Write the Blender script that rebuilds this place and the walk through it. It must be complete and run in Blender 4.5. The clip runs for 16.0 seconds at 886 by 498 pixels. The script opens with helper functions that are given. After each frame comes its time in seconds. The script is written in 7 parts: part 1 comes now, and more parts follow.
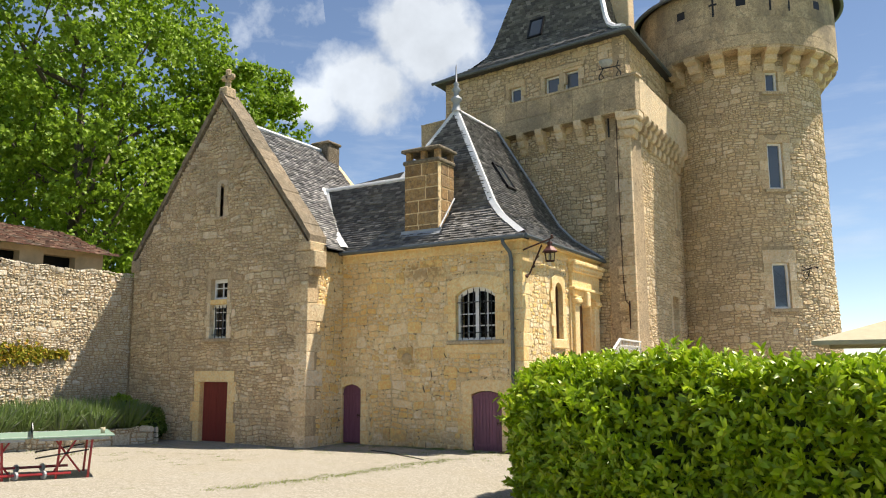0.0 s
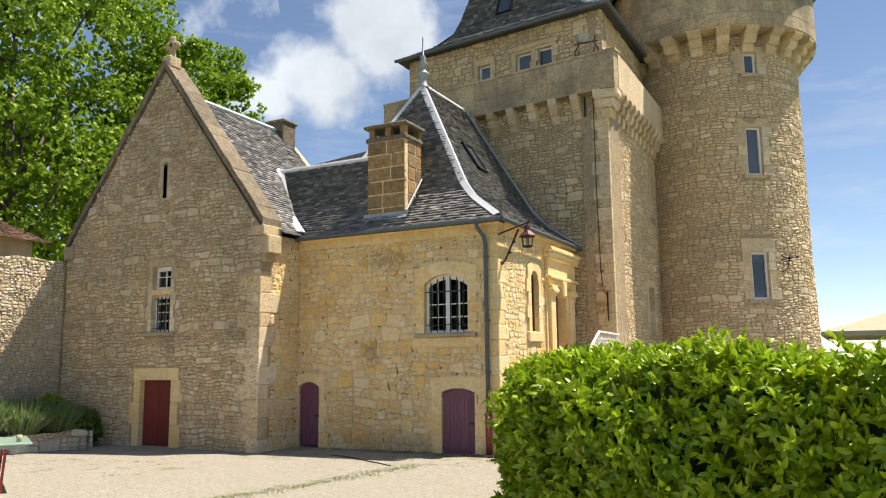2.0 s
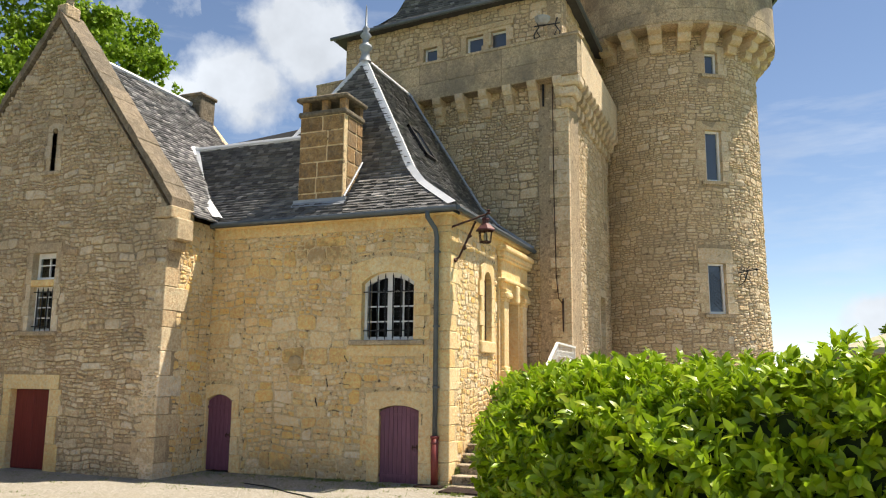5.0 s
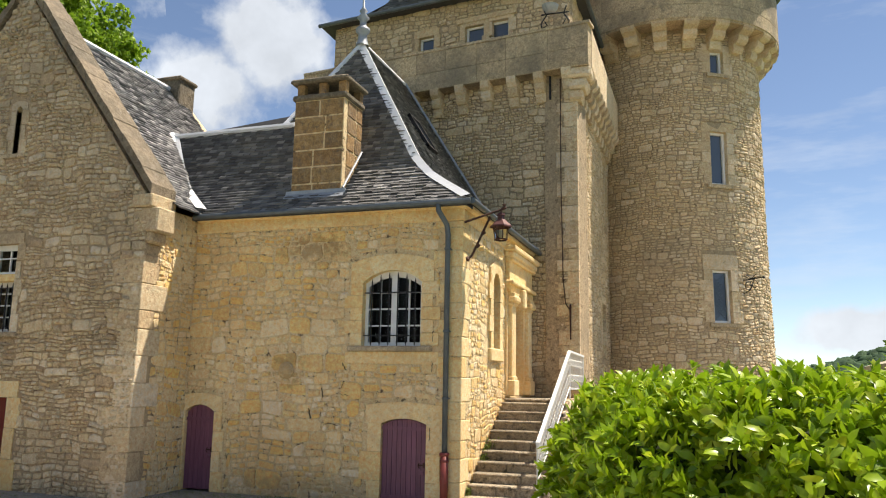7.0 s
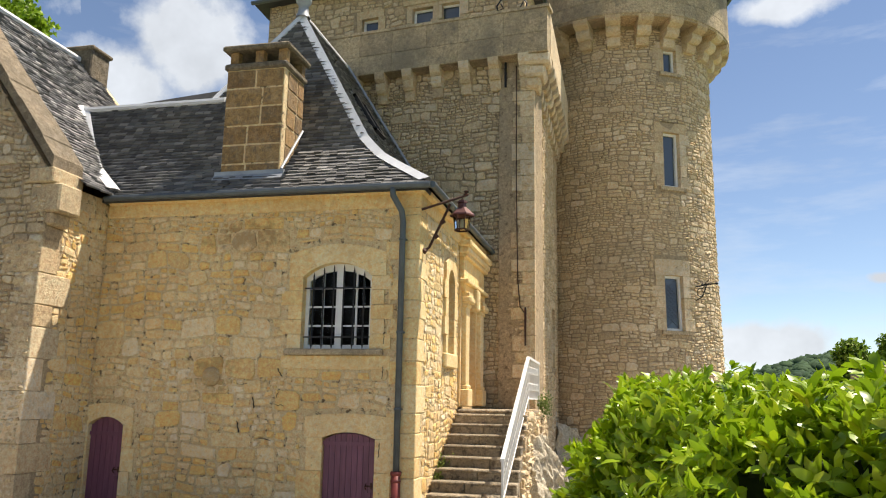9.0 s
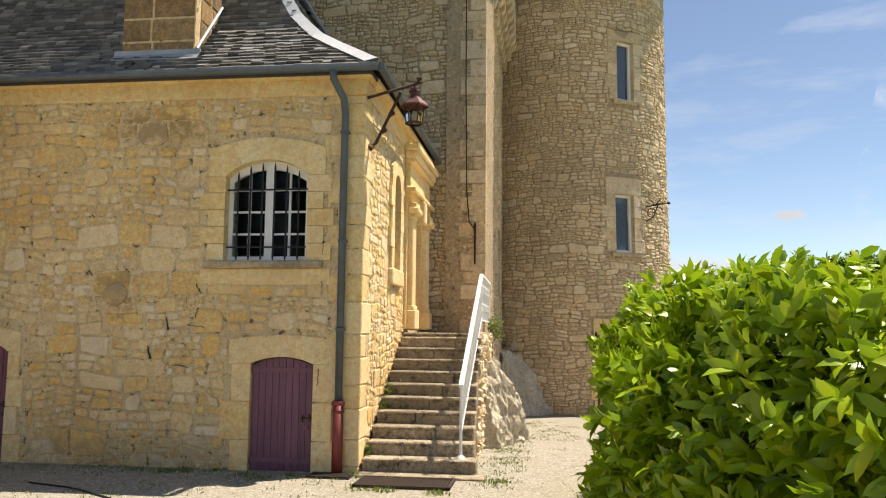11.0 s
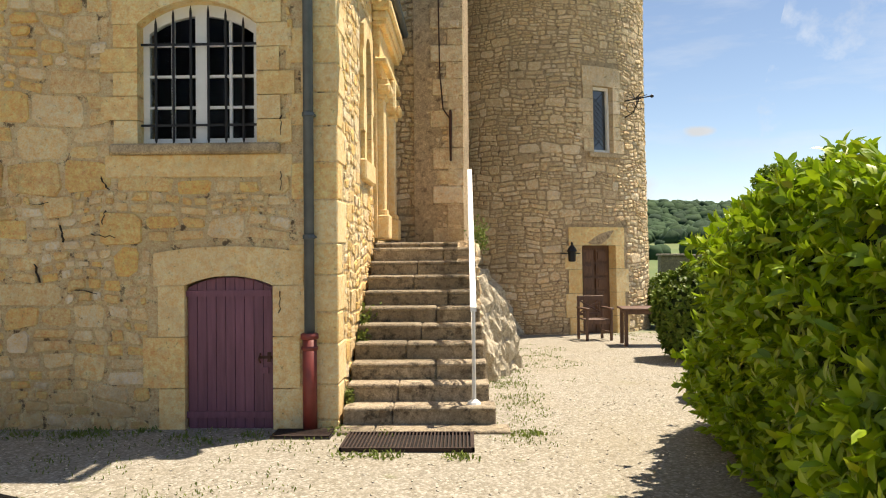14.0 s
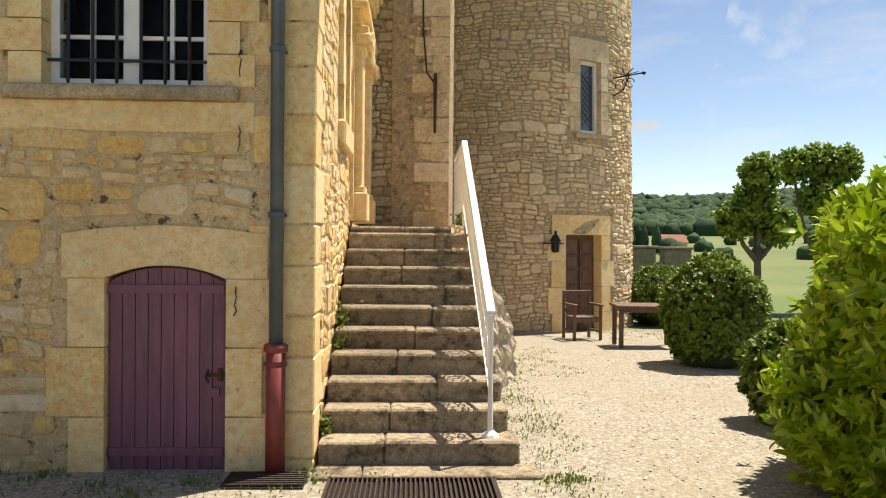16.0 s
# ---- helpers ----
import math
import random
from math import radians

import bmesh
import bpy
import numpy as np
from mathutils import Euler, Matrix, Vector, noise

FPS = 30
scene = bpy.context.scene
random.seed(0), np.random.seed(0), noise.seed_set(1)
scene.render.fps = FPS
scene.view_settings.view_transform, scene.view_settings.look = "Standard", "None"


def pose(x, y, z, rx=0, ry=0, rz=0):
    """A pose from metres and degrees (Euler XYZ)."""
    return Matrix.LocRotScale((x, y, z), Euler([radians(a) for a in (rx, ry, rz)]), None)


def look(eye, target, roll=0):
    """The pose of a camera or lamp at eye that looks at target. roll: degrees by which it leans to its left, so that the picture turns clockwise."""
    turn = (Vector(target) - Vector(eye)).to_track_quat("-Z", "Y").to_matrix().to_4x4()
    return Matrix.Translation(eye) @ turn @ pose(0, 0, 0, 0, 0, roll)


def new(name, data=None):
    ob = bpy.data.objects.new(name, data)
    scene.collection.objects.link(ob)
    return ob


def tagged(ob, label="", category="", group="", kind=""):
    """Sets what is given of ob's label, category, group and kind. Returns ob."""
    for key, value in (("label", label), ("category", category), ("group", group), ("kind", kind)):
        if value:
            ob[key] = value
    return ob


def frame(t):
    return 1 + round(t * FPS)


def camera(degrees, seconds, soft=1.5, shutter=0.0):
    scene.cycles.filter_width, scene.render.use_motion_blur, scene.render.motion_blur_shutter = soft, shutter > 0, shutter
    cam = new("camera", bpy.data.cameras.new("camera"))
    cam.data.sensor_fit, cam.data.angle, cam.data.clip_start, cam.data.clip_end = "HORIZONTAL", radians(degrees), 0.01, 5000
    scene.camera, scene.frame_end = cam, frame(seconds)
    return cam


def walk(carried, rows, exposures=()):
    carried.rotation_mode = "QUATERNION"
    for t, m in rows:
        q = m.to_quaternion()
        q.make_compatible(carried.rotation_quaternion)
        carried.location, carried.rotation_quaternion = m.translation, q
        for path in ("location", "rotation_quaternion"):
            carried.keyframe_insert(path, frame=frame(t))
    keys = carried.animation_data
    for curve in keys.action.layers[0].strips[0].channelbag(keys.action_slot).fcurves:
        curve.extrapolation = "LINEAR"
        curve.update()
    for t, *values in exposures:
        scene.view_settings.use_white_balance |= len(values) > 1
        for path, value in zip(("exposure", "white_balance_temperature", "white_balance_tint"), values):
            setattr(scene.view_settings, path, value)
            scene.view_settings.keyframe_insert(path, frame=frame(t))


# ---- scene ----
cam = camera(59.0, 16.0, soft=1.1)
METRES, EYE, TILT, LEAN, TURN = 14.4, 1.975, 0.0, 0.0, 31.0
ROWS = [
    (0.0, 0.0, 0.0, 0.0, 0.04, 8.79, 0.28),
    (0.5, -0.0035, 0.0294, 0.0007, -1.05, 8.65, 0.5),
    (1.0, -0.0103, 0.0596, 0.0024, -2.05, 8.58, 0.55),
    (1.5, -0.0149, 0.0877, 0.0022, -2.8, 8.47, 0.59),
    (2.0, -0.0198, 0.1209, 0.0018, -3.22, 8.38, 0.6),
    (2.5, -0.0269, 0.1523, 0.0032, -3.68, 8.29, 0.5),
    (3.0, -0.0301, 0.1827, 0.0023, -4.52, 8.43, 0.36),
    (3.5, -0.0335, 0.2139, 0.0026, -5.67, 8.76, 0.15),
    (4.0, -0.0384, 0.2453, 0.0034, -7.01, 9.11, -0.12),
    (4.5, -0.0419, 0.2732, 0.0023, -8.32, 9.35, -0.34),
    (5.0, -0.0449, 0.3048, 0.002, -9.48, 9.3, -0.52),
    (7.5, -0.0925, 0.4424, 0.0038, -13.07, 10.57, -0.96),
    (8.0, -0.0936, 0.4747, 0.004, -14.2, 11.52, -0.92),
    (8.5, -0.0965, 0.5038, 0.0024, -15.95, 11.74, -1.06),
    (9.0, -0.0954, 0.5345, -0.0007, -18.06, 10.93, -1.04),
    (9.5, -0.091, 0.5658, -0.0045, -20.05, 9.47, -0.94),
    (12.0, -0.0651, 0.7189, -0.0173, -25.33, 4.25, -0.1),
    (12.5, -0.0564, 0.7505, -0.0185, -26.38, 3.02, 0.19),
    (13.0, -0.0598, 0.7847, -0.0225, -27.42, 1.91, 0.37),
    (13.5, -0.0596, 0.8178, -0.0228, -28.4, 0.92, 0.44),
    (14.0, -0.0575, 0.8518, -0.0212, -29.47, 0.23, 0.43),
    (14.5, -0.0544, 0.8858, -0.0208, -30.62, -0.17, 0.18),
    (15.0, -0.0465, 0.9164, -0.0215, -31.68, -0.36, -0.1),
    (15.5, -0.0339, 0.9467, -0.0207, -32.53, -0.49, -0.32),
    (16.0, -0.0234, 0.9771, -0.0224, -33.28, -0.61, -0.54),
]
walk(cam, [(t, pose(8.23, -17.49, EYE, TILT, LEAN, TURN) @ pose(METRES * x, METRES * y, METRES * z, 90 + pitch, roll, yaw)) for t, x, y, z, yaw, pitch, roll in ROWS],
     exposures=[(0, 1.12, 7100, 11), (9, 1.08, 7200, 12), (12, 1.12, 7600, 12), (16, 1.12, 7650, 12)])

# ---- world, sun, exposure ----
SUN = Vector((0.37, 0.27, 1.0)).normalized()
sun = new("sun", bpy.data.lights.new("sun", "SUN"))
sun.data.energy, sun.data.angle, sun.data.color = 4.0, radians(0.53), (1.0, 0.95, 0.86)
sun.matrix_world = look(tuple(SUN * 60), (0, 0, 0))

world = bpy.data.worlds.new("sky")
scene.world = world
world.use_nodes = True
wt = world.node_tree
wt.nodes.clear()


def nd(tree, kind, **props):
    n = tree.nodes.new(kind)
    for k, v in props.items():
        if k in n.inputs:
            n.inputs[k].default_value = v
    return n


sky = wt.nodes.new("ShaderNodeTexSky")
sky.sky_type = "NISHITA"
sky.sun_disc = False
sky.sun_elevation = math.asin(SUN.z)
sky.sun_rotation = math.atan2(SUN.x, SUN.y)
sky.altitude, sky.air_density, sky.dust_density, sky.ozone_density = 200, 0.78, 0.0, 1.8
coord = wt.nodes.new("ShaderNodeTexCoord")
bg_sky = nd(wt, "ShaderNodeBackground", Strength=0.076)
wt.links.new(sky.outputs[0], bg_sky.inputs[0])
bg_cloud = nd(wt, "ShaderNodeBackground", Strength=0.52)
out_w = wt.nodes.new("ShaderNodeOutputWorld")
mix_w = wt.nodes.new("ShaderNodeMixShader")


def wmath(op, a, b=None):
    n = wt.nodes.new("ShaderNodeMath")
    n.operation = op
    for i, v in enumerate((a, b)):
        if v is None:
            continue
        if isinstance(v, (int, float)):
            n.inputs[i].default_value = v
        else:
            wt.links.new(v, n.inputs[i])
    return n.outputs[0]


def wnoise(scale, detail, stretch=(1, 1, 1)):
    mp = wt.nodes.new("ShaderNodeMapping")
    mp.inputs["Scale"].default_value = stretch
    wt.links.new(coord.outputs["Generated"], mp.inputs[0])
    n = nd(wt, "ShaderNodeTexNoise", Scale=scale, Detail=detail, Roughness=0.6)
    wt.links.new(mp.outputs[0], n.inputs[0])
    return n.outputs[0]


def cloud(az, el, w, h):
    """A puff of cumulus round a direction: 1 in its middle, 0 at its rim and below 0 outside."""
    a, e = radians(az), radians(el)
    c = Vector((math.sin(a) * math.cos(e), math.cos(a) * math.cos(e), math.sin(e)))
    right = Vector((math.cos(a), -math.sin(a), 0))
    up = right.cross(c)
    res = None
    for axis, size in ((right, w), (up, h)):
        d = wt.nodes.new("ShaderNodeVectorMath")
        d.operation = "DOT_PRODUCT"
        wt.links.new(coord.outputs["Generated"], d.inputs[0])
        d.inputs[1].default_value = axis
        q = wmath("POWER", wmath("DIVIDE", wmath("SUBTRACT", d.outputs["Value"], c.dot(axis)), size), 2.0)
        res = q if res is None else wmath("ADD", res, q)
    front = wt.nodes.new("ShaderNodeVectorMath")
    front.operation = "DOT_PRODUCT"
    wt.links.new(coord.outputs["Generated"], front.inputs[0])
    front.inputs[1].default_value = c
    ok = wmath("GREATER_THAN", front.outputs["Value"], 0.5)
    return wmath("MULTIPLY", wmath("MAXIMUM", wmath("SUBTRACT", 1.0, wmath("SQRT", res)), -1.0), ok)


PUFFS = [(-37.0, 20.5, 0.10, 0.065), (-32.5, 24.0, 0.085, 0.10), (-41, 19, 0.06, 0.045), (11.5, 26.2, 0.075, 0.028),
         (16.8, 8.2, 0.022, 0.009), (10, 4.0, 0.11, 0.035), (25, 19, 0.02, 0.008), (-5, 33, 0.2, 0.05)]
shape = None
for p in PUFFS:
    c = cloud(*p)
    shape = c if shape is None else wmath("MAXIMUM", shape, c)
fluff = wnoise(11.0, 8.0)
body = wmath("ADD", shape, wmath("MULTIPLY", wmath("SUBTRACT", fluff, 0.5), 1.7))
ramp = wt.nodes.new("ShaderNodeMapRange")
for k, v in (("From Min", 0.08), ("From Max", 0.5), ("To Min", 0.0), ("To Max", 0.95)):
    ramp.inputs[k].default_value = v
wt.links.new(body, ramp.inputs["Value"])
wisp = wnoise(5.0, 6.0, (1, 1, 5))
wr = wt.nodes.new("ShaderNodeMapRange")
for k, v in (("From Min", 0.5), ("From Max", 0.85), ("To Min", 0.0), ("To Max", 0.5)):
    wr.inputs[k].default_value = v
wt.links.new(wisp, wr.inputs["Value"])
fac = wmath("MAXIMUM", ramp.outputs[0], wr.outputs[0])
grey = wt.nodes.new("ShaderNodeMapRange")
for k, v in (("From Min", 0.3), ("From Max", 0.7), ("To Min", 0.68), ("To Max", 1.0)):
    grey.inputs[k].default_value = v
wt.links.new(wnoise(6.0, 5.0), grey.inputs["Value"])
ccol = wt.nodes.new("ShaderNodeCombineColor")
for i, k in enumerate((0.86, 0.97, 1.12)):
    wt.links.new(wmath("MULTIPLY", grey.outputs[0], k), ccol.inputs[i])
wt.links.new(ccol.outputs[0], bg_cloud.inputs[0])
wt.links.new(fac, mix_w.inputs[0])
wt.links.new(bg_sky.outputs[0], mix_w.inputs[1])
wt.links.new(bg_cloud.outputs[0], mix_w.inputs[2])
wt.links.new(mix_w.outputs[0], out_w.inputs[0])

# ---- materials ----


def material(name, rough=0.8, metal=0.0):
    m = bpy.data.materials.new(name)
    m.use_nodes = True
    b = m.node_tree.nodes["Principled BSDF"]
    b.inputs["Roughness"].default_value = rough
    b.inputs["Metallic"].default_value = metal
    return m, m.node_tree, b


def noise_at(t, scale, detail=4.0, stretch=None, rough=0.55):
    g = t.nodes.new("ShaderNodeNewGeometry")
    src = g.outputs["Position"]
    if stretch:
        mp = t.nodes.new("ShaderNodeMapping")
        mp.inputs["Scale"].default_value = stretch
        t.links.new(src, mp.inputs[0])
        src = mp.outputs[0]
    n = nd(t, "ShaderNodeTexNoise", Scale=scale, Detail=detail, Roughness=rough)
    t.links.new(src, n.inputs["Vector"])
    return n.outputs[0]


def ramp_of(t, value, stops):
    r = t.nodes.new("ShaderNodeValToRGB")
    while len(r.color_ramp.elements) < len(stops):
        r.color_ramp.elements.new(0.5)
    for e, (p, c) in zip(r.color_ramp.elements, stops):
        e.position, e.color = p, (*c, 1) if len(c) == 3 else c
    t.links.new(value, r.inputs[0])
    return r.outputs[0]


def rng_of(t, value, a, b, c, d):
    r = t.nodes.new("ShaderNodeMapRange")
    for k, v in (("From Min", a), ("From Max", b), ("To Min", c), ("To Max", d)):
        r.inputs[k].default_value = v
    t.links.new(value, r.inputs["Value"])
    return r.outputs[0]


def mix_of(t, fac, a, b, mode="MIX"):
    m = t.nodes.new("ShaderNodeMix")
    m.data_type, m.blend_type = "RGBA", mode
    for sock, v in ((m.inputs[0], fac), (m.inputs[6], a), (m.inputs[7], b)):
        if isinstance(v, (int, float)):
            sock.default_value = v
        elif isinstance(v, tuple):
            sock.default_value = (*v, 1)
        else:
            t.links.new(v, sock)
    return m.outputs[2]


def each_of(t):
    """A number from 0 to 1 of its own for each piece, whether an object or an island of a joined mesh."""
    o, g = t.nodes.new("ShaderNodeObjectInfo"), t.nodes.new("ShaderNodeNewGeometry")
    a = t.nodes.new("ShaderNodeMath")
    a.operation = "ADD"
    t.links.new(o.outputs["Random"], a.inputs[0])
    t.links.new(g.outputs["Random Per Island"], a.inputs[1])
    f = t.nodes.new("ShaderNodeMath")
    f.operation = "FRACT"
    t.links.new(a.outputs[0], f.inputs[0])
    return f.outputs[0]


def bump_to(t, b, value, strength, dist=0.02):
    n = nd(t, "ShaderNodeBump", Strength=strength, Distance=dist)
    t.links.new(value, n.inputs["Height"])
    t.links.new(n.outputs[0], b.inputs["Normal"])


def stain_spot(t, cx, cz, rx, rz, amount):
    """A ragged stain round a place on a wall that runs along x."""
    g, mp, ln, k = (t.nodes.new(n) for n in ("ShaderNodeNewGeometry", "ShaderNodeMapping", "ShaderNodeVectorMath", "ShaderNodeMath"))
    mp.inputs["Location"].default_value = (-cx / rx, 0, -cz / rz)
    mp.inputs["Scale"].default_value = (1 / rx, 0, 1 / rz)
    ln.operation, k.operation = "LENGTH", "SUBTRACT"
    t.links.new(g.outputs["Position"], mp.inputs[0])
    t.links.new(mp.outputs[0], ln.inputs[0])
    t.links.new(rng_of(t, noise_at(t, 5.0, 7.0, rough=0.7), 0.3, 0.7, 0.3, 1.7), k.inputs[0])
    t.links.new(ln.outputs["Value"], k.inputs[1])
    return rng_of(t, k.outputs[0], 0.0, 0.7, 0.0, amount)


def stone_mat(name, hues, stain, stain_amount=0.6, grain=0.25, bump=0.5, lichen=0.0, height_grey=None, lichen_hue=(0.16, 0.14, 0.11), crevice=0.0, spots=()):
    """Limestone: each stone has its hue; soft stains, grain, small pits, grey weathering and pale lichen."""
    m, t, b = material(name, 0.9)
    col = ramp_of(t, each_of(t), [(i / (len(hues) - 1), h) for i, h in enumerate(hues)])
    fine = noise_at(t, 55.0, 8.0, rough=0.75)
    col = mix_of(t, min(1.0, grain * 3.4), col, ramp_of(t, fine, [(0.32, (0.26, 0.24, 0.22)), (0.68, (0.84, 0.82, 0.79))]), "OVERLAY")
    mott = noise_at(t, 15.0, 6.0, rough=0.7)
    col = mix_of(t, 0.7, col, ramp_of(t, mott, [(0.36, (0.36, 0.34, 0.32)), (0.64, (0.80, 0.79, 0.78))]), "OVERLAY")
    mid = noise_at(t, 6.5, 6.0, rough=0.7)
    col = mix_of(t, rng_of(t, mid, 0.46, 0.70, 0.0, 0.6), col, mix_of(t, 0.5, col, (0.62, 0.50, 0.34)))
    low = noise_at(t, 4.1, 7.0, rough=0.7)
    col = mix_of(t, rng_of(t, low, 0.52, 0.66, 0.0, 0.45), col, mix_of(t, 0.55, col, stain))
    pits = noise_at(t, 24.0, 5.0, rough=0.65)
    col = mix_of(t, rng_of(t, pits, 0.62, 0.70, 0.0, 0.6), col, mix_of(t, 0.75, col, (0.06, 0.04, 0.025)))
    big = noise_at(t, 0.7, 5.0)
    col = mix_of(t, rng_of(t, big, 0.46, 0.68, 0.0, stain_amount), col, stain)
    if height_grey:
        lo, hi, c, amount = height_grey
        g = t.nodes.new("ShaderNodeNewGeometry")
        s = t.nodes.new("ShaderNodeSeparateXYZ")
        t.links.new(g.outputs["Position"], s.inputs[0])
        w = rng_of(t, s.outputs[2], lo, hi, 0.0, amount)
        k = t.nodes.new("ShaderNodeMath")
        k.operation = "MULTIPLY"
        t.links.new(w, k.inputs[0])
        t.links.new(rng_of(t, noise_at(t, 1.6, 6.0, rough=0.7), 0.3, 0.65, 0.35, 1.0), k.inputs[1])
        col = mix_of(t, k.outputs[0], col, c)
    if lichen:
        col = mix_of(t, rng_of(t, noise_at(t, 7.0, 8.0, rough=0.75), 0.52, 0.64, 0.0, lichen), col, lichen_hue)
    if crevice:
        col = mix_of(t, rng_of(t, noise_at(t, 8.0, 6.0, rough=0.7), 0.56, 0.63, 0.0, crevice), col, (0.10, 0.06, 0.03))
    for cx, cz, rx, rz, hue, amount in spots:
        col = mix_of(t, stain_spot(t, cx, cz, rx, rz, amount), col, hue)
    t.links.new(col, b.inputs["Base Color"])
    v = nd(t, "ShaderNodeTexVoronoi", Scale=30.0)
    g2 = t.nodes.new("ShaderNodeNewGeometry")
    t.links.new(g2.outputs["Position"], v.inputs["Vector"])
    h = t.nodes.new("ShaderNodeMath")
    h.operation = "ADD"
    t.links.new(noise_at(t, 18.0, 9.0, rough=0.75), h.inputs[0])
    t.links.new(rng_of(t, v.outputs["Distance"], 0.0, 0.35, -0.12, 0.0), h.inputs[1])
    bump_to(t, b, h.outputs[0], min(1.0, bump * 1.7), 0.04)
    return m


def plain(name, colour, rough=0.6, metal=0.0, vary=0.25, scale=6.0, bump=0.15, grain=40.0):
    """Paint, iron or plaster with a little wear and grain."""
    m, t, b = material(name, rough, metal)
    lo = tuple(max(0, c * (1 - vary)) for c in colour)
    hi = tuple(min(1, c * (1 + vary)) for c in colour)
    col = ramp_of(t, noise_at(t, scale, 6.0, rough=0.65), [(0.3, lo), (0.7, hi)])
    t.links.new(col, b.inputs["Base Color"])
    bump_to(t, b, noise_at(t, grain, 5.0), bump, 0.01)
    return m


M_WARM = stone_mat("warm_limestone", [(0.90, 0.61, 0.28), (0.94, 0.72, 0.42), (0.74, 0.45, 0.18), (0.95, 0.77, 0.52), (0.88, 0.57, 0.24), (0.91, 0.54, 0.18), (0.80, 0.58, 0.34), (0.94, 0.68, 0.36), (0.82, 0.48, 0.17), (0.94, 0.75, 0.48)], (0.66, 0.38, 0.14), 0.3, lichen=0.08, spots=[(-2.9, 4.55, 0.9, 0.3, (0.26, 0.13, 0.05), 0.6), (-3.4, 2.35, 0.45, 0.5, (0.30, 0.17, 0.07), 0.55), (-2.6, 0.15, 2.6, 0.35, (0.42, 0.30, 0.18), 0.5)])
M_WARM_ASHLAR = stone_mat("warm_ashlar", [(0.90, 0.62, 0.29), (0.92, 0.68, 0.36), (0.86, 0.55, 0.23), (0.91, 0.67, 0.37)], (0.64, 0.39, 0.15), 0.4, grain=0.2, bump=0.35, lichen=0.12)
M_GABLE = stone_mat("weathered_limestone", [(0.62, 0.44, 0.26), (0.82, 0.63, 0.41), (0.46, 0.33, 0.20), (0.87, 0.71, 0.50), (0.68, 0.49, 0.29)], (0.40, 0.315, 0.215), 0.45, lichen=0.35, height_grey=(2.5, 8.0, (0.31, 0.255, 0.185), 0.6))
M_KEEP = stone_mat("keep_limestone", [(0.66, 0.46, 0.27), (0.86, 0.645, 0.42), (0.53, 0.38, 0.23), (0.88, 0.70, 0.49), (0.74, 0.525, 0.315), (0.60, 0.44, 0.29)], (0.40, 0.31, 0.205), 0.4, lichen=0.25, height_grey=(3.0, 12.0, (0.42, 0.335, 0.235), 0.35))
M_PARAPET = stone_mat("parapet_limestone", [(0.42, 0.325, 0.21), (0.50, 0.40, 0.265), (0.36, 0.285, 0.19)], (0.18, 0.15, 0.11), 0.7, grain=0.3, bump=0.4, lichen=0.6)
M_COURT = stone_mat("rough_court_stone", [(0.62, 0.54, 0.42), (0.72, 0.65, 0.54), (0.54, 0.46, 0.35), (0.66, 0.54, 0.36)], (0.45, 0.39, 0.31), 0.5, bump=0.9, lichen=0.3)
M_STEP = stone_mat("step_limestone", [(0.34, 0.29, 0.22), (0.39, 0.335, 0.255), (0.30, 0.255, 0.195)], (0.16, 0.135, 0.095), 0.65, bump=0.6, lichen=0.9, lichen_hue=(0.052, 0.045, 0.034), crevice=0.55)
M_ROCK = stone_mat("rock_limestone", [(0.54, 0.48, 0.38), (0.60, 0.54, 0.43)], (0.40, 0.34, 0.25), 0.5, bump=1.0, lichen=0.3)
M_MORTAR = stone_mat("lime_mortar", [(0.78, 0.56, 0.33), (0.70, 0.50, 0.28)], (0.46, 0.31, 0.16), 0.45, bump=0.6, crevice=0.9)
M_MORTAR_GREY = stone_mat("grey_lime_mortar", [(0.44, 0.33, 0.21), (0.44, 0.33, 0.21)], (0.30, 0.245, 0.165), 0.5, bump=0.7, height_grey=(3.0, 10.0, (0.28, 0.24, 0.175), 0.5), crevice=0.6)
M_COPING = stone_mat("lichened_coping", [(0.16, 0.13, 0.09), (0.21, 0.17, 0.12), (0.13, 0.11, 0.078)], (0.08, 0.07, 0.05), 0.6, bump=0.6, lichen=0.5, lichen_hue=(0.30, 0.26, 0.20))
M_CHIMNEY = stone_mat("chimney_block", [(0.26, 0.15, 0.06), (0.38, 0.24, 0.10), (0.19, 0.12, 0.055), (0.31, 0.185, 0.07)], (0.11, 0.085, 0.055), 0.7, lichen=0.6, lichen_hue=(0.11, 0.095, 0.075))


def slate_mat(name="stone_slate", k=1.0):
    m, t, b = material(name, 0.62)
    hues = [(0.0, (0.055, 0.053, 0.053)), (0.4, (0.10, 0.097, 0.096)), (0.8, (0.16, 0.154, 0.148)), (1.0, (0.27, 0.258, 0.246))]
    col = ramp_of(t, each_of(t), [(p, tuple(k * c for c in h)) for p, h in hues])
    col = mix_of(t, rng_of(t, noise_at(t, 1.3, 6.0), 0.5, 0.75, 0.0, 0.4), col, (0.16, 0.14, 0.11))
    col = mix_of(t, rng_of(t, noise_at(t, 22.0, 6.0, rough=0.7), 0.55, 0.75, 0.0, 0.4), col, (0.30, 0.29, 0.27))
    t.links.new(col, b.inputs["Base Color"])
    bump_to(t, b, noise_at(t, 30.0, 6.0), 0.5, 0.015)
    return m


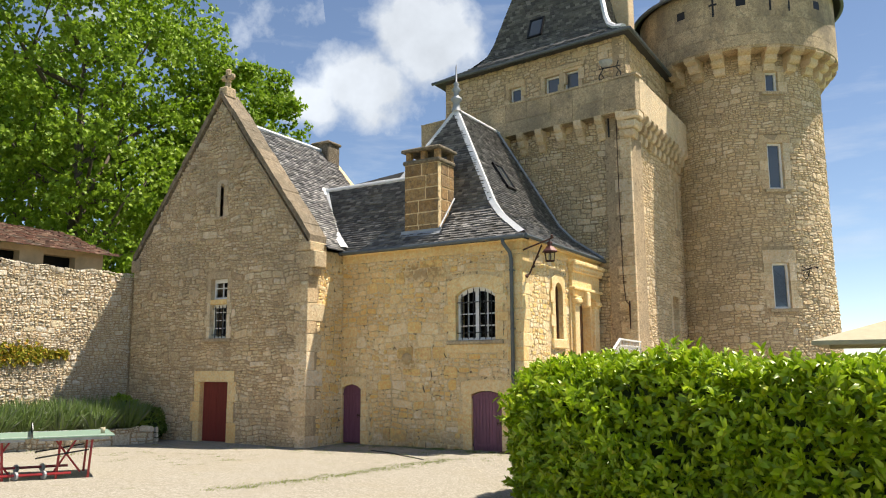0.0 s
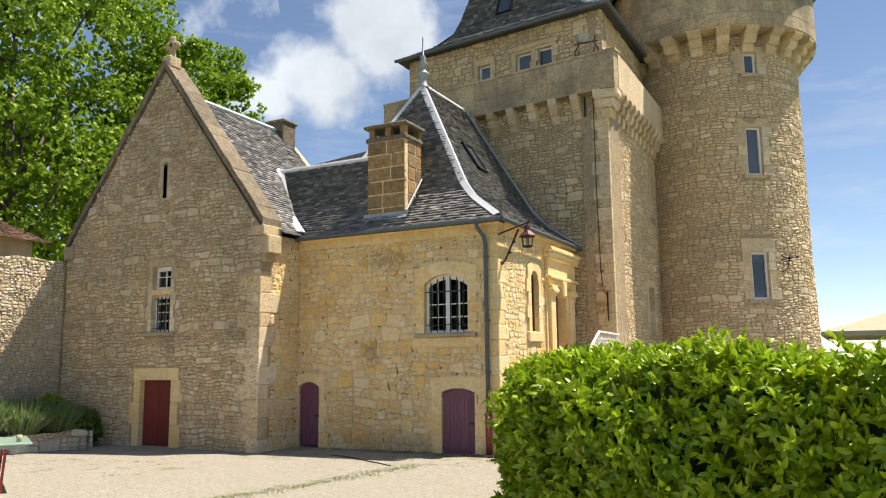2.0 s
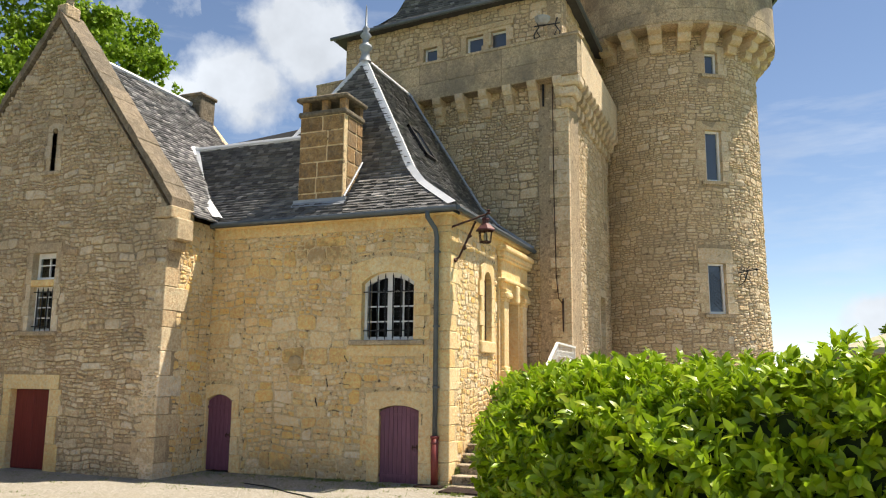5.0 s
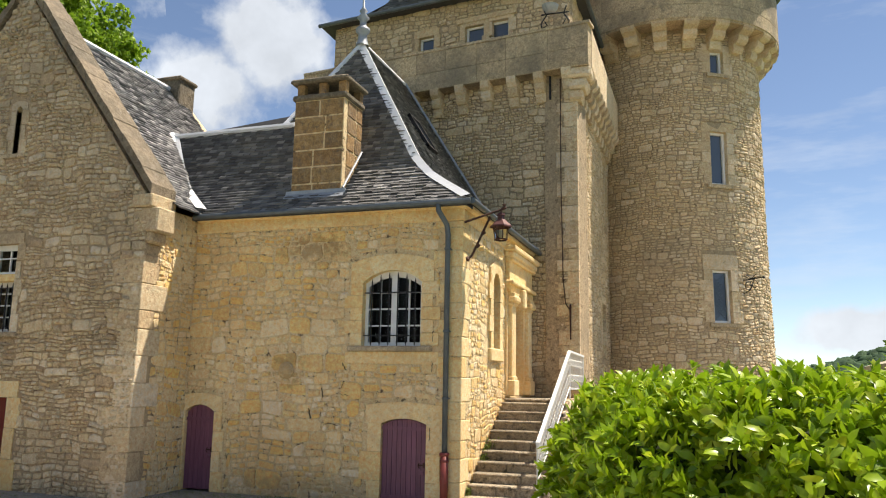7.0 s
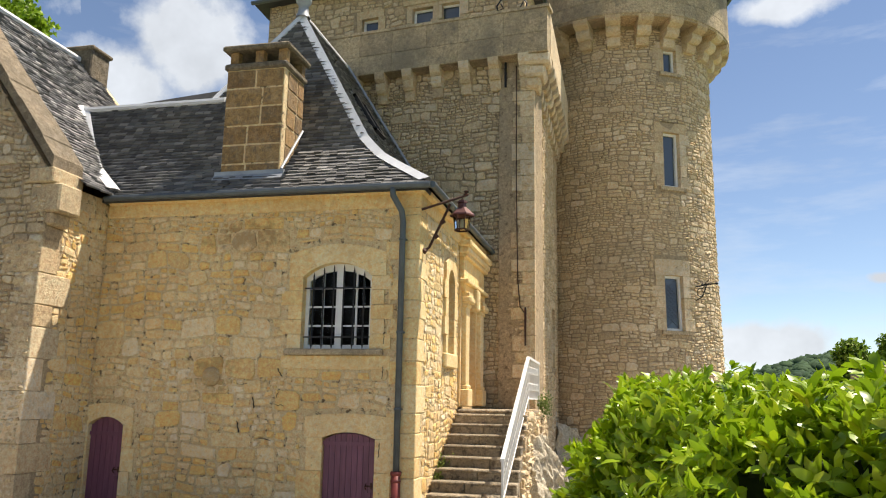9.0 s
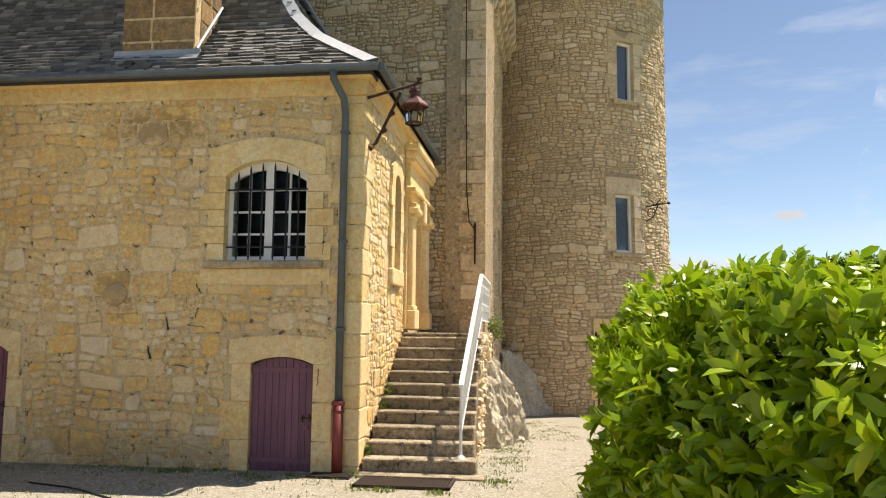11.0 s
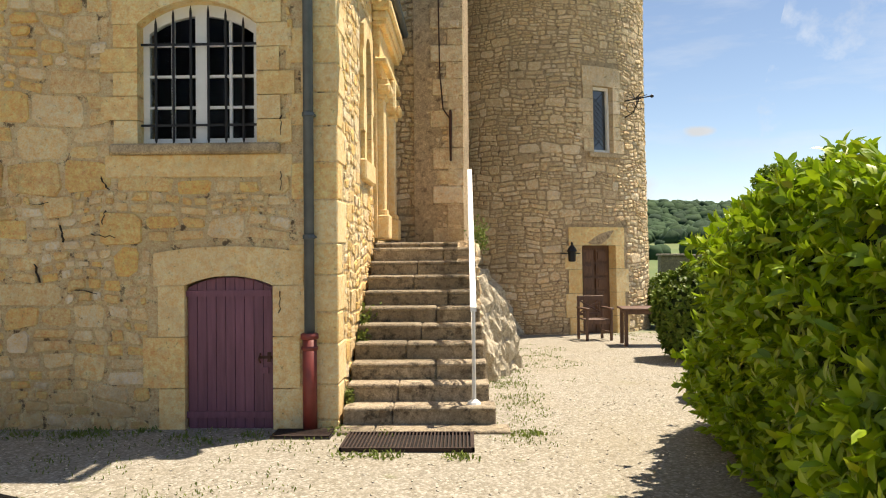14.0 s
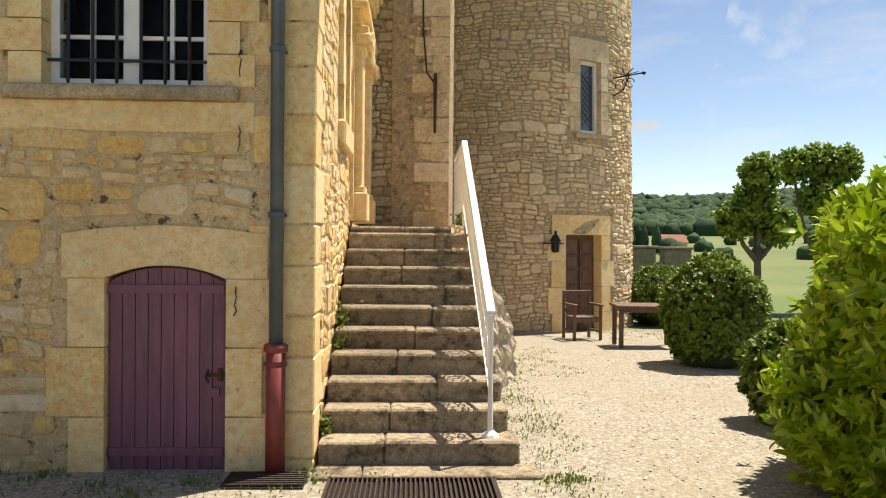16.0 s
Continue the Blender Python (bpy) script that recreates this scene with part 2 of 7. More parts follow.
def foliage(name, hues, rough=0.42, sheen=0.35, transl=0.25):
    m, t, b = material(name, rough)
    col = ramp_of(t, each_of(t), [(i / (len(hues) - 1), h) for i, h in enumerate(hues)])
    col = mix_of(t, rng_of(t, noise_at(t, 1.1, 3.0), 0.4, 0.7, 0.0, 0.3), col, tuple(c * 0.6 for c in hues[0]))
    t.links.new(col, b.inputs["Base Color"])
    b.inputs["Specular IOR Level"].default_value = sheen
    tr = t.nodes.new("ShaderNodeBsdfTranslucent")
    t.links.new(mix_of(t, 0.5, col, (0.26, 0.45, 0.03)), tr.inputs[0])
    mx = nd(t, "ShaderNodeMixShader")
    mx.inputs[0].default_value = transl
    t.links.new(b.outputs[0], mx.inputs[1])
    t.links.new(tr.outputs[0], mx.inputs[2])
    t.links.new(mx.outputs[0], t.nodes["Material Output"].inputs[0])
    return m


def ground_mat():
    m, t, b = material("gravel_and_fields", 0.95)
    g = t.nodes.new("ShaderNodeNewGeometry")
    v = nd(t, "ShaderNodeTexVoronoi", Scale=42.0)
    t.links.new(g.outputs["Position"], v.inputs["Vector"])
    col = ramp_of(t, v.outputs["Color"], [(0.1, (0.22, 0.20, 0.16)), (0.5, (0.36, 0.335, 0.28)), (0.9, (0.54, 0.51, 0.45))])
    col = mix_of(t, rng_of(t, v.outputs["Distance"], 0.25, 0.75, 0.0, 0.5), col, (0.20, 0.17, 0.12))
    col = mix_of(t, rng_of(t, noise_at(t, 0.55, 6.0, rough=0.65), 0.48, 0.72, 0.0, 0.45), col, (0.30, 0.26, 0.18))
    col = mix_of(t, rng_of(t, noise_at(t, 26.0, 5.0, rough=0.8), 0.35, 0.65, 0.35, 0.0), col, (0.10, 0.085, 0.06))
    weed = rng_of(t, noise_at(t, 1.7, 7.0, rough=0.75), 0.60, 0.68, 0.0, 0.55)
    col = mix_of(t, weed, col, (0.15, 0.16, 0.06))
    s = t.nodes.new("ShaderNodeSeparateXYZ")
    t.links.new(g.outputs["Position"], s.inputs[0])
    ln = t.nodes.new("ShaderNodeVectorMath")
    ln.operation = "LENGTH"
    t.links.new(g.outputs["Position"], ln.inputs[0])
    field = mix_of(t, rng_of(t, noise_at(t, 0.02, 4.0), 0.4, 0.6, 0.0, 1.0), (0.09, 0.14, 0.04), (0.14, 0.17, 0.06))
    col = mix_of(t, rng_of(t, ln.outputs["Value"], 24.0, 30.0, 0.0, 1.0), col, field)
    col = mix_of(t, rng_of(t, s.outputs[1], 10.6, 12.4, 0.0, 1.0), col, field)
    wood = mix_of(t, rng_of(t, noise_at(t, 0.05, 8.0, rough=0.7), 0.35, 0.65, 0.0, 1.0), (0.02, 0.05, 0.018), (0.06, 0.11, 0.035))
    col = mix_of(t, rng_of(t, ln.outputs["Value"], 470.0, 490.0, 0.0, 1.0), col, wood)
    t.links.new(col, b.inputs["Base Color"])
    h = t.nodes.new("ShaderNodeMath")
    h.operation = "ADD"
    t.links.new(rng_of(t, v.outputs["Distance"], 0.0, 0.6, 0.8, 0.0), h.inputs[0])
    t.links.new(noise_at(t, 60.0, 4.0), h.inputs[1])
    bump_to(t, b, h.outputs[0], 0.45, 0.010)
    return m


def glass_mat():
    m, t, b = material("window_glass", 0.03)
    b.inputs["Base Color"].default_value = (0.85, 0.9, 0.9, 1)
    b.inputs["Transmission Weight"].default_value = 1.0
    b.inputs["IOR"].default_value = 1.12
    return m


def wood_mat(name, dark, light, rough=0.6, stretch=(30, 30, 3)):
    m, t, b = material(name, rough)
    col = ramp_of(t, noise_at(t, 1.0, 6.0, stretch, 0.6), [(0.3, dark), (0.7, light)])
    k = ramp_of(t, each_of(t), [(0.0, (0.8, 0.8, 0.8)), (1.0, (1.0, 1.0, 1.0))])
    col = mix_of(t, 1.0, col, k, "MULTIPLY")
    t.links.new(col, b.inputs["Base Color"])
    bump_to(t, b, noise_at(t, 1.0, 6.0, stretch), 0.3, 0.01)
    return m


M_SLATE = slate_mat()
# the same slate at twice the brightness: glancing sun put into the colour
M_SLATE_SUNLIT = slate_mat("sunlit_slate", 2.0)
M_ROOFBED = plain("roof_bed", (0.05, 0.05, 0.052), 0.8)
M_ZINC = plain("zinc_flashing", (0.74, 0.75, 0.76), 0.5, 0.1, 0.08)
M_LEAD = plain("grey_lead", (0.34, 0.36, 0.38), 0.5, 0.3, 0.2)
M_GUTTER = plain("grey_blue_pipe", (0.095, 0.115, 0.13), 0.45, 0.2, 0.2)
M_REDPIPE = plain("red_painted_iron", (0.22, 0.04, 0.032), 0.5, 0.0, 0.25)
M_WHITE = plain("white_paint", (0.80, 0.80, 0.78), 0.5, 0.0, 0.06)
M_IRON = plain("black_iron", (0.018, 0.017, 0.018), 0.5, 0.3, 0.3)
M_RUST = plain("rusty_iron", (0.07, 0.028, 0.018), 0.75, 0.2, 0.5, 20)
M_GRATE = plain("dark_rusted_grating", (0.045, 0.026, 0.02), 0.8, 0.2, 0.5, 20)
M_HOOD = plain("red_brown_lamp_hood", (0.10, 0.03, 0.025), 0.5, 0.2, 0.3)
M_PURPLE = wood_mat("purple_painted_wood", (0.15, 0.05, 0.085), (0.23, 0.086, 0.135), 0.5)
M_REDDOOR = wood_mat("dark_red_painted_wood", (0.16, 0.018, 0.016), (0.23, 0.03, 0.025), 0.5)
M_BROWN = wood_mat("brown_door_wood", (0.10, 0.045, 0.022), (0.19, 0.09, 0.045), 0.55)
M_FURN = wood_mat("weathered_teak", (0.10, 0.052, 0.034), (0.19, 0.105, 0.07), 0.6)
# near-black walls: the gloom of an unlit room is in the colour
M_DARKROOM = plain("painted_room_gloom", (0.035, 0.03, 0.025), 0.9)
M_GAP = plain("dark_open_joint", (0.05, 0.032, 0.02), 0.95)
M_GLASS = glass_mat()
M_GROUND = ground_mat()
M_TILE = plain("old_red_roof_tile", (0.24, 0.10, 0.055), 0.85, 0, 0.5, 5.0, 0.5)
M_PLASTER = plain("cream_render", (0.55, 0.45, 0.30), 0.9, 0, 0.2, 2.0)
M_GREENTOP = plain("green_table_paint", (0.20, 0.31, 0.24), 0.4, 0, 0.1)
M_REDTUBE = plain("red_tube_paint", (0.36, 0.03, 0.03), 0.4, 0, 0.2)
M_CANVAS = plain("beige_canvas", (0.40, 0.36, 0.25), 0.9, 0, 0.08)
M_LAUREL = foliage("laurel_leaf", [(0.11, 0.19, 0.008), (0.25, 0.38, 0.010), (0.36, 0.50, 0.012), (0.18, 0.30, 0.010), (0.46, 0.58, 0.016), (0.31, 0.45, 0.012), (0.40, 0.42, 0.02)], 0.36, 0.45, 0.27)
M_TREE = foliage("broad_tree_leaf", [(0.14, 0.23, 0.02), (0.26, 0.39, 0.035), (0.36, 0.50, 0.05), (0.18, 0.30, 0.025)], 0.5, 0.3, 0.38)
M_BOX = foliage("boxwood_leaf", [(0.07, 0.12, 0.012), (0.12, 0.20, 0.02), (0.18, 0.23, 0.04), (0.09, 0.15, 0.015)], 0.5, 0.3, 0.15)
M_POLLARD = foliage("pollard_leaf", [(0.10, 0.17, 0.02), (0.17, 0.27, 0.03), (0.24, 0.34, 0.045), (0.13, 0.21, 0.025)], 0.5, 0.3, 0.25)
M_LAV = foliage("lavender_stem", [(0.14, 0.22, 0.07), (0.21, 0.29, 0.10), (0.18, 0.26, 0.08), (0.26, 0.27, 0.25)], 0.7, 0.2, 0.2)
M_VINE = foliage("yellow_vine_leaf", [(0.35, 0.28, 0.03), (0.28, 0.30, 0.03), (0.42, 0.20, 0.03)], 0.6, 0.2, 0.2)
M_WEED = foliage("weed_blade", [(0.14, 0.19, 0.04), (0.24, 0.26, 0.09), (0.12, 0.17, 0.035)], 0.7, 0.2, 0.2)
# near-black green: the shade between leaves put into a colour
M_CORE = plain("foliage_shade_shell", (0.03, 0.05, 0.012), 0.95)
M_BARK = plain("grey_bark", (0.12, 0.095, 0.07), 0.95, 0, 0.4, 8.0, 0.8)
M_PEBBLE = stone_mat("pebble", [(0.55, 0.50, 0.40), (0.75, 0.70, 0.60), (0.62, 0.55, 0.43)], (0.5, 0.45, 0.35), 0.2)
M_RUIN = stone_mat("grey_ruin_stone", [(0.17, 0.155, 0.13), (0.22, 0.20, 0.17)], (0.10, 0.09, 0.075), 0.5)

# ---- helpers that build ----
RND = random.Random(7)


class Geo:
    """Gathers vertices and faces of one mesh."""

    def __init__(self):
        self.v, self.f = [], []

    def add(self, verts, faces):
        k = len(self.v)
        self.v.extend(tuple(p) for p in verts)
        self.f.extend(tuple(i + k for i in q) for q in faces)
        return self

    def box(self, x0, x1, y0, y1, z0, z1, m=None):
        vs = [Vector((x, y, z)) for z in (z0, z1) for y in (y0, y1) for x in (x0, x1)]
        if m:
            vs = [m @ p for p in vs]
        return self.add(vs, [(0, 2, 3, 1), (4, 5, 7, 6), (0, 1, 5, 4), (2, 6, 7, 3), (0, 4, 6, 2), (1, 3, 7, 5)])

    def block(self, x0, x1, y0, y1, z0, z1, c=0.008, m=None):
        """A box with chamfered edges."""
        vs = []
        for sx in (0, 1):
            for sy in (0, 1):
                for sz in (0, 1):
                    X, Y, Z = (x1 if sx else x0), (y1 if sy else y0), (z1 if sz else z0)
                    dx, dy, dz = (-c if sx else c), (-c if sy else c), (-c if sz else c)
                    vs += [(X, Y + dy, Z + dz), (X + dx, Y, Z + dz), (X + dx, Y + dy, Z)]
        vs = [Vector(p) for p in vs]
        if m:
            vs = [m @ p for p in vs]

        def i(sx, sy, sz, a):
            return (sx * 4 + sy * 2 + sz) * 3 + a
        fs = []
        for s in (0, 1):
            fs.append([i(s, 0, 0, 0), i(s, 1, 0, 0), i(s, 1, 1, 0), i(s, 0, 1, 0)])
            fs.append([i(0, s, 0, 1), i(1, s, 0, 1), i(1, s, 1, 1), i(0, s, 1, 1)])
            fs.append([i(0, 0, s, 2), i(1, 0, s, 2), i(1, 1, s, 2), i(0, 1, s, 2)])
            for r in (0, 1):
                fs.append([i(s, r, 0, 0), i(s, r, 1, 0), i(s, r, 1, 1), i(s, r, 0, 1)])
                fs.append([i(s, 0, r, 0), i(s, 1, r, 0), i(s, 1, r, 2), i(s, 0, r, 2)])
                fs.append([i(0, s, r, 1), i(1, s, r, 1), i(1, s, r, 2), i(0, s, r, 2)])
        for sx in (0, 1):
            for sy in (0, 1):
                for sz in (0, 1):
                    fs.append([i(sx, sy, sz, 0), i(sx, sy, sz, 1), i(sx, sy, sz, 2)])
        return self.add(vs, fs)

    def prism(self, M, poly, n0, n1):
        """A polygon in the wall's (u, v), extruded from n0 out to n1."""
        k = len(poly)
        vs = [M(u, v, n0) for u, v in poly] + [M(u, v, n1) for u, v in poly]
        return self.add(vs, [tuple(range(k)), tuple(range(k, 2 * k))] + [(i, (i + 1) % k, k + (i + 1) % k, k + i) for i in range(k)])

    def tube(self, pts, r, sides=8, close=True):
        """A tube along points; r is one radius or one for each."""
        pts = [Vector(p) for p in pts]
        rs = r if isinstance(r, (list, tuple)) else [r] * len(pts)
        rings = []
        for i, p in enumerate(pts):
            d = (pts[min(i + 1, len(pts) - 1)] - pts[max(i - 1, 0)]).normalized()
            a = d.orthogonal().normalized() if i == 0 else (rings_a - d * rings_a.dot(d)).normalized()
            rings_a = a
            b = d.cross(a)
            rings.append([p + (a * math.cos(q) + b * math.sin(q)) * rs[i] for q in (2 * math.pi * j / sides for j in range(sides))])
        vs = [p for ring in rings for p in ring]
        fs = []
        for i in range(len(pts) - 1):
            for j in range(sides):
                q = (j + 1) % sides
                fs.append((i * sides + j, i * sides + q, (i + 1) * sides + q, (i + 1) * sides + j))
        if close:
            fs += [tuple(range(sides)), tuple(range(len(vs) - sides, len(vs)))]
        return self.add(vs, fs)

    def lathe(self, profile, centre=(0, 0, 0), sides=24, a0=0.0, a1=360.0):
        """Turn (radius, height) round the z axis."""
        full = abs(a1 - a0) >= 359.9
        n = sides if full else sides + 1
        c = Vector(centre)
        vs = [c + Vector((r * math.cos(q), r * math.sin(q), z)) for r, z in profile for q in (radians(a0 + (a1 - a0) * j / sides) for j in range(n))]
        fs = []
        for i in range(len(profile) - 1):
            for j in range(sides):
                q = (j + 1) % n
                fs.append((i * n + j, i * n + q, (i + 1) * n + q, (i + 1) * n + j))
        return self.add(vs, fs)


def mesh_of(name, geo, mat, smooth=False):
    me = bpy.data.meshes.new(name)
    me.from_pydata([tuple(p) for p in geo.v], [], geo.f)
    bm = bmesh.new()
    bm.from_mesh(me)
    bmesh.ops.recalc_face_normals(bm, faces=bm.faces)
    bm.to_mesh(me)
    bm.free()
    if smooth:
        me.shade_smooth()
    me.materials.append(mat)
    return me


def raw_mesh(name, V, F, mat, smooth=False):
    """A large mesh from arrays, faces all of one size."""
    V, F = np.asarray(V, np.float32), np.asarray(F, np.int32)
    me = bpy.data.meshes.new(name)
    me.vertices.add(len(V))
    me.vertices.foreach_set("co", V.ravel())
    k = F.shape[1]
    me.loops.add(F.size)
    me.loops.foreach_set("vertex_index", F.ravel())
    me.polygons.add(len(F))
    me.polygons.foreach_set("loop_start", np.arange(0, F.size, k, dtype=np.int32))
    me.polygons.foreach_set("loop_total", np.full(len(F), k, np.int32))
    me.update(calc_edges=True)
    if smooth:
        me.shade_smooth()
    me.materials.append(mat)
    return me


def empty(name, at=(0, 0, 0), label="", category="", group="", kind=""):
    ob = new(name)
    ob.location = at
    return tagged(ob, label, category, group, kind)


def part(name, geo, mat, parent, label="", smooth=False):
    ob = new(name, mesh_of(name, geo, mat, smooth))
    ob.parent = parent
    if parent.parent is None:
        ob.matrix_parent_inverse = Matrix.Translation(-parent.location)
    return tagged(ob, label)


def thing(name, geo, mat, label, category, group="", kind="", smooth=False):
    return tagged(new(name, mesh_of(name, geo, mat, smooth)), label, category, group, kind)


def solid_wall(geo, M, u0, u1, v0, v1, thick, holes, step=None):
    """A wall with openings (u0, u1, v0, v1) cut right through it."""
    holes = [(h[0] - 0.025, h[1] + 0.025, h[2] - 0.02, h[3] + 0.02) for h in holes]
    us = sorted({u0, u1, *[min(max(h[i], u0), u1) for h in holes for i in (0, 1)]})
    if step:
        fill = []
        for a, b in zip(us, us[1:]):
            n = max(1, math.ceil((b - a) / step))
            fill += [a + (b - a) * i / n for i in range(n)]
        us = fill + [us[-1]]
    vs = sorted({v0, v1, *[min(max(h[i], v0), v1) for h in holes for i in (2, 3)]})

    def solid(i, j):
        if not (0 <= i < len(us) - 1 and 0 <= j < len(vs) - 1):
            return False
        a, b = (us[i] + us[i + 1]) / 2, (vs[j] + vs[j + 1]) / 2
        return not any(h[0] < a < h[1] and h[2] < b < h[3] for h in holes)
    for i in range(len(us) - 1):
        for j in range(len(vs) - 1):
            if not solid(i, j):
                continue
            a, b, c, d = us[i], us[i + 1], vs[j], vs[j + 1]
            geo.add([M(a, c, 0), M(b, c, 0), M(b, d, 0), M(a, d, 0)], [(0, 1, 2, 3)])
            geo.add([M(a, c, -thick), M(b, c, -thick), M(b, d, -thick), M(a, d, -thick)], [(3, 2, 1, 0)])
            for (di, dj), (p, q) in (((-1, 0), ((a, c), (a, d))), ((1, 0), ((b, c), (b, d))), ((0, -1), ((a, c), (b, c))), ((0, 1), ((a, d), (b, d)))):
                if not solid(i + di, j + dj):
                    geo.add([M(*p, 0), M(*q, 0), M(*q, -thick), M(*p, -thick)], [(0, 1, 2, 3)])
    return geo


def rubble(rng, u0, u1, v0, v1, holes, size=1.0, limit=None, flat=1.0):
    """Random rubble: bands of cells, each one stone, or two or three courses of smaller ones. Gives (u0, u1, v0, v1)."""
    out, v = [], v0
    while v < v1 - 0.05:
        bh = min(rng.uniform(0.26, 0.46) * size, v1 - v)
        if v1 - v - bh < 0.1:
            bh = v1 - v
        u = u0
        while u < u1 - 0.02:
            cw = min(rng.uniform(0.3, 0.95) * size, u1 - u)
            rows = rng.choices((1, 2, 3), (0.24, 0.56, 0.20))[0]
            cuts = [0] + sorted((i + rng.uniform(-0.2, 0.2)) / rows for i in range(1, rows)) + [1]
            for lo, hi in zip(cuts, cuts[1:]):
                h = (hi - lo) * bh
                n = max(1, round(cw / (h * rng.uniform(1.2, 2.6) * flat)))
                xs = [0] + sorted((i + rng.uniform(-0.25, 0.25)) / n for i in range(1, n)) + [1]
                for p, q in zip(xs, xs[1:]):
                    out.append([u + p * cw, u + q * cw, v + lo * bh, v + hi * bh])
            u += cw
        v += bh
    kept = []
    for a, b, c, d in out:
        if limit:
            l, r = limit((c + d) / 2)
            a, b = max(a, l), min(b, r)
        ok = b - a > 0.04
        for h in holes:
            if not ok:
                break
            if a < h[1] and b > h[0] and c < h[3] and d > h[2]:
                gain = [(h[0] - a, (a, h[0], c, d)), (b - h[1], (h[1], b, c, d)), (h[2] - c, (a, b, c, h[2])), (d - h[3], (a, b, h[3], d))]
                best = max(gain, key=lambda g: max(0, g[1][1] - g[1][0]) * max(0, g[1][3] - g[1][2]))
                a, b, c, d = best[1]
                ok = b - a > 0.05 and d - c > 0.04
        if ok:
            kept.append((a, b, c, d))
    return kept


def stone_shape(geo, rng, M, r, proud, joint=0.006, rough=0.26):
    """One worn stone: eight-cornered outline, softened towards its face."""
    a, b, c, d = r
    w, h = b - a, d - c
    g = min(joint * rng.uniform(0.7, 1.6), w * 0.2, h * 0.2)
    a, b, c, d = a + g, b - g, c + g, d - g
    w, h = b - a, d - c
    k = min(w, h) * rng.uniform(0.12, 0.3)
    j = min(w, h) * rough * 0.5

    def J():
        return rng.uniform(-j, j)
    ring = [(a + k + J(), c + J() * 0.5), (b - k + J(), c + J() * 0.5), (b + J() * 0.5, c + k * 0.8), (b + J() * 0.5, d - k * 0.8 + J()),
            (b - k + J(), d + J() * 0.5), (a + k + J(), d + J() * 0.5), (a + J() * 0.5, d - k * 0.8 + J()), (a + J() * 0.5, c + k * 0.8)]
    mu, mv = (a + b) / 2, (c + d) / 2
    s = 1 - min(0.26, 0.012 / max(0.03, min(w, h)) * 2)
    tilt = rng.uniform(-0.35, 0.35) * proud, rng.uniform(-0.35, 0.35) * proud
    vs = [M(u, v, -0.02) for u, v in ring]
    vs += [M(mu + (u - mu) * s, mv + (v - mv) * s, proud + tilt[0] * (u - mu) / w * 2 + tilt[1] * (v - mv) / h * 2) for u, v in ring]
    vs.append(M(mu + w * rng.uniform(-0.2, 0.2), mv + h * rng.uniform(-0.2, 0.2), proud * rng.uniform(0.9, 1.9)))
    geo.add(vs, [(i, (i + 1) % 8, 8 + (i + 1) % 8, 8 + i) for i in range(8)] + [(8 + i, 8 + (i + 1) % 8, 16) for i in range(8)])


def wobble(u, v):
    return 0.026 * math.sin(1.7 * u + 2.3 * v) + 0.022 * math.sin(4.3 * u - 1.3 * v + 1) + 0.016 * math.sin(9.1 * u + 6.7 * v + 2)


def lay_stones(rects, M, mat, wall, proud=(0.006, 0.02), joint=0.006, near=None, name="stone", seed=1):
    """Lays stones on a wall: those for which near(u, v) holds are parts one by one, the rest one joined part."""
    rng = random.Random(seed)

    def W(u, v, n):
        return M(u + 0.6 * wobble(1.9 * v + 3, 2.3 * u), v + wobble(u, v), n)
    rest, count = Geo(), 0
    for r in rects:
        if near and count < 300 and near((r[0] + r[1]) / 2, (r[2] + r[3]) / 2):
            g = Geo()
            stone_shape(g, rng, W, r, rng.uniform(*proud), joint)
            part(name, g, mat, wall)
            count += 1
        else:
            stone_shape(rest, rng, W, r, rng.uniform(*proud), joint)
    if rest.f:
        tagged(part(name + "_courses", rest, mat, wall), kind="stuff")


def arc_pts(u0, u1, vs, rise, n):
    """A segmental arch from (u0, vs) to (u1, vs)."""
    half = (u1 - u0) / 2
    R = (half * half + rise * rise) / (2 * rise)
    return [((u0 + u1) / 2 + x, vs + rise - R + math.sqrt(max(0, R * R - x * x))) for x in (-half + 2 * half * i / n for i in range(n + 1))]


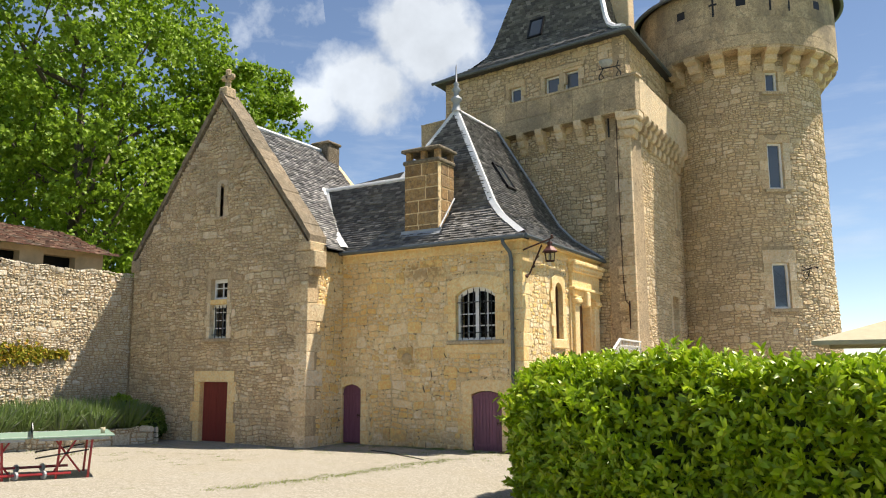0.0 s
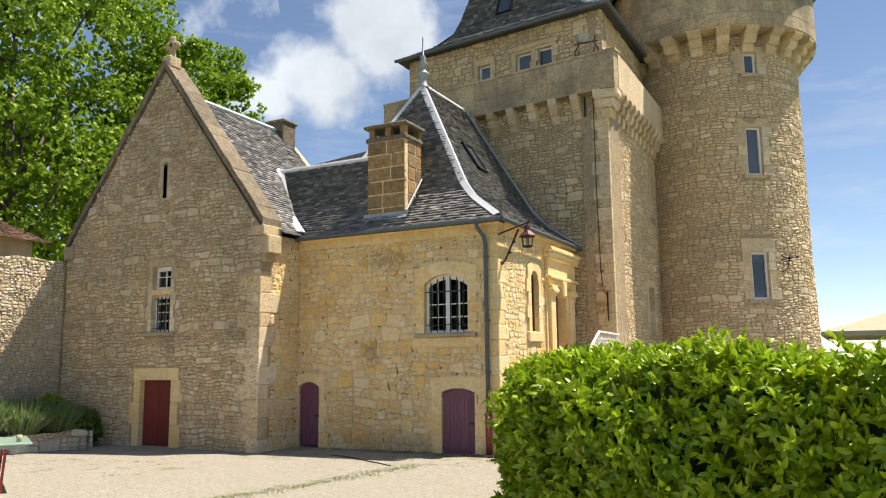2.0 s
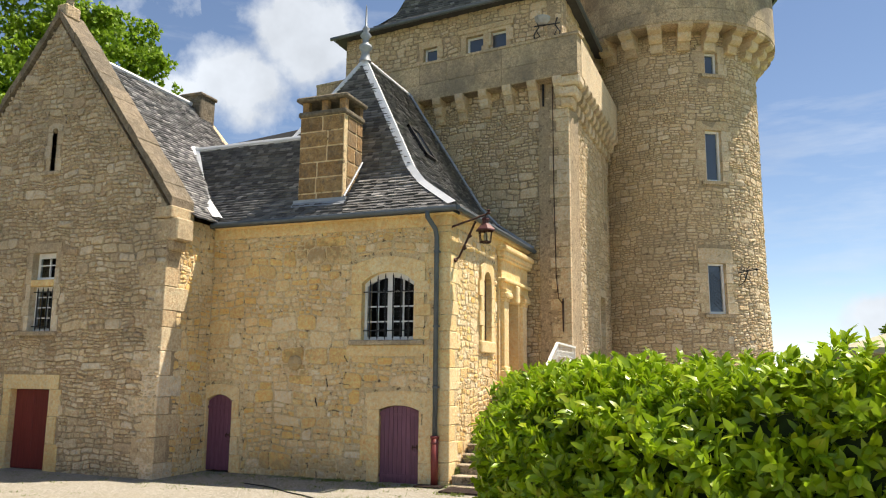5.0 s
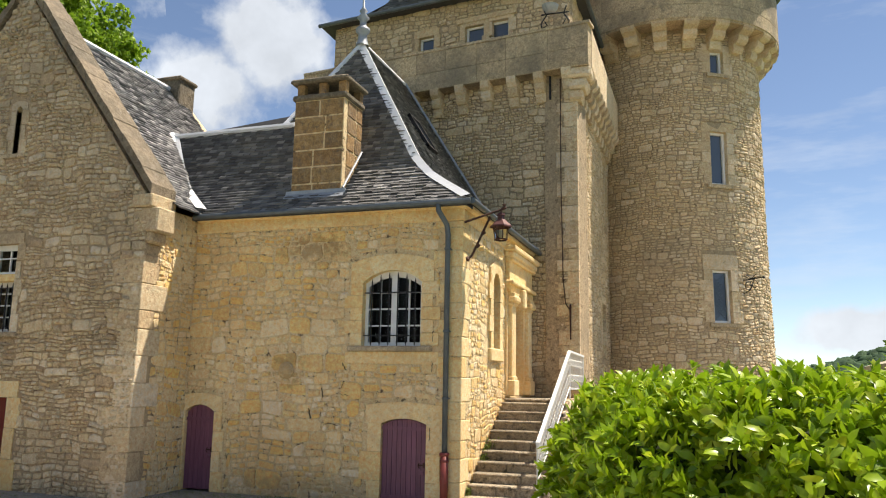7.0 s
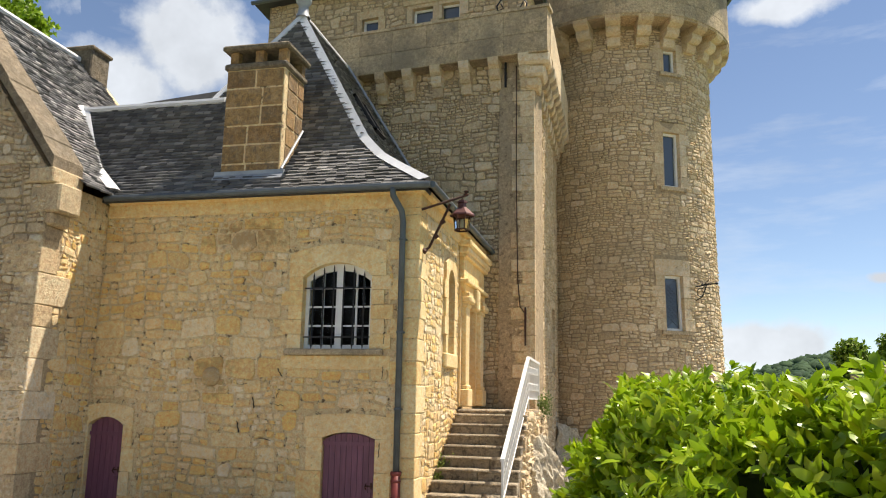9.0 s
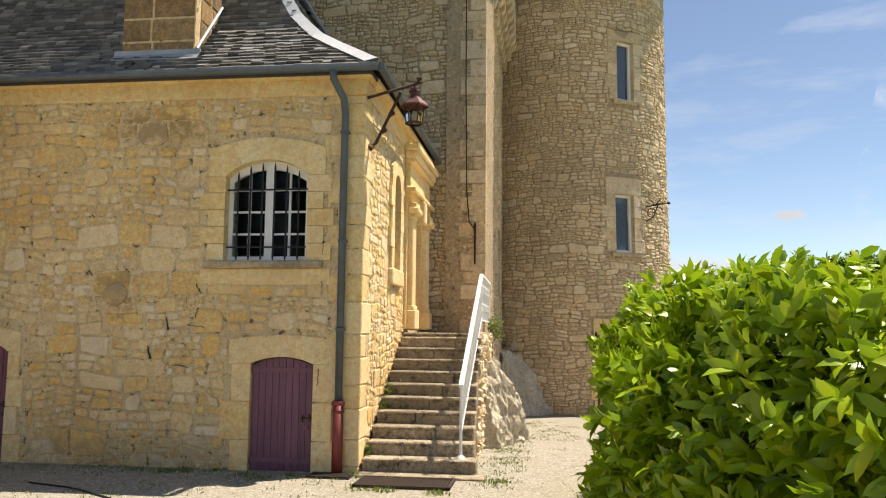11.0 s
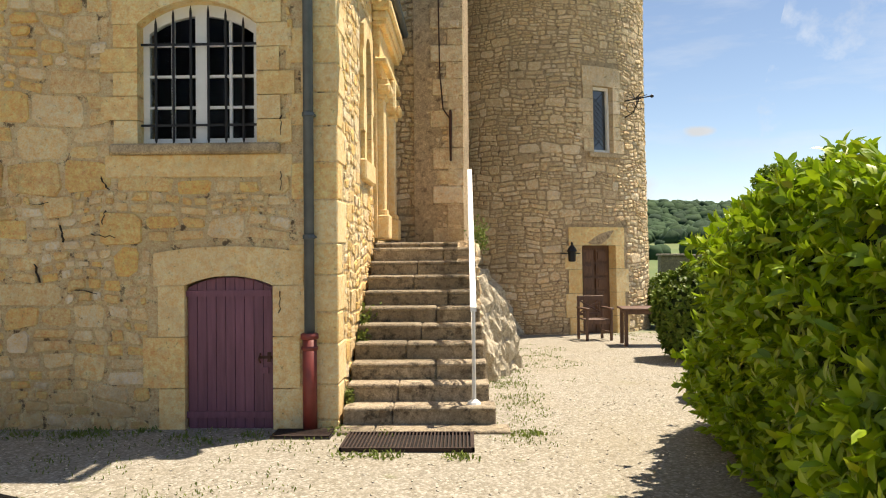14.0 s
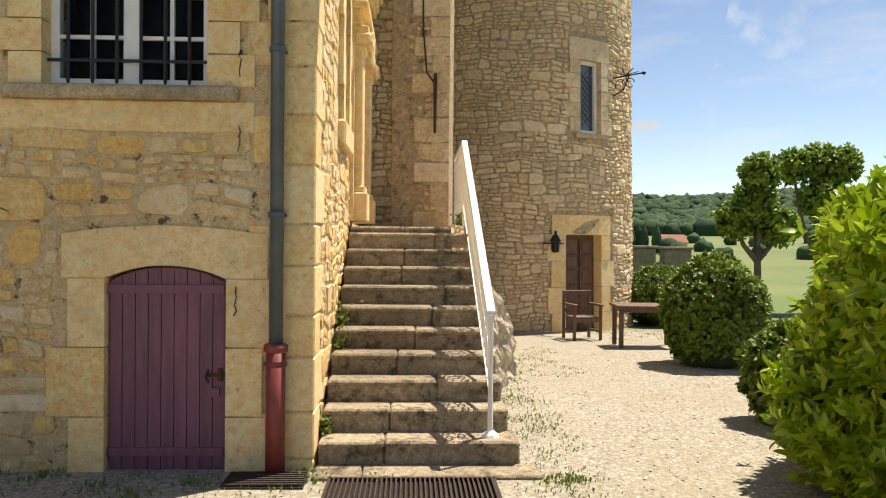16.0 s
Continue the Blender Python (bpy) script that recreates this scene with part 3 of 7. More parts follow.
def surround(M, wall, mat, u0, u1, v0, vs, rise, jamb, top, depth=0.22, proud=0.022, courses=5, wedges=5, seed=3, jambs=True):
    """Dressed stones round an opening: jamb blocks of uneven width, and a flat or segmental arch."""
    rng = random.Random(seed)
    if jambs:
        for side in (0, 1):
            v = v0
            for i in range(courses):
                h = (vs - v0) / courses
                w = jamb * (1.25 if (i + side) % 2 else 0.85) * rng.uniform(0.9, 1.1)
                g = Geo()
                a, b = (u0 - w, u0) if side == 0 else (u1, u1 + w)
                g.prism(M, [(a + 0.006, v + 0.006), (b, v + 0.004), (b, v + h - 0.004), (a + 0.006, v + h - 0.006)], -depth, proud + rng.uniform(-0.004, 0.004))
                part("jamb_stone", g, mat, wall)
                v += h
    lo = arc_pts(u0, u1, vs, rise, 20) if rise else [(u0 + (u1 - u0) * i / 20, vs) for i in range(21)]
    ext = jamb * 0.9
    for k in range(wedges):
        a, b = round(20 * k / wedges), round(20 * (k + 1) / wedges)
        under = lo[a:b + 1]
        rise_top = 0.7 * rise
        half = (u1 - u0) / 2 + ext

        def tp(f):
            x = -half + 2 * half * f
            return ((u0 + u1) / 2 + x, vs + rise + top - rise_top * (x / half) ** 2)
        upper = [tp(i / 20) for i in range(b, a - 1, -1)]
        left = [(u0 - ext, vs)] if k == 0 else []
        right = [(u1 + ext, vs)] if k == wedges - 1 else []
        poly = left + under + right + upper
        e = 0.004
        mu = sum(p[0] for p in poly) / len(poly)
        poly = [(mu + (p[0] - mu) * (1 - e), p[1]) for p in poly]
        g = Geo().prism(M, poly, -depth, proud + rng.uniform(-0.003, 0.005))
        part("arch_stone", g, mat, wall)


def quoins(wall, mat, x, y, sx, sy, z0, z1, rng, long=0.62, short=0.34, h=(0.26, 0.42), proud=0.024):
    """Corner stones, long and short by turns; sx, sy point into the wall along its two faces."""
    z, i = z0, 0
    while z < z1 - 0.05:
        hh = min(rng.uniform(*h), z1 - z)
        if z1 - z - hh < 0.12:
            hh = z1 - z
        la, lb = (long, short) if i % 2 else (short, long)
        la, lb = la * rng.uniform(0.85, 1.15), lb * rng.uniform(0.85, 1.15)
        xa, xb = sorted((x - sx * proud, x + sx * la))
        ya, yb = sorted((y - sy * proud, y + sy * lb))
        part("quoin", Geo().block(xa, xb, ya, yb, z + 0.005, z + hh - 0.005, 0.012), mat, wall)
        z += hh
        i += 1


# ---- leaves ----
NPR = np.random.RandomState(5)


def leaves(pos, axis, normal, length, width, bend=0.25):
    """Folded, pointed leaves as arrays: six triangles each."""
    n = len(pos)
    axis = axis / np.linalg.norm(axis, axis=1, keepdims=True)
    side = np.cross(axis, normal)
    side /= np.maximum(1e-6, np.linalg.norm(side, axis=1, keepdims=True))
    nor = np.cross(side, axis)
    L, Wd = length[:, None], width[:, None]
    V = np.empty((n, 7, 3), np.float32)
    V[:, 0] = pos
    V[:, 1] = pos + axis * L * 0.5 + nor * L * 0.05
    V[:, 2] = pos + axis * L - nor * L * bend
    V[:, 3] = pos + axis * L * 0.3 + side * Wd * 0.5 + nor * Wd * 0.18
    V[:, 4] = pos + axis * L * 0.72 + side * Wd * 0.42 + nor * (Wd * 0.15 - L * bend * 0.35)
    V[:, 5] = pos + axis * L * 0.3 - side * Wd * 0.5 + nor * Wd * 0.18
    V[:, 6] = pos + axis * L * 0.72 - side * Wd * 0.42 + nor * (Wd * 0.15 - L * bend * 0.35)
    tri = np.array([[0, 3, 1], [3, 4, 1], [4, 2, 1], [0, 1, 5], [5, 1, 6], [6, 1, 2]])
    F = (np.arange(n)[:, None, None] * 7 + tri[None]).reshape(-1, 3)
    return V.reshape(-1, 3), F


def tuft_leaves(pos, out, per, length, width, spread=0.9, bend=0.25):
    """Rosettes: per leaves round each shoot, whose direction is out."""
    n = len(pos)
    out = out / np.linalg.norm(out, axis=1, keepdims=True)
    P = np.repeat(pos, per, 0)
    O = np.repeat(out, per, 0)
    R = NPR.normal(size=(n * per, 3))
    R -= (R * O).sum(1, keepdims=True) * O
    R /= np.linalg.norm(R, axis=1, keepdims=True)
    k = NPR.uniform(0.35, 1.0, (n * per, 1)) * spread
    A = O * (1 - 0.55 * k) + R * k
    P = P - O * NPR.uniform(0, length * 0.8, (n * per, 1))
    L = length * NPR.uniform(0.65, 1.2, n * per)
    return leaves(P, A, O + NPR.normal(scale=0.15, size=O.shape), L, width * NPR.uniform(0.8, 1.2, n * per), bend)

# ---- ground ----


def court_z(x, y):
    """Height of the ground: a court that tilts gently, a drop past the terrace, fields and a wooded hill."""
    r = math.hypot(x, y)
    z = 0.022 * max(0.0, -y - 6.0) - 0.022 * min(max(0.0, y), 14.0)
    z += 0.012 * math.sin(x * 0.9) * math.sin(y * 0.7)
    if r > 26:
        k = min(1.0, (r - 26) / 60)
        z = z * (1 - k) - 9.0 * (3 * k * k - 2 * k ** 3)
    if r > 150:
        k = min(1.0, (r - 150) / 330)
        z += 15.0 * k
    if r > 470:
        a = math.atan2(x, y)
        k = min(1.0, (r - 470) / 480)
        top = 39 + 7 * math.sin(5.0 * a + 0.2) + 4 * math.sin(13 * a + 1) + 2 * math.sin(31 * a)
        low = min(1.0, max(0.0, (math.degrees(a) - 3.0) / 11.0))
        z += (3 * k * k - 2 * k ** 3) * top * (0.12 + 0.88 * low * low * (3 - 2 * low))
    if r > 1000:
        z -= (r - 1000) * 0.02
    return z


RS = [0.0] + [i * 0.5 for i in range(1, 53)] + [28, 31, 35, 40, 46, 54, 64, 76, 90, 110, 150, 200, 260, 330, 400, 470, 490, 520, 560, 600, 650, 700, 750, 800, 860, 930, 1000, 1200, 1600, 2400, 4000]
gv, gf, NA = [], [], 180
for r in RS:
    for j in range(NA):
        a = 2 * math.pi * j / NA
        gv.append((r * math.sin(a), r * math.cos(a), court_z(r * math.sin(a), r * math.cos(a))))
for i in range(len(RS) - 1):
    for j in range(NA):
        q = (j + 1) % NA
        gf.append((i * NA + j, i * NA + q, (i + 1) * NA + q, (i + 1) * NA + j))
tagged(new("ground", raw_mesh("ground", gv, gf, M_GROUND, True)), "pale gravel court with worn weedy patches, fields and hills beyond", "ground", kind="structure")

# ---- the low house: facade along x, entrance wall along y ----
house = empty("house", (0, 0, 0), "low house of warm yellow rubble stone under steep slate roofs", "building")


def M_fac(u, v, n):
    return (u, -n, v)


def M_east(u, v, n):
    return (n, u, v)


def M_ret(u, v, n):
    return (-5.6 + n, u, v)


PD = (-1.46, -0.62, -0.1, 1.46)
SD = (-5.56, -4.92, 0.0, 1.6)
WIN = (-1.90, -0.76, 2.72, 4.10)
wall_south = part("wall", solid_wall(Geo(), M_fac, -5.6, 0.0, -0.3, 5.2, 0.5, [PD, SD, WIN]), M_MORTAR, house, "yellow rubble facade with pale lime joints")
EW = (1.95, 2.45, 2.78, 4.30)
ED = (3.55, 4.55, 1.86, 4.05)
wall_east = part("wall", solid_wall(Geo(), M_east, 0.51, 5.45, -0.3, 5.2, 0.5, [EW, ED]), M_MORTAR, house, "sunlit rubble entrance wall")
holes = [(PD[0] - 0.34, PD[1] + 0.40, -0.3, 1.78), (SD[0] - 0.1, SD[1] + 0.3, -0.3, 1.85), (WIN[0] - 0.27, WIN[1] + 0.27, 2.42, 4.42), (-0.42, 0.02, -0.3, 5.2), (-5.6, 0, 4.95, 5.2)]
fac_rects = rubble(random.Random(11), -5.6, -0.02, -0.15, 5.0, holes, 0.76)
east_rects = rubble(random.Random(12), 0.05, 5.4, 0.0, 4.95, [(EW[0] - 0.30, EW[1] + 0.26, 2.5, 4.6), (3.0, 5.4, 1.7, 4.95), (0, 0.4, -0.3, 5.2), (0, 5.4, -0.3, 0.0)], 0.66)
rq = random.Random(21)
quoins(wall_south, M_WARM_ASHLAR, 0, 0, -1, 1, -0.2, 4.95, rq, 0.50, 0.30, proud=0.010)
part("frieze", Geo().block(-5.6, 0.03, -0.03, 0.3, 4.95, 5.18, 0.02).block(-5.55, 0.10, -0.12, 0.2, 5.16, 5.26, 0.03), M_WARM_ASHLAR, house, "plain dressed stone band under the eaves")
part("frieze", Geo().block(-0.3, 0.03, 0.3, 5.4, 4.95, 5.18, 0.02).block(-0.2, 0.14, 0.2, 5.4, 5.16, 5.26, 0.03), M_WARM_ASHLAR, house)
surround(M_fac, wall_south, M_WARM_ASHLAR, *PD[:2], -0.1, 1.37, 0.09, 0.33, 0.28, courses=3, wedges=3, seed=31)
surround(M_fac, wall_south, M_WARM_ASHLAR, *SD[:2], 0.0, 1.48, 0.12, 0.2, 0.22, courses=4, wedges=3, seed=32)
surround(M_fac, wall_south, M_WARM_ASHLAR, *WIN[:2], 2.72, 3.87, 0.22, 0.27, 0.30, courses=5, wedges=5, seed=33)
part("window_sill", Geo().block(-2.15, -0.53, -0.09, 0.24, 2.62, 2.72, 0.02), M_PARAPET, wall_south, "grey weathered stone sill")
part("dressed_band", Geo().block(-2.22, -0.42, -0.018, 0.1, 2.40, 2.62, 0.01), M_WARM_ASHLAR, wall_south)
surround(M_east, wall_east, M_WARM_ASHLAR, *EW[:2], 2.78, 4.06, 0.24, 0.22, 0.24, courses=4, wedges=3, seed=34, proud=0.05)
part("window_sill", Geo().block(-0.1, 0.075, 1.72, 2.68, 2.53, 2.78, 0.02), M_WARM_ASHLAR, wall_east)


def plank_door(name, u0, u1, v0, vs, rise, M, n, mat, planks, label, parent, ledges=(), handle=True):
    """A boarded door with an arched head, its ledges, latch and padlock."""
    door = part(name, Geo().prism(M, [(u0, v0), (u1, v0)] + (arc_pts(u0, u1, vs, rise, 12)[::-1] if rise else [(u1, vs), (u0, vs)]), n - 0.06, n - 0.03), mat, parent, label)
    top = arc_pts(u0, u1, vs, rise, 40) if rise else [(u0 + (u1 - u0) * i / 40, vs) for i in range(41)]
    for i in range(planks):
        a, b = u0 + (u1 - u0) * i / planks + 0.003, u0 + (u1 - u0) * (i + 1) / planks - 0.003
        va, vb = top[round(40 * i / planks)][1], top[round(40 * (i + 1) / planks)][1]
        vm = top[round(40 * (i + 0.5) / planks)][1]
        part("plank", Geo().prism(M, [(a, v0 + 0.01 * (i % 3)), (b, v0 + 0.01 * (i % 3)), (b, vb - 0.01), ((a + b) / 2, vm - 0.01), (a, va - 0.01)], n - 0.03, n), mat, door)
    for z in ledges:
        part("ledge", Geo().prism(M, [(u0 - 0.05, z), (u1 - 0.01, z), (u1 - 0.01, z + 0.06), (u0 - 0.05, z + 0.06)], n, n + 0.018), mat, door)
    if handle:
        c = (v0 + vs) / 2 - 0.02
        g = Geo().prism(M, [(u1 - 0.13, c + 0.02), (u1 + 0.03, c + 0.02), (u1 + 0.03, c + 0.045), (u1 - 0.13, c + 0.045)], n, n + 0.014)
        g.tube([M(u1 - 0.12, c - 0.02, n + 0.01), M(u1 - 0.13, c + 0.02, n + 0.04), M(u1 - 0.12, c + 0.07, n + 0.01)], 0.009)
        g.prism(M, [(u1 - 0.05, c - 0.01), (u1 - 0.02, c - 0.01), (u1 - 0.02, c + 0.08), (u1 - 0.05, c + 0.08)], n, n + 0.022)
        part("latch", g, M_RUST, door, "worn iron bolt and latch")
        part("padlock", Geo().prism(M, [(u1 - 0.10, c - 0.12), (u1 - 0.04, c - 0.12), (u1 - 0.04, c - 0.06), (u1 - 0.10, c - 0.06)], n, n + 0.03), M_PURPLE, door)
    return door


plank_door("door", -1.45, -0.63, -0.02, 1.35, 0.10, M_fac, -0.05, M_PURPLE, 9, "purple boarded cellar door with a flat arch", house, (0.10, 1.26))
plank_door("door", -5.55, -4.93, 0.03, 1.47, 0.13, M_fac, -0.05, M_PURPLE, 6, "narrow purple boarded door with arched head", house, (1.3,))


def barred_window(parent, M, u0, u1, v0, vs, rise, n, cols, rows, bars, rails, label, post=0.10):
    """White casements with many small panes behind an iron grille."""
    win = part("window", Geo().prism(M, [(u0, v0), (u1, v0), (u1, v0 + 0.07), (u0, v0 + 0.07)], n - 0.05, n + 0.015), M_WHITE, parent, label)
    for a, b in ((u0, u0 + 0.06), (u1 - 0.06, u1)):
        part("window_stile", Geo().prism(M, [(a, v0 + 0.07), (b, v0 + 0.07), (b, vs), (a, vs)], n - 0.05, n + 0.01), M_WHITE, win)
    mid = (u0 + u1) / 2
    head = arc_pts(u0, u1, vs, rise, 16) if rise else [(u0, vs), (u1, vs)]
    inner = [(u, v - 0.11) for u, v in head]
    part("window_head", Geo().prism(M, head + inner[::-1], n - 0.05, n + 0.012), M_WHITE, win)
    if post:
        part("window_post", Geo().prism(M, [(mid - post / 2, v0), (mid + post / 2, v0), (mid + post / 2, vs + rise - 0.08), (mid - post / 2, vs + rise - 0.08)], n - 0.05, n + 0.02), M_WHITE, win)
    top = vs + rise * 0.75
    halves = ((u0 + 0.06, mid - post / 2), (mid + post / 2, u1 - 0.06)) if post else ((u0 + 0.06, u1 - 0.06),)
    for a, b in halves:
        for i in range(1, cols):
            c = a + (b - a) * i / cols
            part("glazing_bar", Geo().prism(M, [(c - 0.014, v0 + 0.06), (c + 0.014, v0 + 0.06), (c + 0.014, top), (c - 0.014, top)], n - 0.035, n + 0.003), M_WHITE, win)
        for j in range(1, rows):
            c = v0 + 0.07 + (vs + rise * 0.6 - v0 - 0.07) * j / rows
            part("glazing_bar", Geo().prism(M, [(a, c - 0.013), (b, c - 0.013), (b, c + 0.013), (a, c + 0.013)], n - 0.033, n + 0.001), M_WHITE, win)
        p = part("pane", Geo().prism(M, [(a, v0 + 0.06), (b, v0 + 0.06), (b, top), (a, top)], n - 0.022, n - 0.017), M_GLASS, win)
        p.visible_shadow = False
    if bars:
        for r in rails:
            part("grille_rail", Geo().prism(M, [(u0 - 0.04, r), (u1, r), (u1, r + 0.022), (u0 - 0.04, r + 0.022)], n + 0.06, n + 0.075), M_IRON, win, "black iron grille rail")
        for i in range(bars):
            c = u0 + (u1 - u0) * (i + 0.85) / (bars + 0.7)
            t = vs + rise * (1 - ((c - mid) / (u1 - mid)) ** 2) - 0.02
            g2 = Geo().tube([M(c, v0 + 0.0, n + 0.068), M(c, v0 + 0.05, n + 0.068), M(c, t - 0.06, n + 0.068), M(c, t, n + 0.068)], [0.003, 0.014, 0.014, 0.003], 6)
            part("grille_bar", g2, M_IRON, win)
    return win


barred_window(house, M_fac, WIN[0], WIN[1], 2.72, 3.87, 0.22, -0.14, 2, 4, 6, (2.90, 3.68), "white casement window with small panes and iron bars", 0.11)
# box behind the panes, coloured dark in place of room shade
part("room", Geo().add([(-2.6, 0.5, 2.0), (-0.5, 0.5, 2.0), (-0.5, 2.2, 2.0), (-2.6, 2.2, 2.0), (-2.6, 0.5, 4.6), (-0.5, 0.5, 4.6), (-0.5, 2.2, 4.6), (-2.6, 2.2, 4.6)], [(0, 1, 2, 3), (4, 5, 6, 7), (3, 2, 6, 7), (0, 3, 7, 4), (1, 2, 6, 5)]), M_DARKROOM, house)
part("window", Geo().box(-0.16, -0.12, 1.95, 2.45, 2.78, 4.3), M_GLASS, house, "narrow arched window on the entrance wall")
part("window_frame", Geo().box(-0.14, -0.08, 1.95, 2.02, 2.78, 4.3).box(-0.14, -0.08, 2.16, 2.22, 2.78, 4.3).box(-0.14, -0.08, 2.38, 2.45, 2.78, 4.3), M_BROWN, house)

# classical door case on the entrance wall
portal = part("portal", Geo().prism(M_east, [(3.0, 1.86), (3.55, 1.86), (3.55, 3.75)] + [(u, v) for u, v in arc_pts(3.55, 4.55, 3.75, 0.35, 10)][1:-1] + [(4.55, 3.75), (4.55, 1.86), (5.3, 1.86), (5.3, 4.3), (3.0, 4.3)], -0.3, 0.05), M_WARM_ASHLAR, house, "carved stone door case with pilasters and cornice")
for y0 in (3.12, 4.68):
    part("pilaster", Geo().block(0.04, 0.14, y0, y0 + 0.34, 2.25, 3.75, 0.012), M_WARM_ASHLAR, portal)
    part("pilaster_base", Geo().block(0.03, 0.20, y0 - 0.05, y0 + 0.39, 1.86, 2.18, 0.015).block(0.03, 0.17, y0 - 0.02, y0 + 0.36, 2.17, 2.26, 0.02), M_WARM_ASHLAR, portal)
    part("capital", Geo().block(0.03, 0.17, y0 - 0.02, y0 + 0.36, 3.74, 3.82, 0.02).block(0.03, 0.24, y0 - 0.06, y0 + 0.40, 3.81, 3.95, 0.035).block(0.03, 0.20, y0 - 0.03, y0 + 0.37, 3.94, 4.02, 0.01), M_WARM_ASHLAR, portal)
part("architrave", Geo().block(0.02, 0.12, 3.02, 5.25, 4.02, 4.2, 0.015).block(0.02, 0.2, 2.98, 5.28, 4.19, 4.28, 0.02), M_WARM_ASHLAR, portal)
part("keystone", Geo().block(0.02, 0.22, 3.92, 4.18, 3.75, 4.18, 0.03), M_WARM_ASHLAR, portal)
part("entablature", Geo().block(0.0, 0.10, 3.05, 5.25, 4.28, 4.72, 0.01).block(0.0, 0.18, 3.0, 5.3, 4.70, 4.78, 0.02).block(0.0, 0.22, 2.95, 5.32, 4.77, 4.90, 0.03).block(0.0, 0.27, 2.9, 5.34, 4.89, 5.02, 0.03), M_WARM_ASHLAR, portal, "moulded stone cornice over the door")
part("door", Geo().block(-0.26, -0.2, 3.5, 4.6, 1.88, 4.15, 0.01), M_BROWN, house, "dark wooden entrance door")

# roofs


def bell(s):
    """Share of the way in from the eaves at the share s of the height: flat at the foot, steep above."""
    return s / 0.17 * 0.32 if s < 0.14 else (0.2635 + (s - 0.14) * (0.39 - 0.2635) / 0.1 if s < 0.24 else 0.39 + (s - 0.24) * 0.61 / 0.76)


def slate_roof(roof, P, lo, hi, rise, slope_len, seed, expo=0.105, width=(0.11, 0.21), near=None, s1=1.0, mat=M_SLATE):
    """Slates in courses; P(a, s) is the place a along the eaves at the share s of the height, from lo(s) to hi(s)."""
    rng = random.Random(seed)
    bed = Geo()
    N = 14
    for i in range(N):
        p, q = s1 * i / N, s1 * (i + 1) / N
        bed.add([P(lo(p), p), P(hi(p), p), P(hi(q), q), P(lo(q), q)], [(0, 1, 2, 3)])
    part("roof_bed", bed, M_ROOFBED, roof)
    rows = int(slope_len * s1 / expo)
    V, F, count = [], [], 0
    for i in range(rows):
        s, t = s1 * i / rows, min(s1 * (i + 1.15) / rows, s1)
        a, end = lo(s), hi(s)
        e = Vector(P(a + 1, s)) - Vector(P(a, s))
        up = Vector(P(a, t)) - Vector(P(a, s))
        nor = e.cross(up).normalized()
        if nor.z < 0:
            nor = -nor
        a -= rng.uniform(0, 0.1)
        while a < end - 0.03:
            w = rng.uniform(*width)
            b = min(a + w, end)
            a0 = max(a, lo(s))
            if b - a0 > 0.03:
                j = rng.uniform(-0.012, 0.012)
                s2 = s + j / slope_len
                d = nor * rng.uniform(0.022, 0.05)
                d2 = nor * 0.006
                ta, tb = min(max(a0, lo(t)), hi(t)), min(max(b, lo(t)), hi(t))
                q = [Vector(P(a0 + 0.003, s2)) + d, Vector(P(b - 0.003, s2)) + d, Vector(P(tb, t)) + d2, Vector(P(ta, t)) + d2, Vector(P(a0 + 0.003, s2)), Vector(P(b - 0.003, s2))]
                if near and count < 300 and near((a0 + b) / 2, s):
                    part("slate", Geo().add(q, [(0, 1, 2, 3), (4, 5, 1, 0), (4, 0, 3), (5, 2, 1)]), mat, roof)
                    count += 1
                else:
                    k = len(V)
                    V.extend(tuple(p) for p in q)
                    F += [(k, k + 1, k + 2, k + 3), (k + 4, k + 5, k + 1, k)]
            a = b
    ob = new("slate_courses", raw_mesh("slate_courses", V, F, mat))
    ob.parent = roof
    tagged(ob, kind="stuff")


def strip(P, pts, w, mat, parent, name="flashing", h=0.03):
    """A bent strip of sheet metal along points, with a rounded back."""
    g = Geo()
    g.tube(pts, w, 6)
    return part(name, g, mat, parent)


Z0, RISE = 5.27, 4.66
EY, EX, APX, APY = -0.24, 0.20, -3.40, 2.72
VX = -5.38
SR = 0.50


def P_front(a, s):
    return (a, EY + (APY - EY) * bell(s), Z0 + RISE * s)


def P_east(a, s):
    return (EX + (APX - EX) * bell(s), a, Z0 + RISE * s)


def hip_x(s):
    return EX + (APX - EX) * bell(s)


def val_x(s):
    return VX - 3.7 * bell(s)


def west_x(s):
    return APX - 3.2 * (1 - bell(s))


roof_low = part("roof", Geo().box(-5.6, 0.12, -0.2, 0.2, 5.19, 5.25), M_ROOFBED, house, "steep dark slate roof with flared eaves and a sharp hip")
slate_roof(roof_low, P_front, lambda s: val_x(s) if s <= SR else west_x(s), hip_x, RISE, 6.0, 41, near=lambda a, s: -2.4 < a and s < 0.2)
slate_roof(roof_low, P_east, lambda s: EY + (APY - EY) * bell(s), lambda s: 5.6, RISE, 6.2, 42)
back = Geo()
back.add([P_front(val_x(SR), SR), P_front(west_x(SR), SR), (west_x(SR), 4.2, 5.3), (val_x(0), 4.2, 5.3)], [(0, 1, 2, 3)])
back.add([(APX, APY, Z0 + RISE), (APX, 5.6, Z0 + RISE), (-6.6, 5.6, 5.3), P_front(west_x(SR), SR)], [(0, 1, 2, 3)])
part("back_slope", back, M_ROOFBED, roof_low)
hip = [P_front(hip_x(s), s) for s in (0, 0.05, 0.1, 0.15, 0.2, 0.25, 0.35, 0.5, 0.65, 0.8, 0.92, 1.0)]


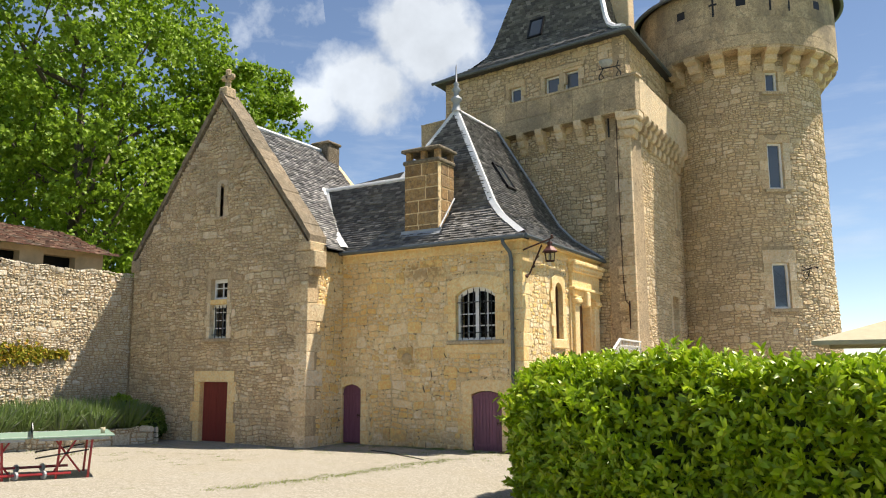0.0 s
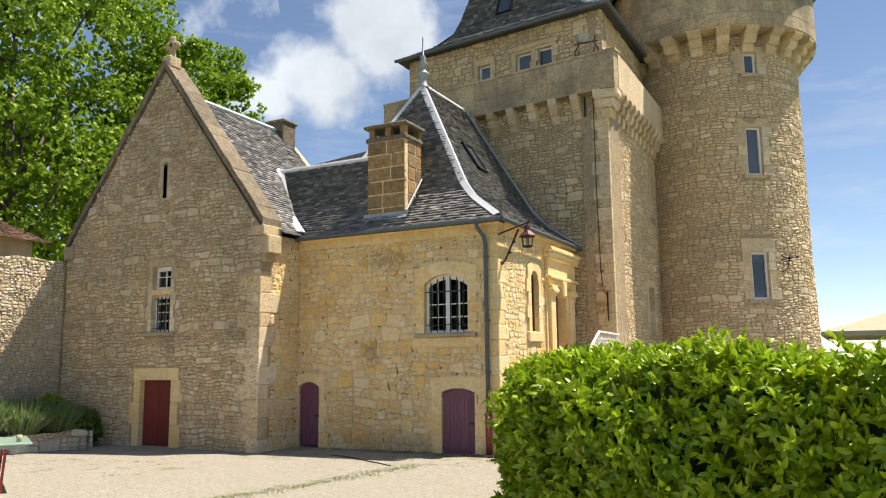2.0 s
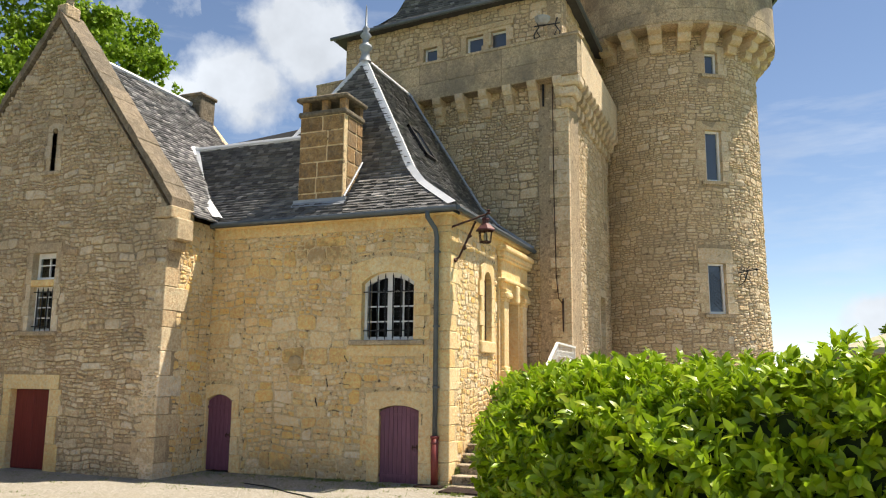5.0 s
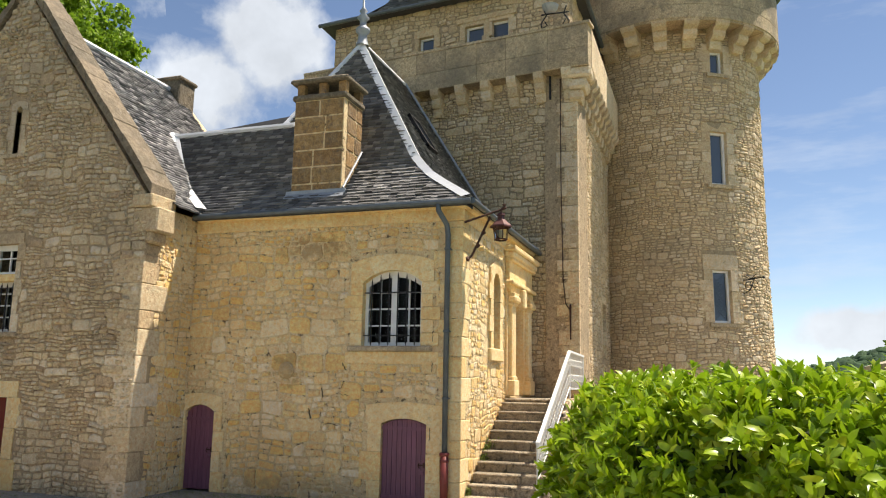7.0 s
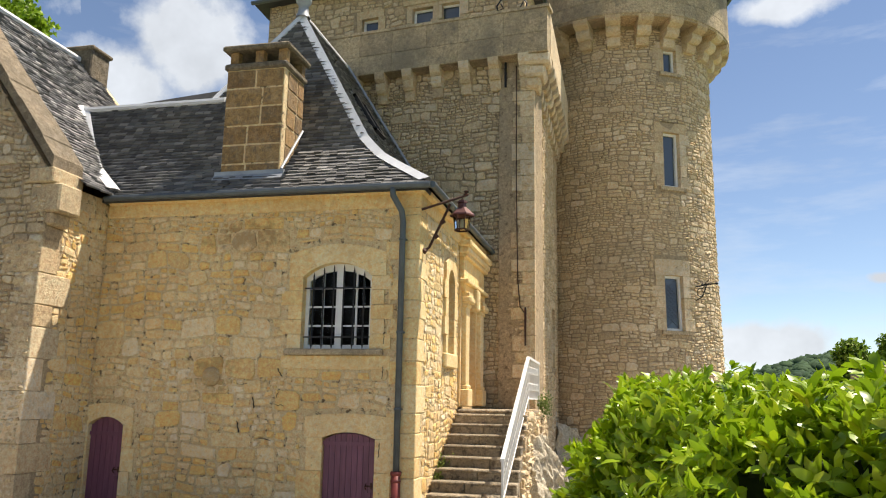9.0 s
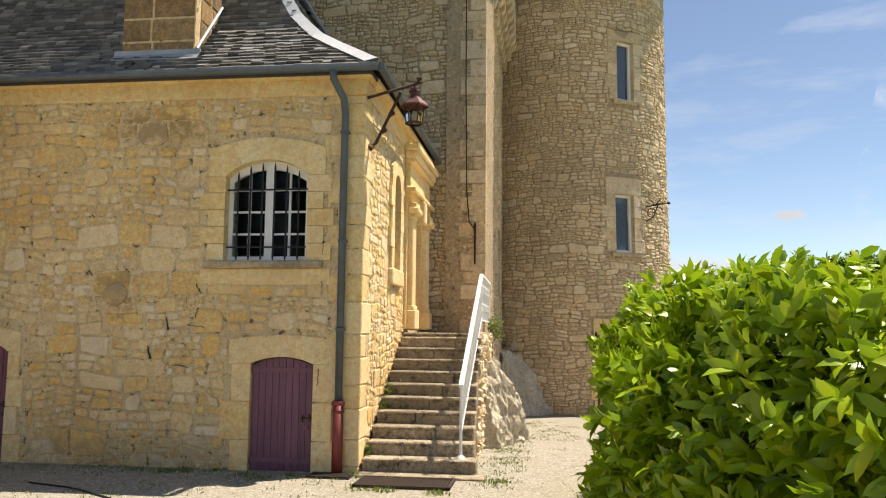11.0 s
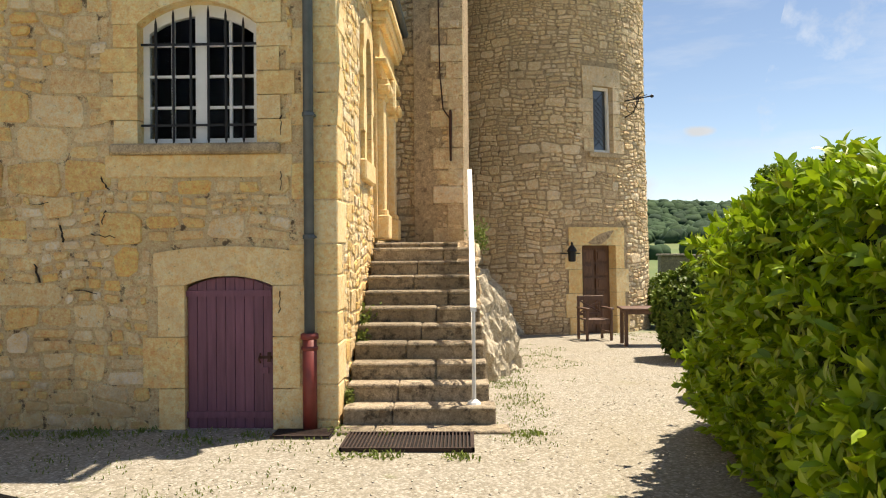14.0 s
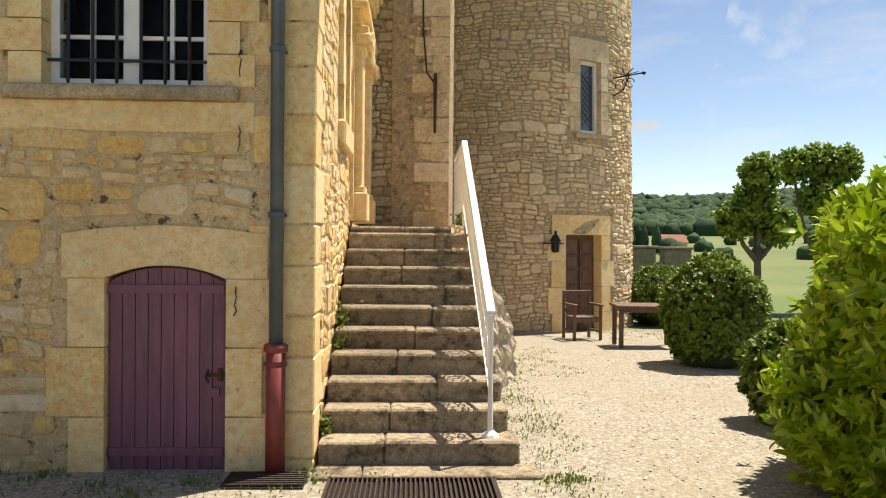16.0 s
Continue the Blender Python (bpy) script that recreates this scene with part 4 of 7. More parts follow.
def sheet_strip(pts, left, right, lift):
    """One folded sheet along points: an edge on each side of a raised middle."""
    g, n = Geo(), len(pts)
    vs = []
    for p in pts:
        p = Vector(p) + Vector((0, 0, lift))
        vs += [p + left, p + Vector((0, 0, 0.04)), p + right]
    return g.add(vs, [f for i in range(n - 1) for f in ((3 * i, 3 * i + 1, 3 * i + 4, 3 * i + 3), (3 * i + 1, 3 * i + 2, 3 * i + 5, 3 * i + 4))])


g = sheet_strip(hip, Vector((-0.17, 0, 0)), Vector((0, 0.15, 0)), 0.06)
part("hip_flashing", g, M_ZINC, roof_low, "pale zinc hip flashing")
vl = [P_front(val_x(s), s) for s in (0, 0.08, 0.15, 0.25, 0.35, SR)]
g = sheet_strip(vl, Vector((0.14, 0, 0)), Vector((-0.05, -0.10, 0.03)), 0.12)
part("valley_flashing", g, M_ZINC, roof_low, "pale zinc valley flashing")
rz = Z0 + RISE * SR + 0.03
ry = P_front(0, SR)[1]
part("ridge_cap", Geo().tube([(val_x(SR), ry, rz), (west_x(SR) + 0.3, ry, rz)], 0.075, 8), M_ZINC, roof_low)
part("ridge_cap", Geo().tube([P_front(west_x(SR), SR), P_front(west_x(0.75), 0.75), (APX, APY, Z0 + RISE)], 0.07, 8), M_ZINC, roof_low)
part("ridge_cap", Geo().tube([(APX, APY, Z0 + RISE), (APX, 5.6, Z0 + RISE)], 0.07, 8), M_ZINC, roof_low)
part("finial", Geo().lathe([(0.16, 0.0), (0.12, 0.12), (0.10, 0.28), (0.17, 0.36), (0.17, 0.42), (0.08, 0.50), (0.08, 0.62), (0.15, 0.70), (0.06, 0.82), (0.10, 0.88), (0.03, 0.98), (0.02, 1.45), (0.004, 1.55)], (APX, APY, Z0 + RISE - 0.05), 12), M_LEAD, roof_low, "grey lead roof finial", True)
ab = [(P_east(5.4, s)[0] + 0.02, 5.40 - 0.02 * 0, P_east(5.4, s)[2] + 0.04) for s in (0, 0.07, 0.14, 0.25, 0.5, 0.8, 1.0)]
part("flashing", Geo().tube(ab, 0.05, 6), M_LEAD, roof_low)
# gutter and snow hooks
part("gutter", Geo().tube([(-5.45, -0.33, 5.22), (0.24, -0.33, 5.22)], 0.055, 8), M_GUTTER, roof_low, "half-round zinc gutter")
part("gutter", Geo().tube([(0.27, -0.33, 5.22), (0.27, 5.35, 5.22)], 0.055, 8), M_GUTTER, roof_low)


def skylight(roof, c, right, up, nor, w, h):
    m = Matrix((right, up, nor)).transposed().to_4x4()
    m.translation = c
    fr = part("skylight", Geo().box(-w / 2, -w / 2 + 0.06, -h / 2, h / 2, 0, 0.1, m).box(w / 2 - 0.06, w / 2, -h / 2, h / 2, 0, 0.1, m).box(-w / 2, w / 2, -h / 2, -h / 2 + 0.06, 0, 0.1, m).box(-w / 2, w / 2, h / 2 - 0.06, h / 2, 0, 0.1, m), M_IRON, roof, "dark framed roof window")
    part("pane", Geo().box(-w / 2 + 0.06, w / 2 - 0.06, -h / 2 + 0.06, h / 2 - 0.06, 0.05, 0.07, m), M_SKYPANE, fr)
    return fr


M_SKYPANE = plain("reflecting_glass", (0.05, 0.06, 0.07), 0.06, 0.0, 0.05, bump=0.03)
M_SKYPANE.node_tree.nodes["Principled BSDF"].inputs["Specular IOR Level"].default_value = 1.0
M_SKYPANE.node_tree.nodes["Principled BSDF"].inputs["Coat Weight"].default_value = 0.25
s0, s1 = 0.42, 0.60
d_up = (Vector(P_east(2.9, s1)) - Vector(P_east(2.9, s0))).normalized()
c_e = Vector(P_east(3.0, 0.51))
skylight(roof_low, c_e, Vector((0, 1, 0)), d_up, Vector((0, 1, 0)).cross(d_up), 0.6, 0.95)

# chimney on the front slope
chim = part("chimney", Geo().box(-3.645, -2.556, 0.234, 1.06, 5.3, 7.62), M_MORTAR, house, "square ochre stone chimney with an open capped top")
rc = random.Random(51)
z = 5.55
for i in range(6):
    h = 0.345
    k = rc.uniform(0.35, 0.65)
    for a, b in ((-3.66, -3.66 + 1.1 * k), (-3.66 + 1.1 * k, -2.56)):
        part("chimney_stone", Geo().block(a + 0.014, b - 0.014, 0.222, 0.36, z + 0.014, z + h - 0.014, 0.014), M_CHIMNEY, chim)
    k = rc.uniform(0.4, 0.7)
    for a, b in ((0.37, 0.37 + 0.7 * k), (0.37 + 0.7 * k, 1.07)):
        part("chimney_stone", Geo().block(-2.68, -2.542, a + 0.014, b - 0.014, z + 0.014, z + h - 0.014, 0.014), M_CHIMNEY, chim)
    z += h
part("chimney_cornice", Geo().block(-3.70, -2.50, 0.18, 1.10, z, z + 0.12, 0.03), M_COPING, chim)
for a in (-3.62, -3.14, -2.70):
    for b in (0.24, 0.92):
        part("chimney_post", Geo().block(a, a + 0.16, b, b + 0.14, z + 0.13, z + 0.36, 0.01), M_CHIMNEY, chim)
part("chimney_cap", Geo().block(-3.74, -2.46, 0.14, 1.14, z + 0.35, z + 0.45, 0.03).block(-3.5, -2.7, 0.3, 0.98, z + 0.44, z + 0.50, 0.03), M_COPING, chim, "flat lichened capstone")
part("flashing", Geo().add([(-3.75, 0.10, 5.58), (-2.46, 0.10, 5.58), (-2.46, 0.24, 5.74), (-3.75, 0.24, 5.74)], [(0, 1, 2, 3)]).box(-3.75, -2.46, 0.2, 0.24, 5.6, 5.76).tube([(-2.53, 0.25, 5.78), (-2.53, 1.05, 6.72)], 0.025, 6), M_LEAD, chim)

# ---- gabled wing ----
wing = empty("gabled_wing", (-9.15, -1.5, 0), "tall gabled stone wing with stone coping and slate roof", "building")
GY, GL, GR, GC, GZ = -1.5, -12.7, -5.6, -9.1, 10.0


def M_gab(u, v, n):
    return (u, GY - n, v)


RD = (-9.54, -8.44, 0.0, 1.68)
GW = (-9.25, -8.58, 2.90, 4.62)
SL = (-9.02, -8.86, 6.45, 7.45)
E0 = 5.35
gw = solid_wall(Geo(), M_gab, GL, GR, -0.4, E0, 0.55, [RD, GW])


def edge_l(v):
    return GL + (GC - GL) * (v - E0) / (GZ - E0)


def edge_r(v):
    return GR + (GC - GR) * (v - E0) / (GZ - E0)


def top_at(u):
    return E0 + (GZ - E0) * ((u - GL) / (GC - GL) if u < GC else (GR - u) / (GR - GC))


gw.prism(M_gab, [(GL, E0), (GC, E0), (GC, GZ)], -0.55, 0)
gw.prism(M_gab, [(GC, E0), (SL[0], E0), (SL[0], top_at(SL[0])), (GC, GZ)], -0.55, 0)
gw.prism(M_gab, [(SL[1], E0), (GR, E0), (SL[1], top_at(SL[1]))], -0.55, 0)
gw.prism(M_gab, [(SL[0], E0), (SL[1], E0), (SL[1], SL[2]), (SL[0], SL[2])], -0.55, 0)
gw.prism(M_gab, [(SL[0], SL[3]), (SL[1], SL[3]), (SL[1], top_at(SL[1])), (SL[0], top_at(SL[0]))], -0.55, 0)
wall_gable = part("wall", gw, M_MORTAR_GREY, wing, "grey-weathered rubble gable wall")
part("wall", Geo().box(GL, GL + 0.5, GY + 0.56, 3.5, -0.4, E0), M_MORTAR, wing)
part("wall", Geo().prism(lambda u, v, n: (u, 3.7 - n, v), [(GL, -0.4), (GR, -0.4), (GR, E0), (GC, 9.4), (GL, E0)], -0.2, 0.18), M_MORTAR, wing)
gable_rects = rubble(random.Random(13), GL, GR, -0.1, GZ - 0.2, [(RD[0] - 0.3, RD[1] + 0.3, -0.4, 2.0), (GW[0] - 0.2, GW[1] + 0.2, 2.75, 4.85), (SL[0] - 0.16, SL[1] + 0.16, 6.3, 7.65)], 0.58,
                     lambda v: (GL, GR) if v < E0 else (edge_l(v), edge_r(v)))
ret_rects = rubble(random.Random(14), GY, 0.0, -0.1, 5.0, [(GY, GY + 0.4, -0.4, 5.3)], 0.62)
wall_ret = part("wall", Geo().box(GR - 0.5, GR, GY + 0.56, 3.5, -0.3, 5.25), M_MORTAR, wing, "narrow sunlit return wall")
quoins(wall_gable, M_KEEP, GR, GY, -1, 1, -0.2, 4.3, random.Random(22), 0.62, 0.36, (0.3, 0.5))
surround(M_gab, wall_gable, M_WARM_ASHLAR, RD[0], RD[1], 0, 1.68, 0, 0.28, 0.3, courses=3, wedges=1, seed=35)
surround(M_gab, wall_gable, M_GABLE, GW[0], GW[1], 2.9, 4.62, 0, 0.15, 0.2, courses=5, wedges=1, seed=36)
surround(M_gab, wall_gable, M_GABLE, SL[0], SL[1], 6.45, 7.36, 0.09, 0.14, 0.12, courses=3, wedges=1, seed=37)
part("window_sill", Geo().block(GW[0] - 0.28, GW[1] + 0.22, GY - 0.10, GY + 0.2, 2.80, 2.90, 0.015), M_PARAPET, wall_gable)
part("window_sill", Geo().block(SL[0] - 0.2, SL[1] + 0.2, GY - 0.06, GY + 0.2, 6.36, 6.45, 0.015), M_PARAPET, wall_gable)
part("mullion_rail", Geo().block(GW[0], GW[1], GY - 0.03, GY + 0.22, 3.88, 4.02, 0.01), M_WARM_ASHLAR, wall_gable)
barred_window(wing, M_gab, GW[0], GW[1], 2.9, 3.88, 0.0, -0.15, 2, 4, 4, (3.0, 3.75), "small white window with iron bars", 0.0)
barred_window(wing, M_gab, GW[0], GW[1], 4.02, 4.62, 0.0, -0.15, 2, 2, 0, (0, 0), "small white two-row top light", 0.0)
part("window", Geo().box(SL[0], SL[1], GY + 0.3, GY + 0.33, 6.4, 7.5), M_SKYPANE, wing, "narrow lancet slit")
part("window_splay", Geo().block(SL[0], SL[1] - 0.055, GY + 0.10, GY + 0.29, 6.45, 7.48, 0.01), M_PARAPET, wing, "pale splayed stone jamb of the slit")
part("window_frame", Geo().block(SL[1] - 0.05, SL[1] - 0.02, GY + 0.14, GY + 0.29, 6.45, 7.35, 0.004), M_WHITE, wing)
# dark board close behind the panes, its colour stands for the unlit room
part("window_gloom_board", Geo().box(GW[0] - 0.1, GW[1] + 0.1, GY + 0.5, GY + 0.54, 2.8, 4.7), M_DARKROOM, wing)
rd = part("door", Geo().block(RD[0] + 0.01, (RD[0] + RD[1]) / 2 - 0.004, GY + 0.12, GY + 0.18, 0.02, 1.67, 0.006), M_REDDOOR, wing, "dark red double door")
part("door_leaf", Geo().block((RD[0] + RD[1]) / 2 + 0.004, RD[1] - 0.01, GY + 0.12, GY + 0.18, 0.02, 1.67, 0.006), M_REDDOOR, rd)
# coping, kneelers, cross
for a, b in (((GL - 0.06, E0 + 0.0), (GC, GZ + 0.12)), ((GR + 0.10, E0 + 0.05), (GC, GZ + 0.12))):
    n = 14
    for i in range(n):
        p = (a[0] + (b[0] - a[0]) * i / n, a[1] + (b[1] - a[1]) * i / n)
        q = (a[0] + (b[0] - a[0]) * (i + 0.985) / n, a[1] + (b[1] - a[1]) * (i + 0.985) / n)
        k = RND.uniform(0.20, 0.25)
        part("coping_stone", Geo().prism(M_gab, [p, q, (q[0], q[1] + k), (p[0], p[1] + k)], -0.62, 0.07 + RND.uniform(-0.01, 0.01)), M_COPING, wing)
part("kneeler", Geo().block(GR - 0.3, GR + 0.14, GY - 0.09, GY + 0.62, 5.18, 5.42, 0.02).block(GR - 0.3, GR + 0.24, GY - 0.02, GY + 0.5, 4.72, 5.18, 0.03).block(GR - 0.3, GR + 0.12, GY + 0.02, GY + 0.45, 4.52, 4.74, 0.04), M_GABLE, wing, "stepped corbel stone carrying the coping")
part("kneeler", Geo().block(GL - 0.1, GL + 0.3, GY - 0.08, GY + 0.6, 5.05, 5.42, 0.02), M_PARAPET, wing)
cz = GZ + 0.25
part("gable_cross", Geo().block(GC - 0.16, GC + 0.16, GY - 0.02, GY + 0.4, cz - 0.1, cz + 0.22, 0.03).lathe([(0.10, 0), (0.08, 0.2), (0.12, 0.25)], (GC, GY + 0.2, cz + 0.2), 8).block(GC - 0.26, GC + 0.26, GY + 0.12, GY + 0.28, cz + 0.48, cz + 0.66, 0.05).block(GC - 0.09, GC + 0.09, GY + 0.12, GY + 0.28, cz + 0.42, cz + 0.84, 0.05), M_PARAPET, wing, "worn stone cross on the gable")
roof_w = part("roof", Geo().box(GL, GR, 0.2, 0.3, 5.0, 5.05), M_ROOFBED, wing, "steep grey slate roof behind the gable")
RG = 4.28


def P_ge(a, s):
    return (GR + 0.27 + (GC - GR - 0.27) * bell(s) * 0.5 + (GC - GR - 0.27) * s * 0.5, a, Z0 + RG * s)


def P_gw(a, s):
    return (GL - 0.2 + (GC - GL + 0.2) * s, a, Z0 + RG * s)


# east slope takes the brightened slate, painted as if in stronger sun
slate_roof(roof_w, P_ge, lambda s: GY + 0.5, lambda s: 3.5, RG, 5.9, 43, expo=0.105, mat=M_SLATE_SUNLIT)
part("back_slope", Geo().add([P_gw(GY + 0.5, 0), P_gw(3.5, 0), P_gw(3.5, 1), P_gw(GY + 0.5, 1)], [(0, 1, 2, 3)]), M_ROOFBED, roof_w)
part("ridge_cap", Geo().tube([(GC, GY + 0.5, Z0 + RG + 0.02), (GC, 3.5, Z0 + RG + 0.02)], 0.08, 8), M_ZINC, roof_w)
part("chimney", Geo().block(GC - 0.35, GC + 0.35, 3.05, 3.7, 8.8, 9.85, 0.03).block(GC - 0.40, GC + 0.40, 3.0, 3.75, 9.8, 9.9, 0.03), M_COPING, wing, "grey rear chimney")

# ---- the keep ----
keep = empty("keep", (1.2, 5.37, 0), "square medieval keep of pale rubble stone with a corbelled parapet walk", "building")
SK = 0.125
KX, KY, KL = 1.2, 5.37, 8.0
kd = Vector((-math.cos(SK), math.sin(SK), 0))
kn = Vector((-math.sin(SK), -math.cos(SK), 0))


def M_ks(u, v, n):
    return (KX + kd.x * u + kn.x * n, KY + kd.y * u + kn.y * n, v)


def M_ke(u, v, n):
    return (KX + n, KY + u, v)


KT = 9.75
wall_ks = part("wall", solid_wall(Geo(), M_ks, 0, KL, -0.5, KT, 0.8, []), M_MORTAR_GREY, keep, "shaded rubble wall of the keep")
KW1, KW2 = (4.0, 4.75, 2.9, 4.45), (5.05, 5.35, 6.9, 8.8)
wall_ke = part("wall", solid_wall(Geo(), M_ke, 0.02, 7.0, -0.5, KT, 0.8, [KW1, KW2]), M_MORTAR_GREY, keep, "sunlit flank of the keep")
part("wall", Geo().add([M_ks(KL, -0.5, 0), M_ks(KL, KT, 0), (KX - KL, 14, KT), (KX - KL, 14, -0.5)], [(0, 1, 2, 3)]).box(KX - KL, KX, 13.8, 14, -0.5, KT), M_MORTAR_GREY, keep)
part("walkway", Geo().add([M_ks(-0.3, KT - 0.02, 0.3), M_ks(KL, KT - 0.02, 0.3), (KX - KL, 13.6, KT - 0.02), (KX + 0.3, 13.6, KT - 0.02)], [(0, 1, 2, 3)]), M_PARAPET, keep)
ks_rects = rubble(random.Random(15), 0.03, KL, 0.0, KT, [], 0.64)
ke_rects = rubble(random.Random(16), 0, 7.0, -0.2, KT, [(0, 0.4, -1, KT), (KW1[0] - 0.2, KW1[1] + 0.2, 2.7, 4.7), (KW2[0] - 0.2, KW2[1] + 0.2, 6.7, 9.0)], 0.6)
quoins(wall_ke, M_KEEP, KX, KY, -1, 1, -0.3, 9.2, random.Random(23), 0.48, 0.28, (0.22, 0.40), 0.014)
surround(M_ke, wall_ke, M_KEEP, KW1[0], KW1[1], KW1[2], KW1[3], 0, 0.16, 0.22, courses=4, wedges=1, seed=38)
surround(M_ke, wall_ke, M_KEEP, KW2[0], KW2[1], KW2[2], KW2[3], 0, 0.16, 0.2, courses=4, wedges=1, seed=39)
for k in (KW1, KW2):
    w = part("window", Geo().box(KX - 0.3, KX - 0.26, KY + k[0], KY + k[1], k[2], k[3]), M_SKYPANE, keep, "tall narrow window in the flank")
    part("window_frame", Geo().box(KX - 0.27, KX - 0.2, KY + k[0], KY + k[0] + 0.07, k[2], k[3]).box(KX - 0.27, KX - 0.2, KY + k[1] - 0.07, KY + k[1], k[2], k[3]), M_WHITE, w)


def corbel(M, u, z, w, out, parent, mat, steps=3, h=0.75):
    """A machicolation bracket of rounded steps, each further out than the one below."""
    g = Geo()
    for i in range(steps):
        z0, z1 = z + h * i / steps, z + h * (i + 1) / steps
        o = out * (i + 1) / steps
        p = [(-0.1, z0), (o * 0.72, z0), (o * 0.93, z0 + (z1 - z0) * 0.28), (o, z0 + (z1 - z0) * 0.6), (o, z1), (-0.1, z1)]
        a = [Vector(M(u - w / 2, v, n)) for n, v in p]
        b = [Vector(M(u + w / 2, v, n)) for n, v in p]
        g.add(a + b, [tuple(range(6)), tuple(range(6, 12))] + [(k, (k + 1) % 6, 6 + (k + 1) % 6, 6 + k) for k in range(6)])
    return part("corbel", g, mat, parent)


PZ0, PZ1, PO = 9.78, 10.82, 0.36
par = part("parapet", Geo().prism(M_ks, [(-0.40, PZ0), (KL, PZ0), (KL, PZ1), (-0.40, PZ1)], PO - 0.30, PO), M_PARAPET, keep, "weathered stone parapet on corbels")
part("parapet_wall", Geo().prism(M_ke, [(-0.10, PZ0), (6.5, PZ0), (6.5, PZ1), (-0.10, PZ1)], PO + 0.04 - 0.26, PO + 0.04), M_KEEP, par, "sunlit parapet of the flank")
u = -0.38
rp = random.Random(61)
while u < KL - 0.2:
    w = rp.uniform(0.7, 1.3)
    for z0, z1 in ((PZ0, PZ0 + 0.46), (PZ0 + 0.46, PZ1)):
        k = rp.uniform(0, 0.3)
        part("parapet_block", Geo().prism(M_ks, [(u + 0.006, z0 + 0.006), (min(u + w, KL) - 0.006, z0 + 0.006), (min(u + w, KL) - 0.006, z1 - 0.006), (u + 0.006, z1 - 0.006)], PO - 0.02, PO + 0.014 + rp.uniform(0, 0.008)), M_PARAPET, par)
    u += w
part("parapet_coping", Geo().prism(M_ks, [(-0.46, PZ1), (KL, PZ1), (KL, PZ1 + 0.07), (-0.46, PZ1 + 0.07)], PO - 0.36, PO + 0.04), M_PARAPET, par)
for i in range(11):
    corbel(M_ks, 0.16 + i * 0.72, 9.06, 0.25, PO + 0.02, par, M_KEEP, 3, 0.72)
for i in range(11):
    corbel(M_ke, 0.30 + i * 0.52, 9.02, 0.26, PO + 0.06, par, M_KEEP)
g = Geo()
for i, (o, z0, z1) in enumerate(((0.16, 9.02, 9.27), (0.28, 9.27, 9.52), (0.40, 9.52, 9.78))):
    g.block(KX - 0.2, KX + o, KY - o * 0.85, KY + 0.2, z0, z1, 0.05)
part("corner_corbel", g, M_KEEP, par)
# lintels between corbels
part("machicolation_slab", Geo().prism(M_ks, [(-0.38, PZ0 - 0.02), (KL, PZ0 - 0.02), (KL, PZ0 + 0.08), (-0.38, PZ0 + 0.08)], 0.12, PO + 0.01), M_PARAPET, par)

# upper storey
UO = 0.85
UW1, UW2, UW3 = (4.40, 4.88, 11.16, 11.92), (2.85, 3.42, 11.2, 11.98), (2.12, 2.68, 11.25, 12.0)
UT = 12.86


def M_us(u, v, n):
    p = M_ks(u, v, n - UO)
    return p


UE = 0.45
upper = part("upper_wall", solid_wall(Geo(), M_us, UE, KL - 0.2, KT, UT, 0.4, [UW1, UW2, UW3]), M_MORTAR_GREY, keep, "recessed upper storey with small windows")


def M_ue(u, v, n):
    a = Vector(M_us(UE, 0, 0))
    return (a.x + n, a.y + u, v)


part("upper_wall", solid_wall(Geo(), M_ue, 0, 6.5, KT, UT, 0.4, [(2.6, 3.2, 11.0, 11.8)]), M_MORTAR_GREY, keep)
upper_rects = rubble(random.Random(17), UE, KL - 0.2, KT + 0.9, UT, [(a - 0.22, b + 0.22, c - 0.1, d + 0.25) for a, b, c, d in (UW1, UW2, UW3)], 0.68)
ue_rects = rubble(random.Random(18), 0, 6.5, KT + 0.9, UT, [(2.3, 3.5, 10.8, 12.1)], 0.68)
for k, sd in ((UW1, 71), (UW2, 72), (UW3, 73)):
    surround(M_us, upper, M_KEEP, k[0], k[1], k[2], k[3], 0, 0.18, 0.22, courses=2, wedges=1, seed=sd, depth=0.2, proud=0.04)
    w = part("window", Geo().prism(M_us, [(k[0], k[2]), (k[1], k[2]), (k[1], k[3]), (k[0], k[3])], -0.16, -0.13), M_SKYPANE, keep, "small white-framed attic window")
    for a, b in ((k[0], k[0] + 0.06), (k[1] - 0.06, k[1])):
        part("window_frame", Geo().prism(M_us, [(a, k[2]), (b, k[2]), (b, k[3]), (a, k[3])], -0.14, -0.10), M_WHITE, w)
    for c in (k[2], k[3] - 0.06):
        part("window_frame", Geo().prism(M_us, [(k[0], c), (k[1], c), (k[1], c + 0.06), (k[0], c + 0.06)], -0.14, -0.10), M_WHITE, w)
part("hood_mould", Geo().prism(M_us, [(1.88, 12.10), (3.68, 12.08), (3.68, 12.22), (1.88, 12.24)], -0.1, 0.07), M_KEEP, upper)
part("mullion", Geo().prism(M_us, [(2.68, 11.2), (2.85, 11.2), (2.85, 12.0), (2.68, 12.0)], -0.15, 0.045), M_KEEP, upper)
part("window", Geo().prism(M_ue, [(2.6, 11.0), (3.2, 11.0), (3.2, 11.8), (2.6, 11.8)], -0.16, -0.12), M_SKYPANE, keep, "small attic window in the flank")
surround(M_ue, upper, M_KEEP, 2.6, 3.2, 11.0, 11.8, 0, 0.18, 0.22, courses=2, wedges=1, seed=74, proud=0.04)
# roof of the keep
EVS, EVZ, KR = 0.32, 12.80, 7.6
